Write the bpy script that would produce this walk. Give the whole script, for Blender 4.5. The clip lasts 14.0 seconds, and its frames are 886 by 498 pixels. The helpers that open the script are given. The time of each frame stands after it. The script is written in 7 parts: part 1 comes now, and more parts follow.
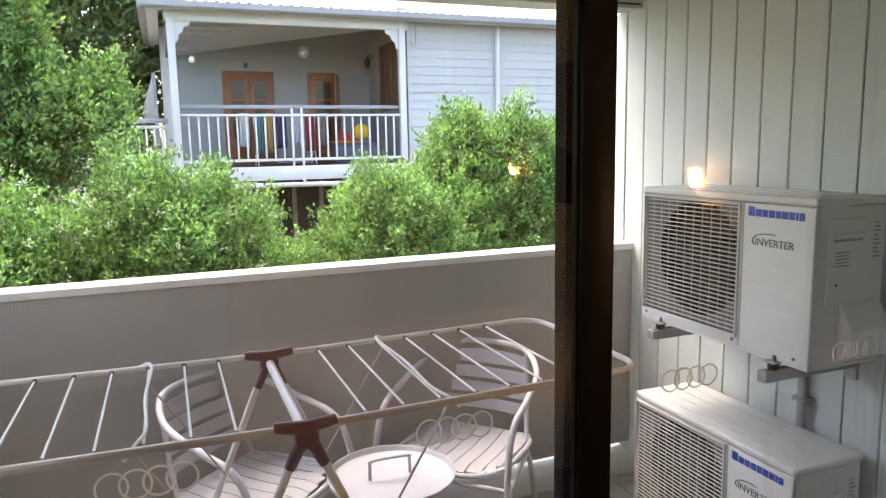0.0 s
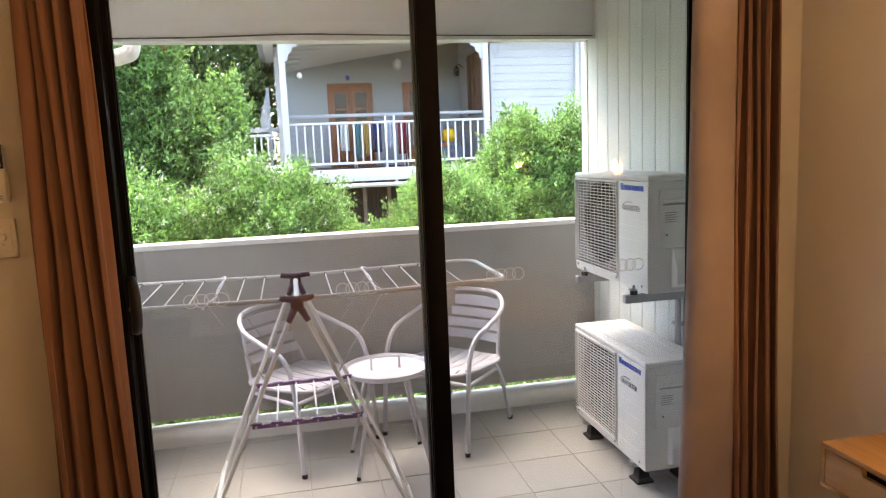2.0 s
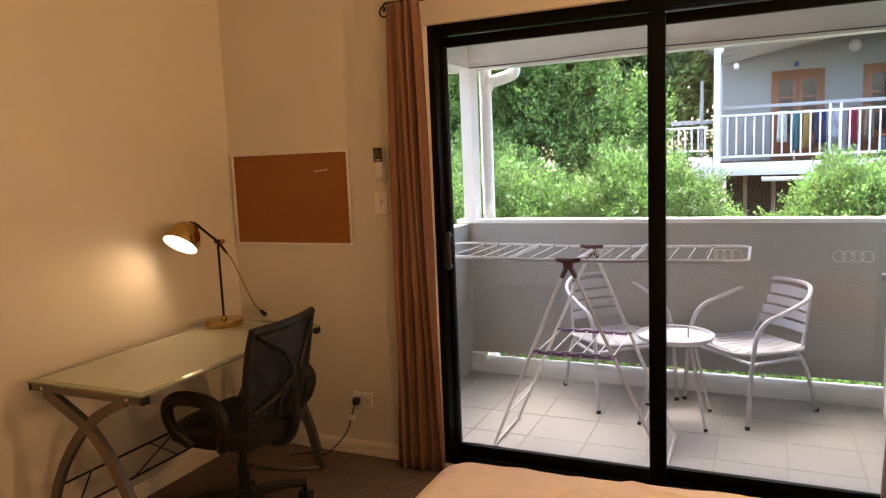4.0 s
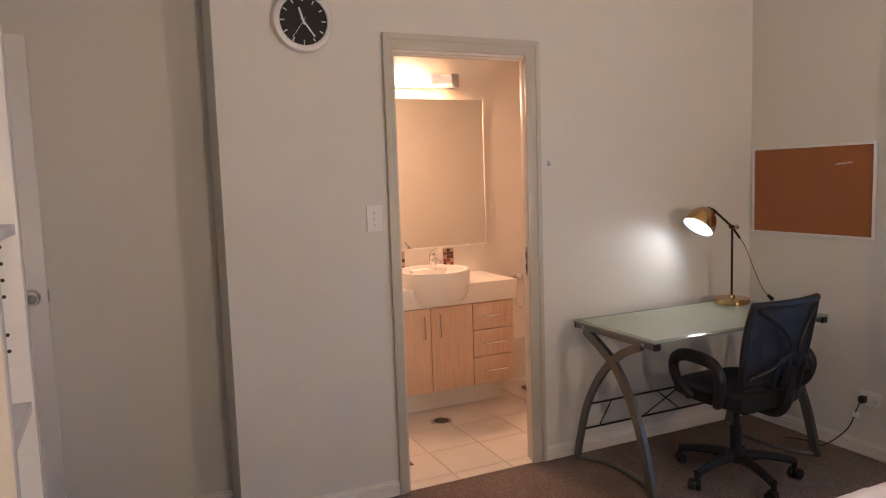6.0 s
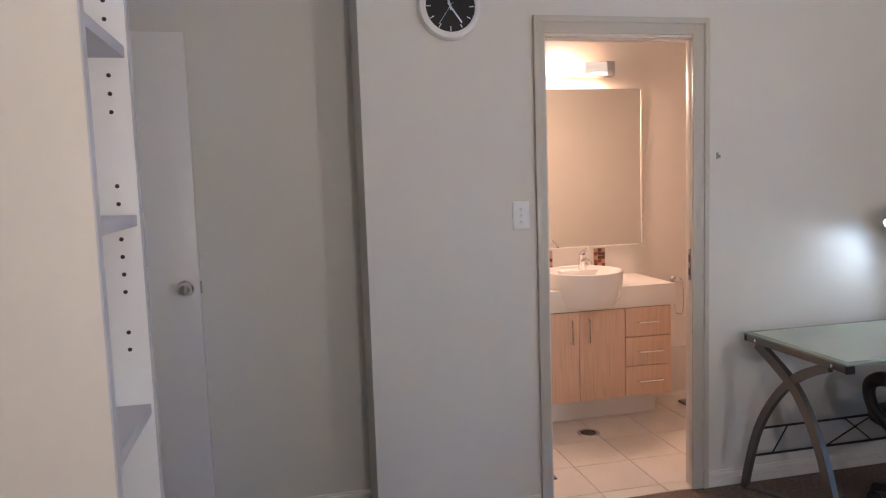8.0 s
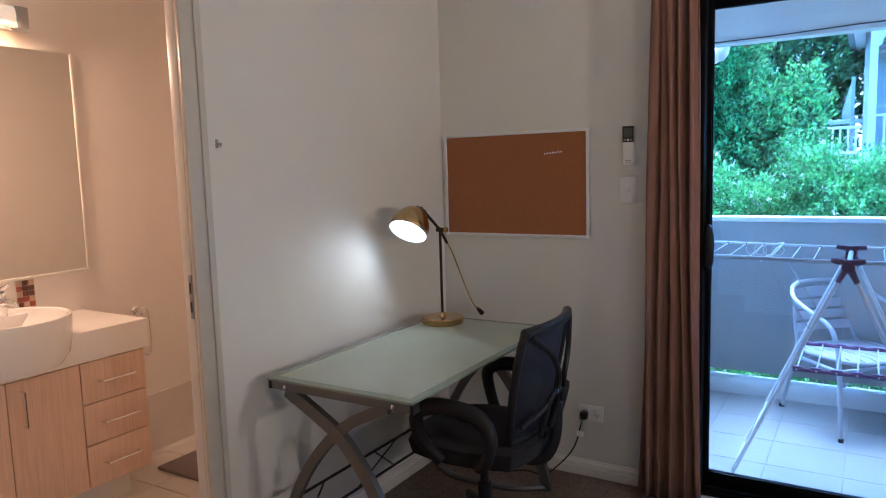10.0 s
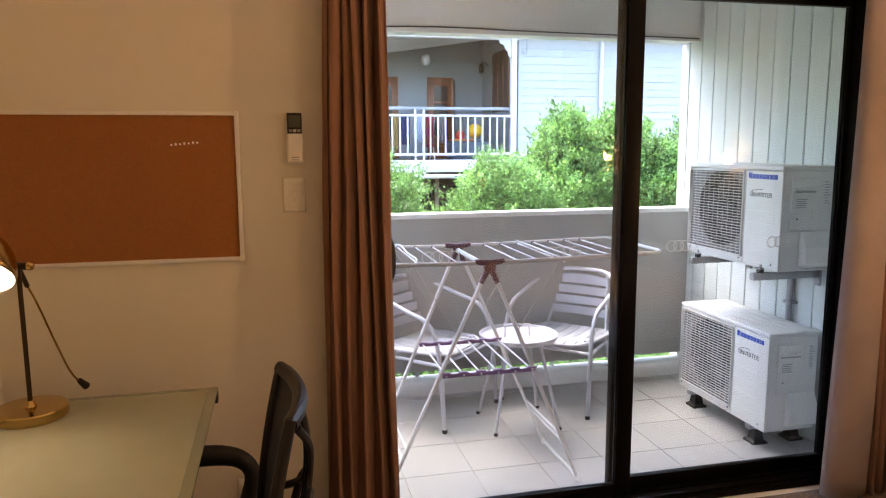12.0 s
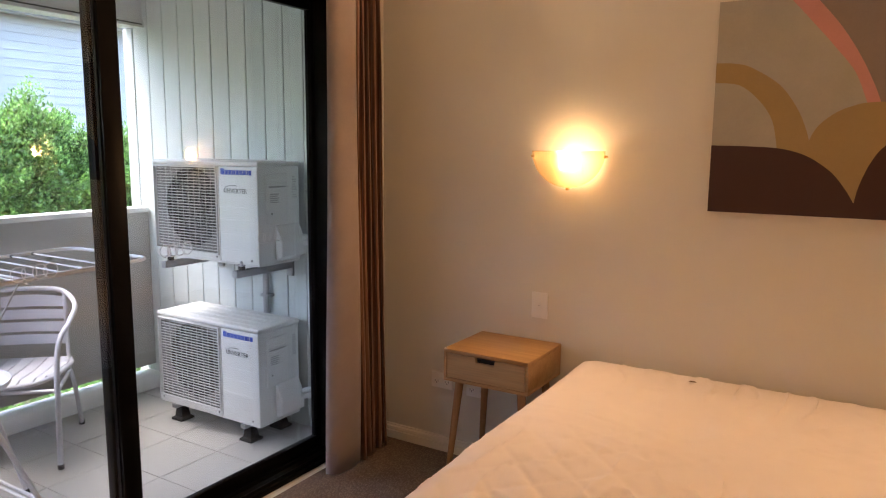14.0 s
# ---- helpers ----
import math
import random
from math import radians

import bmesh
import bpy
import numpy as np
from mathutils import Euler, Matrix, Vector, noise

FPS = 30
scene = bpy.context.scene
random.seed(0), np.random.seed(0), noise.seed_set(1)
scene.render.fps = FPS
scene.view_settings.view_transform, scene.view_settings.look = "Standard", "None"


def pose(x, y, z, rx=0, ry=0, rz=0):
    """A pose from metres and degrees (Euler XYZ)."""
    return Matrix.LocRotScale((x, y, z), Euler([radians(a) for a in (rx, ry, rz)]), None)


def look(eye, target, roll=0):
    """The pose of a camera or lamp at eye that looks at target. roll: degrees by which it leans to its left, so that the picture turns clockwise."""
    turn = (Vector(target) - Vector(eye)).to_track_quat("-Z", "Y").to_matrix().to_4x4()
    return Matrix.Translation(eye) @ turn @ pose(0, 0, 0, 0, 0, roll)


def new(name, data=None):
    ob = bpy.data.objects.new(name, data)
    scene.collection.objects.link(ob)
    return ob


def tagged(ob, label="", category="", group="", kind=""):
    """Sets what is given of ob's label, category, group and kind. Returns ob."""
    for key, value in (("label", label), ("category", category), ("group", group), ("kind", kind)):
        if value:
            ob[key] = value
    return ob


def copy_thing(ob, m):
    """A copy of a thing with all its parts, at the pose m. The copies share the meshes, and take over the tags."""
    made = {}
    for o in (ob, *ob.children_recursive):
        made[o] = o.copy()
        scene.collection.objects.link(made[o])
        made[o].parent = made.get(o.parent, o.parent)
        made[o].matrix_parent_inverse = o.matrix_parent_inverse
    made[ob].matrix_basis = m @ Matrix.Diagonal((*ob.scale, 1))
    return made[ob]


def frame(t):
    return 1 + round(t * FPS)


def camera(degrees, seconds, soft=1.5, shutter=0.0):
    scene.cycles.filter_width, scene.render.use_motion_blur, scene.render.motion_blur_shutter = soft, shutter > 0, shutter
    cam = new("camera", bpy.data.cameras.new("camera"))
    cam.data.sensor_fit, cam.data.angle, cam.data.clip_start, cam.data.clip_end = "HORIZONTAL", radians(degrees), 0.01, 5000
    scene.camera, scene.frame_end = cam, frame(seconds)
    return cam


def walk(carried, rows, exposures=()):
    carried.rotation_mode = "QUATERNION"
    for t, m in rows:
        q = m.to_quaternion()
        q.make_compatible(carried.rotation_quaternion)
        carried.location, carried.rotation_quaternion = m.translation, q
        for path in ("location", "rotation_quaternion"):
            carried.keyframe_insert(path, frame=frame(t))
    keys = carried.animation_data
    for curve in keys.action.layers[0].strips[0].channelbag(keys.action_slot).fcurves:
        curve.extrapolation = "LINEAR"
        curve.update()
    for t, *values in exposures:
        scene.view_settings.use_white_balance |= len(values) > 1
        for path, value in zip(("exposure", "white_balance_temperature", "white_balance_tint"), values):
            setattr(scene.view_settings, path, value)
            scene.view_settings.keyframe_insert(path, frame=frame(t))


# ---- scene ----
cam = camera(64.4, 14.0, soft=1.15)
PATH = [
    (0, (2.675, 0.256, 1.529), (3.396, 2.099, 1.238), -1.1),
    (0.5, (2.639, -0.011, 1.519), (3.342, 1.839, 1.231), -1.3),
    (1, (2.674, -0.347, 1.515), (3.343, 1.515, 1.225), -1.6),
    (1.5, (2.761, -0.689, 1.519), (3.354, 1.199, 1.228), -2.0),
    (2, (2.904, -1.024, 1.499), (3.32, 0.913, 1.223), -2.3),
    (2.2, (3.007, -1.1, 1.493), (3.296, 0.859, 1.215), -2.2),
    (4.3, (3.858, -1.893, 1.49), (2.86, -0.177, 1.25), -2.2),
    (4.5, (3.898, -1.956, 1.488), (2.787, -0.31, 1.254), -2.0),
    (5, (4.003, -2.055, 1.482), (2.624, -0.623, 1.262), -2.0),
    (5.5, (4.099, -2.104, 1.479), (2.475, -0.957, 1.267), -1.9),
    (6, (4.151, -2.126, 1.464), (2.341, -1.299, 1.261), -1.9),
    (6.5, (4.195, -2.101, 1.434), (2.259, -1.64, 1.239), -1.7),
    (7, (4.204, -2.093, 1.422), (2.223, -1.9, 1.229), -1.5),
    (7.2, (4.189, -2.094, 1.43), (2.207, -1.92, 1.23), -1.5),
    (9.3, (3.308, -1.909, 1.454), (1.853, -0.557, 1.218), -1.8),
    (9.5, (3.2, -1.88, 1.452), (1.868, -0.409, 1.206), -1.4),
    (10, (2.979, -1.754, 1.417), (1.943, -0.059, 1.187), -1.7),
    (10.5, (2.738, -1.614, 1.445), (2.06, 0.251, 1.192), -1.4),
    (11, (2.472, -1.514, 1.456), (2.176, 0.446, 1.19), -0.7),
    (11.5, (2.225, -1.391, 1.433), (2.303, 0.59, 1.17), -0.7),
    (12, (2.04, -1.18, 1.449), (2.495, 0.747, 1.166), -0.3),
    (12.5, (1.898, -0.972, 1.44), (2.718, 0.83, 1.159), -0.1),
    (13, (1.912, -0.85, 1.423), (3.065, 0.759, 1.14), 0.1),
    (13.5, (1.956, -0.819, 1.42), (3.403, 0.533, 1.141), 0.4),
    (14, (1.979, -0.803, 1.429), (3.667, 0.231, 1.145), 0.5),
]
# stops, kelvin, tint along the walk
EXPOSURES = [
    (0.0, 3.1, 8000, 15), (2.0, 3.52, 7800, 14), (4.4, 3.52, 7600, 17), (5.0, 3.42, 5700, 14), (5.6, 3.84, 4550, 10), (6.5, 3.84, 4000, 4),
    (7.2, 3.88, 3800, 3), (9.4, 3.88, 3650, 3), (10.2, 3.66, 3950, 3), (11.0, 3.68, 4850, 7), (11.6, 3.66, 5950, 11), (12.5, 3.84, 7350, 15), (13.4, 3.5, 6700, 14), (14.0, 3.45, 6750, 14)]
walk(cam, [(t, look(eye, target, roll)) for t, eye, target, roll in PATH], EXPOSURES)


# ---- world, sun and lamps ----
world = bpy.data.worlds.new("sky")
scene.world = world
world.use_nodes = True
wn = world.node_tree.nodes
sky = wn.new("ShaderNodeTexSky")
sky.sky_type = "NISHITA"
sky.sun_disc = False
sky.sun_elevation, sky.sun_rotation = radians(68), radians(-35)
sky.air_density, sky.dust_density, sky.ozone_density = 1.0, 3.0, 1.0
wn["Background"].inputs["Strength"].default_value = 0.15
world.node_tree.links.new(sky.outputs["Color"], wn["Background"].inputs["Color"])

sun = new("sun", bpy.data.lights.new("sun", "SUN"))
sun.data.energy, sun.data.angle, sun.data.color = 1.25, radians(60), (1.0, 0.97, 0.93)
sun.matrix_basis = look((-3.0, 4.0, 20.0), (0.0, 0.0, 0.8))


def lamp(name, kind, place, watts, colour, size=0.05, target=None, spot=None):
    ob = new(name, bpy.data.lights.new(name, kind))
    ob.data.energy, ob.data.color = watts, colour
    if kind == "AREA":
        ob.data.size = size
    else:
        ob.data.shadow_soft_size = size
    if spot:
        ob.data.spot_size, ob.data.spot_blend = radians(spot), 0.8
    ob.matrix_basis = look(place, target) if target else pose(*place)
    return ob


WARM = (1.0, 0.63, 0.355)
WALL_LAMPS = (0.27, -1.385)
for y in WALL_LAMPS:
    lamp("wall_bulb", "POINT", (4.635, y - 0.035, 1.375), 0.07, WARM, 0.018)
    up = lamp("wall_bulb_top", "AREA", (4.628, y - 0.035, 1.404), 1.1, WARM, 0.035, (3.65, y - 0.035, 2.2))
    up.data.spread = radians(125)
    lamp("wall_bulb_front", "AREA", (4.612, y - 0.03, 1.375), 0.72, WARM, 0.05, (3.6, y - 0.03, 1.15))
lamp("desk_bulb", "SPOT", (1.355, 0.646, 1.177), 0.2, (1.0, 0.58, 0.29), 0.045, (1.355, -0.01, 0.422), 136)
lamp("bathroom_bulb", "POINT", (-0.118, -0.36, 2.094), 0.12, (1.0, 0.5, 0.21), 0.02)
bath_tube = lamp("bathroom_tube", "AREA", (-0.02, -0.42, 2.08), 1.75, (1.0, 0.408, 0.135), 0.4, (0.62, -0.3, 0.9))
bath_tube.data.shape, bath_tube.data.size, bath_tube.data.size_y = "RECTANGLE", 0.6, 0.09


# ---- materials ----
def nodes_of(name):
    m = bpy.data.materials.new(name)
    m.use_nodes = True
    return m, m.node_tree.nodes, m.node_tree.links, m.node_tree.nodes["Principled BSDF"]


def noise_tex(n, l, scale, detail=4, rough=0.6, stretch=None, kind="Object"):
    co = n.new("ShaderNodeTexCoord")
    tex = n.new("ShaderNodeTexNoise")
    tex.inputs["Scale"].default_value, tex.inputs["Detail"].default_value = scale, detail
    tex.inputs["Roughness"].default_value = rough
    if stretch:
        mp = n.new("ShaderNodeMapping")
        mp.inputs["Scale"].default_value = stretch
        l.new(co.outputs[kind], mp.inputs["Vector"])
        l.new(mp.outputs["Vector"], tex.inputs["Vector"])
    else:
        l.new(co.outputs[kind], tex.inputs["Vector"])
    return tex.outputs["Fac"]


def ramp(n, l, fac, stops):
    r = n.new("ShaderNodeValToRGB")
    while len(r.color_ramp.elements) < len(stops):
        r.color_ramp.elements.new(0.5)
    for e, (p, c) in zip(r.color_ramp.elements, stops):
        e.position, e.color = p, (*c, 1)
    l.new(fac, r.inputs["Fac"])
    return r.outputs["Color"]


def mixed(n, l, mode, fac, a, b):
    x = n.new("ShaderNodeMix")
    x.data_type, x.blend_type = "RGBA", mode
    for sock, v in ((x.inputs[0], fac), (x.inputs[6], a), (x.inputs[7], b)):
        if isinstance(v, (int, float)):
            sock.default_value = v
        elif isinstance(v, tuple):
            sock.default_value = (*v, 1)
        else:
            l.new(v, sock)
    return x.outputs[2]


def bumped(n, l, bsdf, height, strength, distance=0.002):
    b = n.new("ShaderNodeBump")
    b.inputs["Strength"].default_value, b.inputs["Distance"].default_value = strength, distance
    l.new(height, b.inputs["Height"])
    l.new(b.outputs["Normal"], bsdf.inputs["Normal"])


def tint(c, k):
    return tuple(min(1.0, v * k) for v in c)


def surf(name, col, rough=0.6, metal=0.0, var=0.08, big=1.5, fine=90, bump=0.15, depth=0.001, stretch=None, vary=0.0, spec=0.5, coat=0.0):
    """A painted, moulded or metal surface: cloudy tone, fine grain, uneven gloss."""
    m, n, l, p = nodes_of(name)
    a = noise_tex(n, l, big, 5, 0.65, stretch)
    b = noise_tex(n, l, fine, 3, 0.7, stretch)
    c = ramp(n, l, a, [(0.3, tint(col, 1 - var)), (0.7, tint(col, 1 + var * 0.6))])
    g = ramp(n, l, b, [(0.25, (1 - var * 0.6,) * 3), (0.75, (1.0,) * 3)])
    c = mixed(n, l, "MULTIPLY", 1.0, c, g)
    if vary:
        info = n.new("ShaderNodeObjectInfo")
        c = mixed(n, l, "MULTIPLY", 1.0, c, ramp(n, l, info.outputs["Random"], [(0.0, (1 - vary,) * 3), (1.0, (1.0,) * 3)]))
    l.new(c, p.inputs["Base Color"])
    r = n.new("ShaderNodeMapRange")
    r.inputs["To Min"].default_value, r.inputs["To Max"].default_value = max(0.02, rough * 0.82), min(1.0, rough * 1.15)
    l.new(a, r.inputs["Value"])
    l.new(r.outputs["Result"], p.inputs["Roughness"])
    p.inputs["Metallic"].default_value, p.inputs["Specular IOR Level"].default_value = metal, spec
    p.inputs["Coat Weight"].default_value = coat
    if bump:
        bumped(n, l, p, b, bump, depth)
    return m


def wood(name, light, dark, along, rough=0.45, vary=0.0):
    """Straight-grained timber veneer; along: 0, 1 or 2, the axis of the grain."""
    m, n, l, p = nodes_of(name)
    st = [14.0, 14.0, 14.0]
    st[along] = 0.7
    a = noise_tex(n, l, 2.2, 6, 0.7, tuple(st))
    st2 = [70.0, 70.0, 70.0]
    st2[along] = 2.0
    b = noise_tex(n, l, 2.0, 3, 0.6, tuple(st2))
    c = ramp(n, l, a, [(0.3, dark), (0.5, tuple((x + y) / 2 for x, y in zip(light, dark))), (0.72, light)])
    c = mixed(n, l, "MULTIPLY", 0.6, c, ramp(n, l, b, [(0.3, (0.72,) * 3), (0.6, (1.0,) * 3)]))
    l.new(c, p.inputs["Base Color"])
    p.inputs["Roughness"].default_value = rough
    bumped(n, l, p, b, 0.2, 0.0006)
    return m


def glass(name, tone=(0.97, 0.99, 0.98)):
    m, n, l, p = nodes_of(name)
    p.inputs["Base Color"].default_value = (*tone, 1)
    p.inputs["Transmission Weight"].default_value, p.inputs["Roughness"].default_value, p.inputs["IOR"].default_value = 1.0, 0.0, 1.5
    return m


def glow(name, col, strength):
    m, n, l, p = nodes_of(name)
    p.inputs["Base Color"].default_value = (*tint(col, 0.9), 1)
    p.inputs["Emission Color"].default_value, p.inputs["Emission Strength"].default_value = (*col, 1), strength
    return m


def carpet_mat():
    m, n, l, p = nodes_of("loop_carpet")
    a = noise_tex(n, l, 3.0, 4, 0.6)
    b = noise_tex(n, l, 160, 2, 0.6)
    w = n.new("ShaderNodeTexVoronoi")
    w.inputs["Scale"].default_value = 150
    co = n.new("ShaderNodeTexCoord")
    mp = n.new("ShaderNodeMapping")
    mp.inputs["Scale"].default_value = (0.55, 1.0, 1.0)
    l.new(co.outputs["Object"], mp.inputs["Vector"])
    l.new(mp.outputs["Vector"], w.inputs["Vector"])
    c = ramp(n, l, a, [(0.3, (0.25, 0.19, 0.155)), (0.7, (0.31, 0.245, 0.20))])
    c = mixed(n, l, "MULTIPLY", 0.85, c, ramp(n, l, w.outputs["Distance"], [(0.0, (1.15,) * 3), (0.6, (0.55,) * 3)]))
    c = mixed(n, l, "MULTIPLY", 0.6, c, ramp(n, l, b, [(0.3, (0.7,) * 3), (0.7, (1.1,) * 3)]))
    l.new(c, p.inputs["Base Color"])
    p.inputs["Roughness"].default_value = 0.95
    p.inputs["Specular IOR Level"].default_value = 0.1
    bumped(n, l, p, w.outputs["Distance"], 0.8, 0.004)
    return m


def cork_mat():
    m, n, l, p = nodes_of("cork")
    v = n.new("ShaderNodeTexVoronoi")
    v.inputs["Scale"].default_value = 260
    co = n.new("ShaderNodeTexCoord")
    l.new(co.outputs["Object"], v.inputs["Vector"])
    a = noise_tex(n, l, 60, 4, 0.7)
    c = mixed(n, l, "MULTIPLY", 0.55, ramp(n, l, a, [(0.3, (0.30, 0.12, 0.035)), (0.7, (0.42, 0.18, 0.06))]), v.outputs["Color"])
    c = mixed(n, l, "MIX", 0.72, c, (0.33, 0.125, 0.035))
    l.new(c, p.inputs["Base Color"])
    p.inputs["Roughness"].default_value = 0.9
    bumped(n, l, p, v.outputs["Distance"], 0.35, 0.001)
    return m


def fabric(name, col, weave=900, rough=0.9, sheen=0.2, var=0.1):
    m, n, l, p = nodes_of(name)
    a = noise_tex(n, l, 4, 4, 0.6)
    b = noise_tex(n, l, weave, 2, 0.5)
    c = ramp(n, l, a, [(0.3, tint(col, 1 - var)), (0.7, tint(col, 1 + var))])
    c = mixed(n, l, "MULTIPLY", 0.5, c, ramp(n, l, b, [(0.3, (0.7,) * 3), (0.7, (1.1,) * 3)]))
    l.new(c, p.inputs["Base Color"])
    p.inputs["Roughness"].default_value, p.inputs["Sheen Weight"].default_value = rough, sheen
    p.inputs["Specular IOR Level"].default_value = 0.2
    bumped(n, l, p, b, 0.3, 0.0008)
    return m


def leaf_mat(name, dark, light, bloom=None):
    """Leaves: a tone of their own each, waxy, letting some light through."""
    m, n, l, p = nodes_of(name)
    g = n.new("ShaderNodeNewGeometry")
    c = ramp(n, l, g.outputs["Random Per Island"], [(0.0, dark), (0.75, light), (1.0, tint(light, 1.35))])
    a = noise_tex(n, l, 3.2, 4, 0.6)
    c = mixed(n, l, "MULTIPLY", 0.9, c, ramp(n, l, a, [(0.34, (0.56,) * 3), (0.64, (1.2,) * 3)]))
    l.new(c, p.inputs["Base Color"])
    p.inputs["Roughness"].default_value, p.inputs["Specular IOR Level"].default_value = 0.45, 0.35
    t = n.new("ShaderNodeBsdfTranslucent")
    l.new(mixed(n, l, "MULTIPLY", 1.0, c, (1.2, 1.35, 0.75)), t.inputs["Color"])
    mx = n.new("ShaderNodeMixShader")
    mx.inputs["Fac"].default_value = 0.35
    l.new(p.outputs["BSDF"], mx.inputs[1])
    l.new(t.outputs["BSDF"], mx.inputs[2])
    l.new(mx.outputs["Shader"], n["Material Output"].inputs["Surface"])
    return m


WALL = surf("wall_paint", (0.748, 0.732, 0.672), 0.75, var=0.035, big=0.8, fine=240, bump=0.12, depth=0.0006, spec=0.3)
CEIL = surf("ceiling_paint", (0.86, 0.86, 0.84), 0.85, var=0.03, fine=200)
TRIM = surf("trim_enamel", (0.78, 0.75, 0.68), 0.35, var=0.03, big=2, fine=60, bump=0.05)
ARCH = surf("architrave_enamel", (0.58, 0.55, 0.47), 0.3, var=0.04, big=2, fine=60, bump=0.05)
DOORP = surf("door_enamel", (0.82, 0.81, 0.79), 0.35, var=0.03, big=2, fine=60, bump=0.05)
CARPET = carpet_mat()
WHITE = surf("white_powder_coat", (0.52, 0.52, 0.57), 0.4, var=0.04, big=5, fine=200, bump=0.08)
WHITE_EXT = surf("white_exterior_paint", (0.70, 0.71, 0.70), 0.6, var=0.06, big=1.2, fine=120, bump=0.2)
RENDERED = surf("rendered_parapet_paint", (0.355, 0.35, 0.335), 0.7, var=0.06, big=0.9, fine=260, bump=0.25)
BOARD = surf("pale_board_paint", (0.62, 0.66, 0.635), 0.5, var=0.05, big=1.2, fine=90, bump=0.1, stretch=(1, 1, 0.25), vary=0.05)
GROOVE = surf("board_groove", (0.30, 0.33, 0.31), 0.8)
BLACK_AL = surf("black_aluminium", (0.006, 0.006, 0.007), 0.4, var=0.2, big=4, fine=150, bump=0.05, spec=0.06)
BLACK_PL = surf("black_plastic", (0.018, 0.019, 0.022), 0.45, var=0.2, big=8, fine=200, bump=0.15, spec=0.3)
BLACK_NY = fabric("black_seat_fabric", (0.018, 0.018, 0.021), 700, var=0.2, sheen=0.08)
RUBBER = surf("black_rubber", (0.02, 0.02, 0.02), 0.8, fine=120)
STEEL = surf("silver_steel", (0.17, 0.17, 0.172), 0.42, 0.7, var=0.1, big=5, fine=160, bump=0.06)
CHROME = surf("chrome", (0.8, 0.8, 0.8), 0.12, 1.0, var=0.04, bump=0.0)
ALU = surf("brushed_aluminium", (0.80, 0.80, 0.81), 0.4, 0.1, var=0.05, stretch=(1, 8, 8), bump=0.05)
BRASS = surf("brushed_brass", (0.55, 0.38, 0.145), 0.2, 1.0, var=0.08, big=6, fine=220, bump=0.06, stretch=(1, 1, 5))
DARKMET = surf("dark_bronze", (0.05, 0.035, 0.022), 0.4, 0.8, var=0.15)
GALV = surf("galvanised_steel", (0.42, 0.43, 0.44), 0.45, 0.7, var=0.14, big=9, fine=70)
CURTAIN = fabric("brown_curtain_fabric", (0.235, 0.125, 0.085), 800, 0.85, 0.25)
CURTAIN_LINING = fabric("pale_curtain_lining", (0.34, 0.275, 0.262), 800, 0.85, 0.2)
QUILT, qn, ql, qp = nodes_of("white_quilted_cotton")
ql.new(ramp(qn, ql, noise_tex(qn, ql, 3, 5), [(0.3, (0.86, 0.80, 0.79)), (0.7, (0.90, 0.84, 0.83))]), qp.inputs["Base Color"])
qp.inputs["Roughness"].default_value, qp.inputs["Sheen Weight"].default_value = 0.9, 0.15
bumped(qn, ql, qp, noise_tex(qn, ql, 9, 4, 0.45, (1.0, 2.6, 1.0)), 0.45, 0.014)
BEDSKIRT = fabric("beige_bed_base_fabric", (0.45, 0.36, 0.28), 500)
OAK = wood("oak_veneer", (0.50, 0.31, 0.14), (0.36, 0.20, 0.08), 1)
OAK_Z = wood("oak_leg", (0.44, 0.24, 0.10), (0.30, 0.15, 0.06), 2)
OAK_PALE = wood("pale_oak_front", (0.56, 0.38, 0.20), (0.44, 0.28, 0.13), 1)
MAPLE = wood("maple_veneer", (0.70, 0.515, 0.35), (0.665, 0.475, 0.315), 2)
CORK = cork_mat()
CERAMIC = surf("white_ceramic", (0.82, 0.81, 0.79), 0.08, var=0.02, bump=0.0, coat=0.3)
STONE_TOP = surf("white_laminate_top", (0.80, 0.78, 0.74), 0.3, var=0.03, fine=150, bump=0.03)
BATHWALL = surf("bathroom_paint", (0.80, 0.76, 0.70), 0.6, var=0.03, fine=200)
TILE_BATH = surf("cream_floor_tile", (0.76, 0.72, 0.66), 0.25, var=0.06, big=4, fine=60, bump=0.05, vary=0.06)
TILE_EXT = surf("grey_balcony_tile", (0.405, 0.392, 0.376), 0.4, var=0.07, big=3, fine=80, bump=0.12, vary=0.07)
GROUT = surf("tile_grout", (0.40, 0.37, 0.34), 0.9, var=0.15, fine=150)
GROUT_PALE = surf("pale_tile_grout", (0.52, 0.48, 0.43), 0.9, var=0.12, fine=150)
GLASS = glass("clear_glass", (0.80, 0.835, 0.86))
MIRROR = surf("mirror_silver", (0.80, 0.81, 0.78), 0.015, 1.0, var=0.0, bump=0.0)
PURPLE = surf("purple_plastic", (0.085, 0.022, 0.045), 0.45, var=0.12, fine=150)
VIOLET = surf("violet_plastic", (0.20, 0.10, 0.24), 0.45, var=0.12, fine=150)
AC_WHITE = surf("ac_casing", (0.68, 0.68, 0.65), 0.45, var=0.05, big=2.5, fine=160, bump=0.1)
# white shroud greyed: shade from the wire grille is put into its colour
AC_SHROUD = surf("ac_shroud_shaded", (0.15, 0.145, 0.14), 0.6, var=0.12)
AC_DARK = surf("ac_inside_near_black", (0.008, 0.008, 0.009), 0.7, var=0.2, spec=0.05)
BLUE_INK = surf("blue_print", (0.02, 0.07, 0.42), 0.5, bump=0.0)
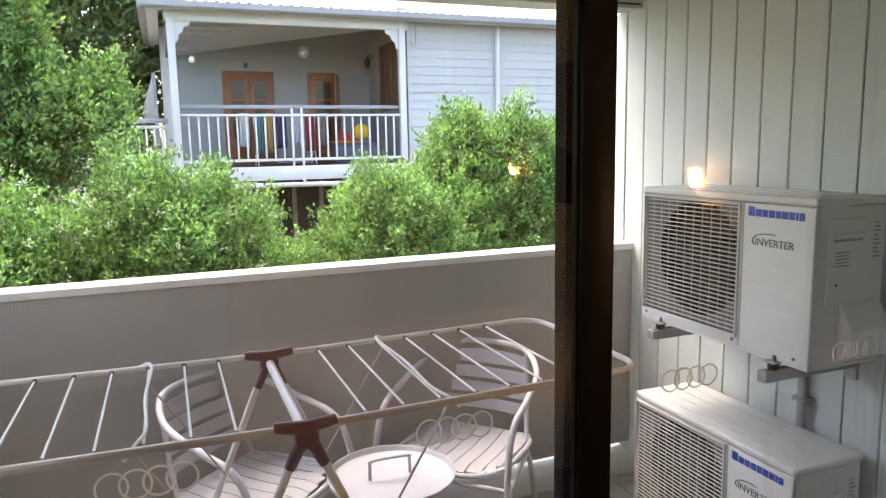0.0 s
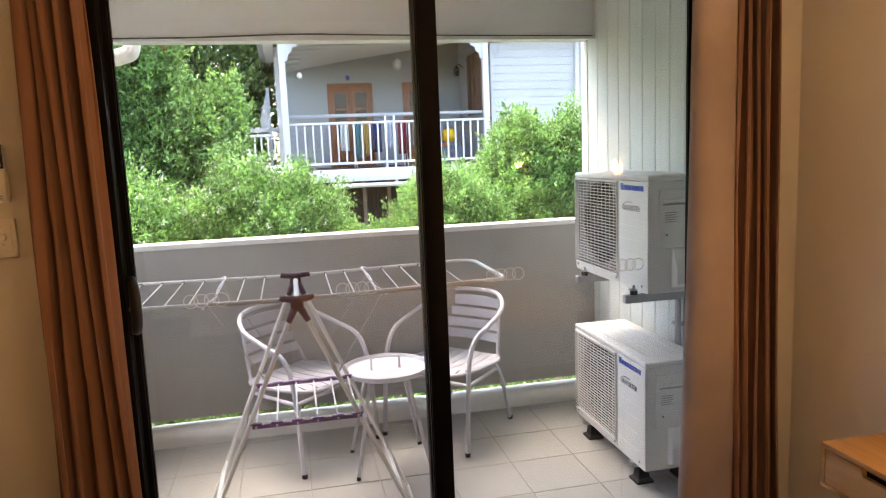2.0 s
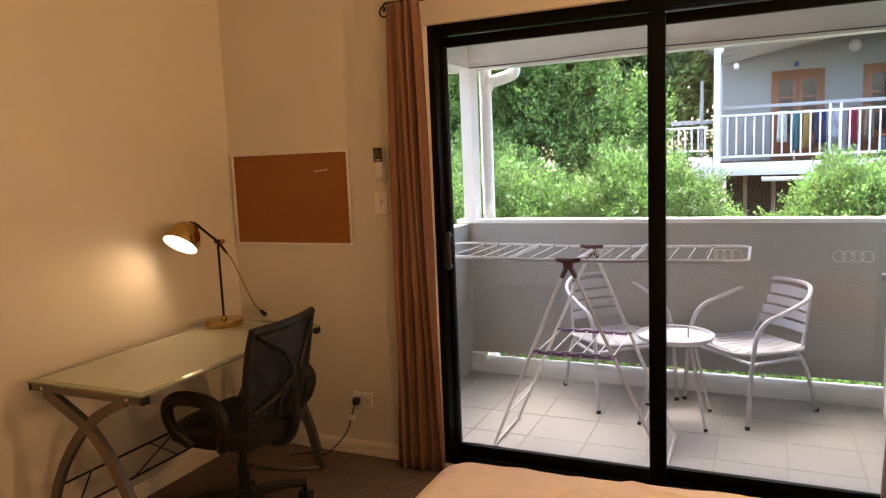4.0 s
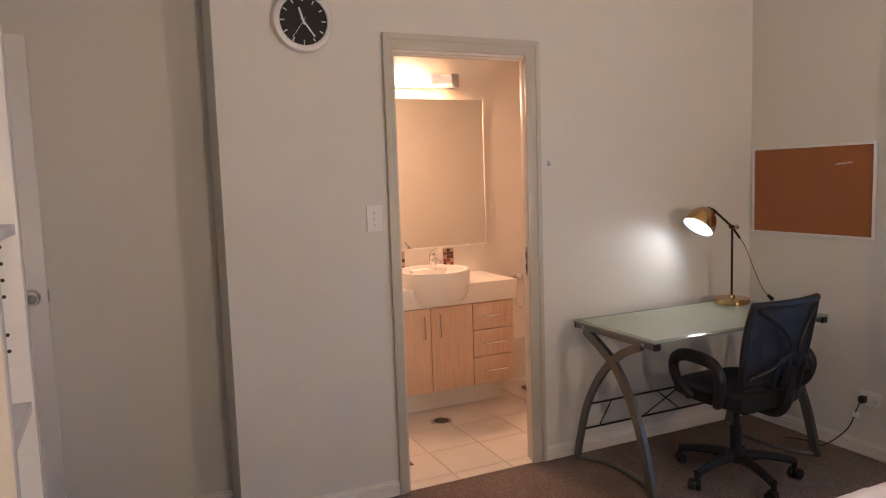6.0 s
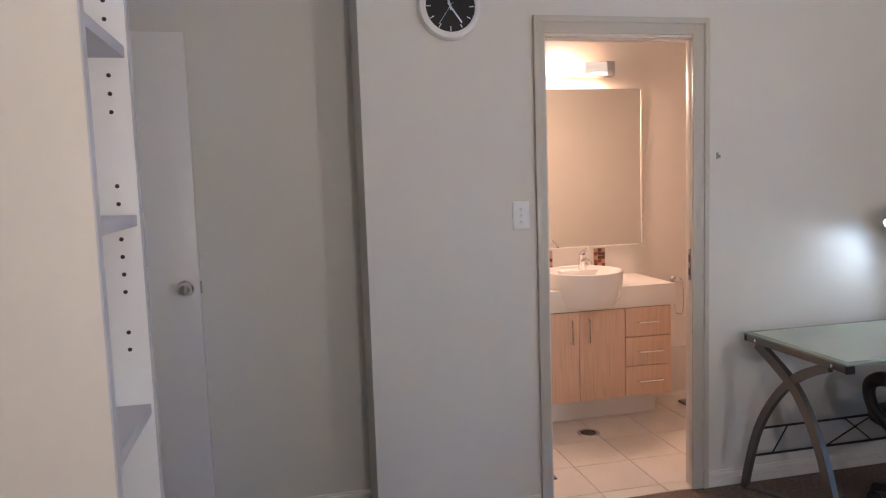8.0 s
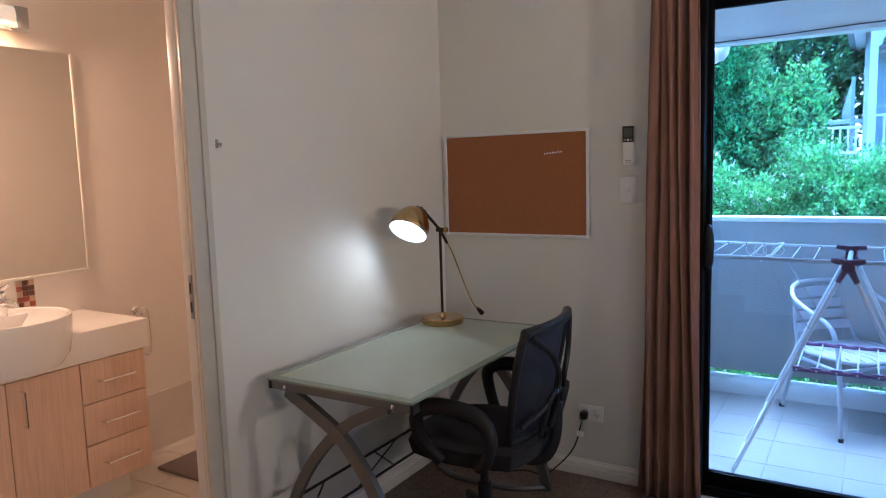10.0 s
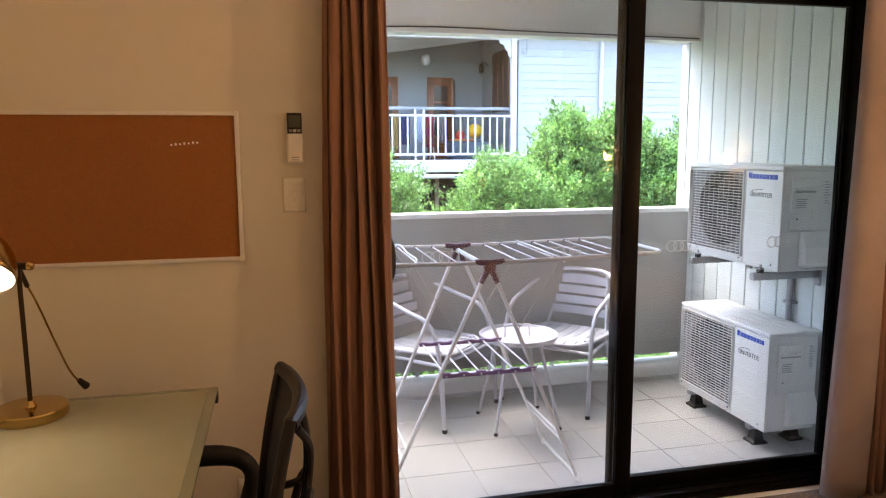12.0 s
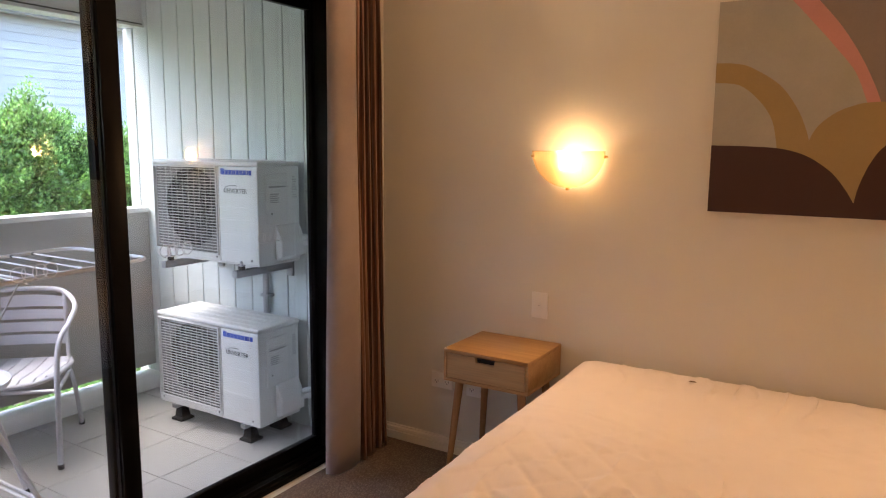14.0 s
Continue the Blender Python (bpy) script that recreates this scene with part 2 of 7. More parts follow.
INK = surf("black_print", (0.03, 0.03, 0.035), 0.5, bump=0.0)
LABEL_GREY = surf("label_print_grey", (0.33, 0.33, 0.33), 0.6, bump=0.0)
PLASTIC_W = surf("white_plastic", (0.86, 0.86, 0.84), 0.35, var=0.03, bump=0.03)
LCD = surf("remote_screen", (0.10, 0.11, 0.09), 0.2, bump=0.0)
DECAL, dn, dk, dp = nodes_of("etched_ring_decal")
dp.inputs["Base Color"].default_value = (0.8, 0.8, 0.77, 1)
dtr, dmx = dn.new("ShaderNodeBsdfTranslucent"), dn.new("ShaderNodeMixShader")
dtr.inputs["Color"].default_value, dmx.inputs["Fac"].default_value = (0.85, 0.86, 0.84, 1), 0.6
dk.new(dp.outputs["BSDF"], dmx.inputs[1])
dk.new(dtr.outputs["BSDF"], dmx.inputs[2])
dcl, dmc = dn.new("ShaderNodeBsdfTransparent"), dn.new("ShaderNodeMixShader")
dmc.inputs["Fac"].default_value = 0.4
dk.new(dmx.outputs["Shader"], dmc.inputs[1])
dk.new(dcl.outputs["BSDF"], dmc.inputs[2])
dk.new(dmc.outputs["Shader"], dn["Material Output"].inputs["Surface"])


# ---- mesh tools ----
def box(bm, x0, x1, y0, y1, z0, z1, bev=0.0, seg=2, m=None):
    """A block, bevelled where asked, in the frame m."""
    t = Matrix.Translation(((x0 + x1) / 2, (y0 + y1) / 2, (z0 + z1) / 2)) @ Matrix.Diagonal((abs(x1 - x0), abs(y1 - y0), abs(z1 - z0), 1))
    made = bmesh.ops.create_cube(bm, size=1, matrix=t)["verts"]
    if bev:
        edges = list({e for v in made for e in v.link_edges})
        made = bmesh.ops.bevel(bm, geom=edges, offset=bev, segments=seg, affect="EDGES", profile=0.5, clamp_overlap=True)["verts"]
    if m is not None:
        bmesh.ops.transform(bm, matrix=m, verts=list({v for v in made if v.is_valid}))
    return bm


def boxm(*a, **k):
    return box(bmesh.new(), *a, **k)


def tube(bm, pts, r, n=8, closed=False):
    """A round bar swept along points; r: one radius or one for each point."""
    pts = [Vector(p) for p in pts]
    rs = r if isinstance(r, (list, tuple)) else [r] * len(pts)
    rings, up = [], None
    for i, p in enumerate(pts):
        a = pts[(i - 1) % len(pts)] if closed or i else p
        b = pts[(i + 1) % len(pts)] if closed or i < len(pts) - 1 else p
        d = (b - a).normalized()
        if up is None:
            up = d.orthogonal().normalized()
        up = (up - d * up.dot(d)).normalized()
        side = d.cross(up)
        rings.append([bm.verts.new(p + rs[i] * (math.cos(k) * up + math.sin(k) * side)) for k in (2 * math.pi * j / n for j in range(n))])
    pairs = list(zip(rings, rings[1:])) + ([(rings[-1], rings[0])] if closed else [])
    for a, b in pairs:
        for j in range(n):
            bm.faces.new((a[j], a[(j + 1) % n], b[(j + 1) % n], b[j]))
    if not closed:
        bm.faces.new(rings[0][::-1])
        bm.faces.new(rings[-1])
    return bm


def tubem(*a, **k):
    return tube(bmesh.new(), *a, **k)


def curve(points, steps=8, closed=False):
    """Catmull-Rom through the points."""
    ps = [Vector(p) for p in points]
    n, out = len(ps), []
    for i in range(n if closed else n - 1):
        a, b, c, d = (ps[k % n] if closed else ps[min(max(k, 0), n - 1)] for k in (i - 1, i, i + 1, i + 2))
        for s in range(steps):
            t = s / steps
            out.append(0.5 * (2 * b + (c - a) * t + (2 * a - 5 * b + 4 * c - d) * t * t + (3 * b - a - 3 * c + d) * t ** 3))
    return out if closed else out + [ps[-1]]


def arc(cx, cy, r, a0, a1, n=8):
    return [(cx + r * math.cos(radians(a0 + (a1 - a0) * i / n)), cy + r * math.sin(radians(a0 + (a1 - a0) * i / n))) for i in range(n + 1)]


def lathe(bm, profile, n=32, m=None, cap=True):
    """A turned shape about z from (radius, height) pairs."""
    rings = [[bm.verts.new((r * math.cos(2 * math.pi * j / n), r * math.sin(2 * math.pi * j / n), z)) for j in range(n)] for r, z in profile]
    for a, b in zip(rings, rings[1:]):
        for j in range(n):
            bm.faces.new((a[j], a[(j + 1) % n], b[(j + 1) % n], b[j]))
    if cap:
        bm.faces.new(rings[0][::-1])
        bm.faces.new(rings[-1])
    if m is not None:
        bmesh.ops.transform(bm, matrix=m, verts=[v for ring in rings for v in ring])
    return bm


def lathem(*a, **k):
    return lathe(bmesh.new(), *a, **k)


def prism(bm, poly, d0, d1, axis="x"):
    """A flat outline, pushed from d0 to d1 along an axis (outline in the other two, in order)."""
    def at(p, d):
        return {"x": (d, p[0], p[1]), "y": (p[0], d, p[1]), "z": (p[0], p[1], d)}[axis]
    a = [bm.verts.new(at(p, d0)) for p in poly]
    b = [bm.verts.new(at(p, d1)) for p in poly]
    bm.faces.new(a[::-1])
    bm.faces.new(b)
    for i in range(len(poly)):
        j = (i + 1) % len(poly)
        bm.faces.new((a[i], a[j], b[j], b[i]))
    return bm


def prismm(*a, **k):
    return prism(bmesh.new(), *a, **k)


def mesh_of(name, bm, material, smooth=True, angle=35):
    bmesh.ops.recalc_face_normals(bm, faces=bm.faces[:])
    me = bpy.data.meshes.new(name)
    bm.to_mesh(me)
    bm.free()
    if material:
        me.materials.append(material)
    if smooth and len(me.polygons):
        me.polygons.foreach_set("use_smooth", [True] * len(me.polygons))
        me.set_sharp_from_angle(angle=radians(angle))
    return me


def part(name, bm, material, parent, label="", smooth=True):
    ob = new(name, mesh_of(name, bm, material, smooth))
    ob.parent = parent
    if label:
        ob["label"] = label
    return ob


def thing(name, label, category, m=None, group=""):
    """An empty base that carries parts, built round its own origin."""
    ob = new(name)
    ob.empty_display_size = 0.1
    ob.matrix_basis = m if m is not None else Matrix()
    return tagged(ob, label, category, group)


def solid(name, bm, material, label, category, m=None, group="", smooth=True):
    """A thing of one mesh."""
    ob = new(name, mesh_of(name, bm, material, smooth))
    ob.matrix_basis = m if m is not None else Matrix()
    return tagged(ob, label, category, group)


def setting(name, bm, material, label="", category="", smooth=False):
    ob = new(name, mesh_of(name, bm, material, smooth))
    return tagged(ob, label, category, "", "structure")


def words(text, size, material, m, name, parent, depth=0.0006):
    """Printed letters as a flat mesh in the frame m (text in its x-y plane, from the left)."""
    cu = bpy.data.curves.new(name, "FONT")
    cu.body, cu.size, cu.extrude = text, size, depth
    tmp = bpy.data.objects.new(name, cu)
    scene.collection.objects.link(tmp)
    me = bpy.data.meshes.new_from_object(tmp.evaluated_get(bpy.context.evaluated_depsgraph_get()))
    bpy.data.objects.remove(tmp)
    bpy.data.curves.remove(cu)
    me.transform(m)
    me.materials.clear()
    me.materials.append(material)
    ob = new(name, me)
    ob.parent = parent
    return ob


# ---- plan of the room ----
XL, XR, YF, YB, ZC = 1.18, 4.71, 1.205, -2.568, 2.62
YOUT = 1.40
DX0, DX1, DZ = 2.36, 4.42, 2.11
BY0, BY1, BZ = -0.993, -0.263, 2.04
CORNER, RECESS = -1.745, 0.905
BX, BYA, BYB = -0.165, -1.15, 1.10
FB = -0.09

bm = boxm(XL, XR, -3.4, YF, -0.12, 0.0)
box(bm, RECESS, XL, -3.4, CORNER, -0.12, 0.0)
floor = setting("floor", bm, CARPET, "dark brown loop-pile carpet", "floor")
setting("door_threshold", boxm(DX0, DX1, YF, YOUT, -0.12, -0.004), TRIM, "sill under the sliding door", "sill")
ceiling = setting("ceiling", boxm(RECESS - 0.1, XR + 0.1, -3.5, YOUT, ZC, ZC + 0.12), CEIL, "plain white ceiling", "ceiling")

bm = bmesh.new()
box(bm, XL - 0.1, XL, BY1, YF, 0, ZC)
box(bm, XL - 0.1, XL, BY0, BY1, BZ, ZC)
box(bm, XL - 0.1, XL, CORNER, BY0, 0, ZC)
setting("wall_west", bm, WALL, "cream painted wall with the bathroom doorway", "wall")
bm = bmesh.new()
box(bm, RECESS - 0.1, RECESS, -3.4, CORNER, 0, ZC)
box(bm, RECESS - 0.1, XL - 0.1, CORNER, CORNER + 0.1, 0, ZC)
setting("wall_recess", bm, WALL, "cream painted wall of the entry recess", "wall")
bm = bmesh.new()
box(bm, XL - 0.1, DX0, YF, YOUT, 0, ZC)
box(bm, DX1, XR + 0.1, YF, YOUT, 0, ZC)
box(bm, DX0, DX1, YF, YOUT, DZ, ZC)
setting("wall_north", bm, WALL, "cream painted wall around the sliding door", "wall")
setting("wall_east", boxm(XR, XR + 0.1, YB - 0.1, YF, 0, ZC), WALL, "cream painted wall behind the bed head", "wall")
bm = bmesh.new()
box(bm, 2.0, XR, YB - 0.1, YB, 0, ZC)
box(bm, 2.0, 2.1, -3.4, YB - 0.1, 0, ZC)
box(bm, RECESS - 0.1, 2.1, -3.5, -3.4, 0, ZC)
setting("wall_south", bm, WALL, "cream painted wall with the bookcase against it", "wall")


def skirting(name, a, b, inward, h=0.072):
    """A moulded baseboard along a wall from a to b (plan points); inward: the way into the room."""
    a, b, k = Vector((*a, 0)), Vector((*b, 0)), Vector((*inward, 0))
    prof = [(0, 0), (0.016, 0), (0.016, h - 0.034), (0.011, h - 0.031), (0.011, h - 0.026), (0.016, h - 0.023), (0.014, h - 0.012), (0.009, h - 0.008), (0.007, h), (0, h)]
    bm = bmesh.new()
    rows = [[bm.verts.new(p + k * d + Vector((0, 0, z))) for d, z in prof] for p in (a, b)]
    for i in range(len(prof)):
        j = (i + 1) % len(prof)
        bm.faces.new((rows[0][i], rows[0][j], rows[1][j], rows[1][i]))
    bm.faces.new(rows[0])
    bm.faces.new(rows[1][::-1])
    return setting(name, bm, TRIM, "cream moulded skirting board", "baseboard")


skirting("baseboard_1", (XL, BY1 + 0.034), (XL, YF), (1, 0))
skirting("baseboard_2", (XL, CORNER), (XL, BY0 - 0.042), (1, 0))
skirting("baseboard_3", (XL, YF), (DX0, YF), (0, -1))
skirting("baseboard_4", (DX1, YF), (XR, YF), (0, -1))
skirting("baseboard_5", (XR, YB), (XR, YF), (-1, 0))
skirting("baseboard_6", (RECESS, -3.4), (RECESS, CORNER), (1, 0))
skirting("baseboard_7", (2.0, YB), (XR, YB), (0, 1))

# bathroom doorway: jamb lining and moulded architrave
door = tagged(new("door_1"), "cream painted bathroom doorway with a pocket sliding door", "doorway", "", "structure")
bm = bmesh.new()
JR = BY1 - 0.040
box(bm, XL - 0.104, XL + 0.002, BY0, BY0 + 0.016, 0, BZ)
box(bm, XL - 0.009, XL + 0.002, JR, BY1, 0, BZ)
box(bm, XL - 0.104, XL - 0.064, BY0 + 0.016, BY1, BZ - 0.018, BZ)
box(bm, XL - 0.026, XL + 0.002, BY0 + 0.016, JR, BZ - 0.018, BZ)
part("jamb", bm, TRIM, door, smooth=False)
bm = bmesh.new()
for inner, outer in ((BY0 + 0.008, BY0 - 0.040), (JR - 0.004, BY1 + 0.032)):
    s = 1 if inner > outer else -1
    box(bm, XL, XL + 0.014, min(inner, outer), max(inner, outer), 0, BZ + 0.062, 0.004)
    box(bm, XL + 0.013, XL + 0.021, min(outer, outer + s * 0.024), max(outer, outer + s * 0.024), 0, BZ + 0.062, 0.003)
box(bm, XL, XL + 0.0138, BY0 - 0.038, BY1 + 0.030, BZ - 0.008, BZ + 0.062, 0.004)
box(bm, XL + 0.013, XL + 0.0208, BY0 - 0.038, BY1 + 0.030, BZ + 0.036, BZ + 0.062, 0.003)
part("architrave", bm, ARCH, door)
part("sliding_leaf_edge", boxm(XL - 0.054, XL - 0.014, JR + 0.001, BY1 + 0.07, 0.01, BZ - 0.02, 0.002), TRIM, door)
bm = boxm(XL - 0.029, XL - 0.0145, JR - 0.0015, JR + 0.002, 0.965, 1.105, 0.0006)
latch = part("latch_plate", bm, GALV, door, "dull metal latch plate")
part("latch_slot", boxm(XL - 0.026, XL - 0.018, JR - 0.0035, JR - 0.0015, 0.985, 1.02, 0.0006), INK, latch)
part("latch_slot", boxm(XL - 0.026, XL - 0.018, JR - 0.0035, JR - 0.0015, 1.045, 1.08, 0.0006), INK, latch)

# bathroom shell
bath_floor = setting("bathroom_floor", boxm(BX - 0.02, XL, BYA, BYB, -0.12, -0.0035), GROUT_PALE, "cream square floor tiles with grey grout", "floor")
setting("wall_bathroom_west", boxm(BX - 0.1, BX, BYA - 0.1, BYB + 0.1, -0.1, ZC), BATHWALL, "cream painted bathroom wall behind the vanity", "wall")
setting("wall_bathroom_south", boxm(BX, XL - 0.1, BYA - 0.1, BYA, -0.1, ZC), BATHWALL, "cream painted bathroom side wall", "wall")
setting("wall_bathroom_north", boxm(BX, XL - 0.1, BYB, BYB + 0.1, -0.1, ZC), BATHWALL, "cream painted bathroom end wall", "wall")
bm = bmesh.new()
box(bm, XL - 0.104, XL - 0.1, BY1 + 0.002, BYB, 0, ZC)
box(bm, XL - 0.104, XL - 0.1, BYA, BY0 - 0.002, 0, ZC)
box(bm, XL - 0.104, XL - 0.1, BY0, BY1, BZ + 0.002, ZC)
setting("wall_bathroom_inner", bm, BATHWALL, "cream painted bathroom wall", "wall")
setting("ceiling_bathroom", boxm(BX, XL - 0.1, BYA, BYB, ZC - 0.16, ZC + 0.02), CEIL, "plain white bathroom ceiling", "ceiling")
bm = bmesh.new()
box(bm, BX, BX + 0.008, 0.125, BYB, -0.01, 0.30, 0.001)
box(bm, BX + 0.008, XL - 0.104, BYB - 0.008, BYB, -0.01, 0.30, 0.001)
setting("trim_bathroom_skirting_tile", bm, TILE_BATH, "cream skirting tiles along the bathroom wall", "tile skirting")

# hall door leaf, standing open against the recess wall
leaf = tagged(new("door_2"), "white flush hall door standing open", "door", "", "structure")
part("leaf", boxm(0.945, 0.983, -3.22, -2.41, 0.008, 2.06, 0.002), DOORP, leaf)
knob = part("door_knob", lathem([(0.001, 0.062), (0.018, 0.061), (0.027, 0.052), (0.029, 0.042), (0.022, 0.028), (0.011, 0.02), (0.011, 0.006), (0.033, 0.005), (0.034, 0.0)][::-1], 28, Matrix.Translation((0.983, -2.465, 1.045)) @ Euler((0, radians(90), 0)).to_matrix().to_4x4()), CHROME, leaf, "polished chrome knob")
part("latch", boxm(0.955, 0.974, -2.41, -2.404, 1.02, 1.07, 0.001), GALV, leaf)

# sliding door: black aluminium frame, a sliding panel and a fixed panel
sd = tagged(new("door_3"), "black aluminium framed glass sliding door", "sliding door", "", "structure")
bm = bmesh.new()
for x0, x1 in ((DX0, DX0 + 0.035), (DX1 - 0.035, DX1)):
    box(bm, x0, x1, 1.245, 1.395, 0.0, DZ, 0.002)
box(bm, DX0 + 0.035, DX1 - 0.035, 1.245, 1.395, DZ - 0.045, DZ, 0.002)
box(bm, DX0 + 0.035, DX1 - 0.035, 1.245, 1.395, -0.003, 0.022, 0.002)
for y in (1.262, 1.318, 1.378):
    box(bm, DX0 + 0.035, DX1 - 0.035, y - 0.004, y + 0.004, 0.022, 0.036, 0.001)
part("door_frame", bm, BLACK_AL, sd)


def sash(name, x0, x1, y, lw, rw):
    bm = bmesh.new()
    z0, z1, d = 0.028, DZ - 0.05, 0.019
    box(bm, x0, x0 + lw, y - d, y + d, z0, z1, 0.003)
    box(bm, x1 - rw, x1, y - d, y + d, z0, z1, 0.003)
    box(bm, x0 + lw, x1 - rw, y - d + 0.002, y + d - 0.002, z0, z0 + 0.055, 0.003)
    box(bm, x0 + lw, x1 - rw, y - d + 0.002, y + d - 0.002, z1 - 0.045, z1, 0.003)
    for x in (x0 + lw, x1 - rw):
        box(bm, x - 0.004, x + 0.004, y - 0.009, y + 0.009, z0 + 0.055, z1 - 0.045)
    s = part(name, bm, BLACK_AL, sd)
    pane = part("pane", boxm(x0 + lw, x1 - rw, y - 0.003, y + 0.003, z0 + 0.055, z1 - 0.045), GLASS, s, "clear glass pane")
    pane.visible_shadow = False
    return s


left_sash = sash("sliding_panel", DX0 + 0.012, 3.411, 1.318, 0.040, 0.068)
right_sash = sash("fixed_panel", 3.335, DX1 - 0.012, 1.362, 0.066, 0.045)
h = curve([(x + 0.002, y_, z_) for x, y_, z_ in [(2.402, 1.299, 1.136), (2.412, 1.262, 1.132), (2.421, 1.240, 1.098), (2.421, 1.238, 1.026), (2.412, 1.262, 0.988), (2.402, 1.299, 0.984)]], 6)
handle = part("handle", tubem(h, 0.0165, 12), BLACK_PL, left_sash, "black D-shaped pull handle")
part("lock_plate", boxm(2.376, 2.418, 1.286, 1.299, 0.97, 1.15, 0.005), BLACK_PL, handle)
part("key_barrel", lathem([(0.008, 0.0), (0.008, 0.02), (0.004, 0.023)], 14, Matrix.Translation((2.397, 1.287, 1.05)) @ Euler((radians(90), 0, 0)).to_matrix().to_4x4()), CHROME, handle)
for x in (2.62, 3.105, 3.64, 4.11):
    y = 1.3142 if x < 3.4 else 1.3582
    sash_of = left_sash if x < 3.4 else right_sash
    bm = bmesh.new()
    for k in range(4):
        ring = [(x + (k - 1.5) * 0.032 + 0.022 * math.cos(2 * math.pi * j / 28), y, 1.052 + 0.022 * math.sin(2 * math.pi * j / 28)) for j in range(28)]
        tube(bm, ring, 0.0020, 5, True)
    part("ring_decal", bm, DECAL, sash_of, "row of four pale interlocked rings")

# ---- balcony shell ----
PX0, PX1, PY = 1.80, 4.75, 3.05
balcony_floor = setting("floor_balcony", boxm(PX0 - 0.12, PX1 + 0.3, YOUT, PY + 0.16, FB - 0.22, FB - 0.0035), GROUT, "pale square balcony tiles with thin grout", "floor")
bm = bmesh.new()
prism(bm, [(2.99, FB - 0.008), (2.992, -0.06), (2.999, -0.025), (3.012, -0.008), (3.03, -0.002), (3.13, -0.002), (3.16, -0.02), (3.16, FB - 0.008)], PX0 - 0.1, PX1 - 0.004, "x")
setting("kerb_balcony", bm, WHITE_EXT, "white rounded kerb at the balcony edge", "kerb", True)
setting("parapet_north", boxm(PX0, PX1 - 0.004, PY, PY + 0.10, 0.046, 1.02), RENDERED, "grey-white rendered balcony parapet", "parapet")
setting("parapet_cap", boxm(PX0 - 0.1, PX1 - 0.005, PY - 0.012, PY + 0.115, 1.02, 1.05, 0.004), WHITE_EXT, "white cap along the balcony parapet", "parapet cap")
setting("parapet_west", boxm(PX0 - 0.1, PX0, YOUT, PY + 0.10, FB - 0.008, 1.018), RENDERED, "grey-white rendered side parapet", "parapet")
bm = bmesh.new()
box(bm, 1.765, 1.852, PY - 0.015, PY + 0.12, 1.05, 2.16, 0.004)
box(bm, 1.79, 1.90, PY - 0.05, PY + 0.0, FB - 0.008, 0.046, 0.003)
setting("post_balcony", bm, WHITE_EXT, "white square balcony corner post", "post")
bm = bmesh.new()
box(bm, PX0 - 0.3, PX1 - 0.003, PY - 0.03, PY + 0.14, 2.135, 2.50, 0.003)
box(bm, PX0 - 0.3, PX1 - 0.003, PY - 0.045, PY - 0.03, 2.125, 2.165, 0.003)
box(bm, PX0 - 0.12, PX0 + 0.05, YOUT, PY - 0.045, 2.135, 2.50, 0.003)
setting("beam_balcony", bm, WHITE_EXT, "white beam over the balcony opening", "beam")
setting("ceiling_balcony", boxm(PX0 - 0.4, PX1 + 0.3, YOUT, 3.24, 2.50, 2.58), WHITE_EXT, "white balcony ceiling", "ceiling")
bm = bmesh.new()
tube(bm, curve([(1.7, PY - 0.052, 2.14), (2.4, PY - 0.054, 2.142), (3.0, PY - 0.052, 2.158), (3.6, PY - 0.054, 2.15), (4.73, PY - 0.052, 2.142)], 10), 0.004, 6)
tagged(setting("cable_balcony", bm, INK, "thin black cable along the beam", "cable"), kind="structure")
wall_boards = setting("wall_balcony_east", boxm(PX1 + 0.012, PX1 + 0.16, YOUT, 3.205, FB - 0.1, 2.50), GROOVE, "pale green-white vertical tongue and groove boards", "wall")
setting("wall_outer_north", boxm(PX0 - 1.6, DX0, YOUT, YOUT + 0.02, FB - 0.3, 2.5), WHITE_EXT, "white outer wall beside the sliding door", "wall")
setting("wall_outer_east", boxm(DX1, PX1 + 0.012, YOUT, YOUT + 0.02, FB - 0.008, 2.5), WHITE_EXT, "white outer wall beside the sliding door", "wall")
setting("wall_outer_lintel", boxm(DX0, DX1, YOUT, YOUT + 0.02, DZ, 2.5), WHITE_EXT, "white outer wall over the sliding door", "wall")
bm = bmesh.new()
tube(bm, curve([(1.893, 3.225, -2.4), (1.893, 3.225, 1.9), (1.897, 3.225, 1.99), (1.94, 3.235, 2.055), (2.06, 3.26, 2.09), (2.11, 3.27, 2.15), (2.12, 3.27, 2.5)], 6), 0.045, 14)
solid("downpipe", bm, WHITE_EXT, "white downpipe with an elbow beside the post", "downpipe")


# ---- bedroom ----
def rot(rx=0, ry=0, rz=0):
    return Euler([radians(a) for a in (rx, ry, rz)]).to_matrix().to_4x4()


def at(x, y, z):
    return Matrix.Translation((x, y, z))


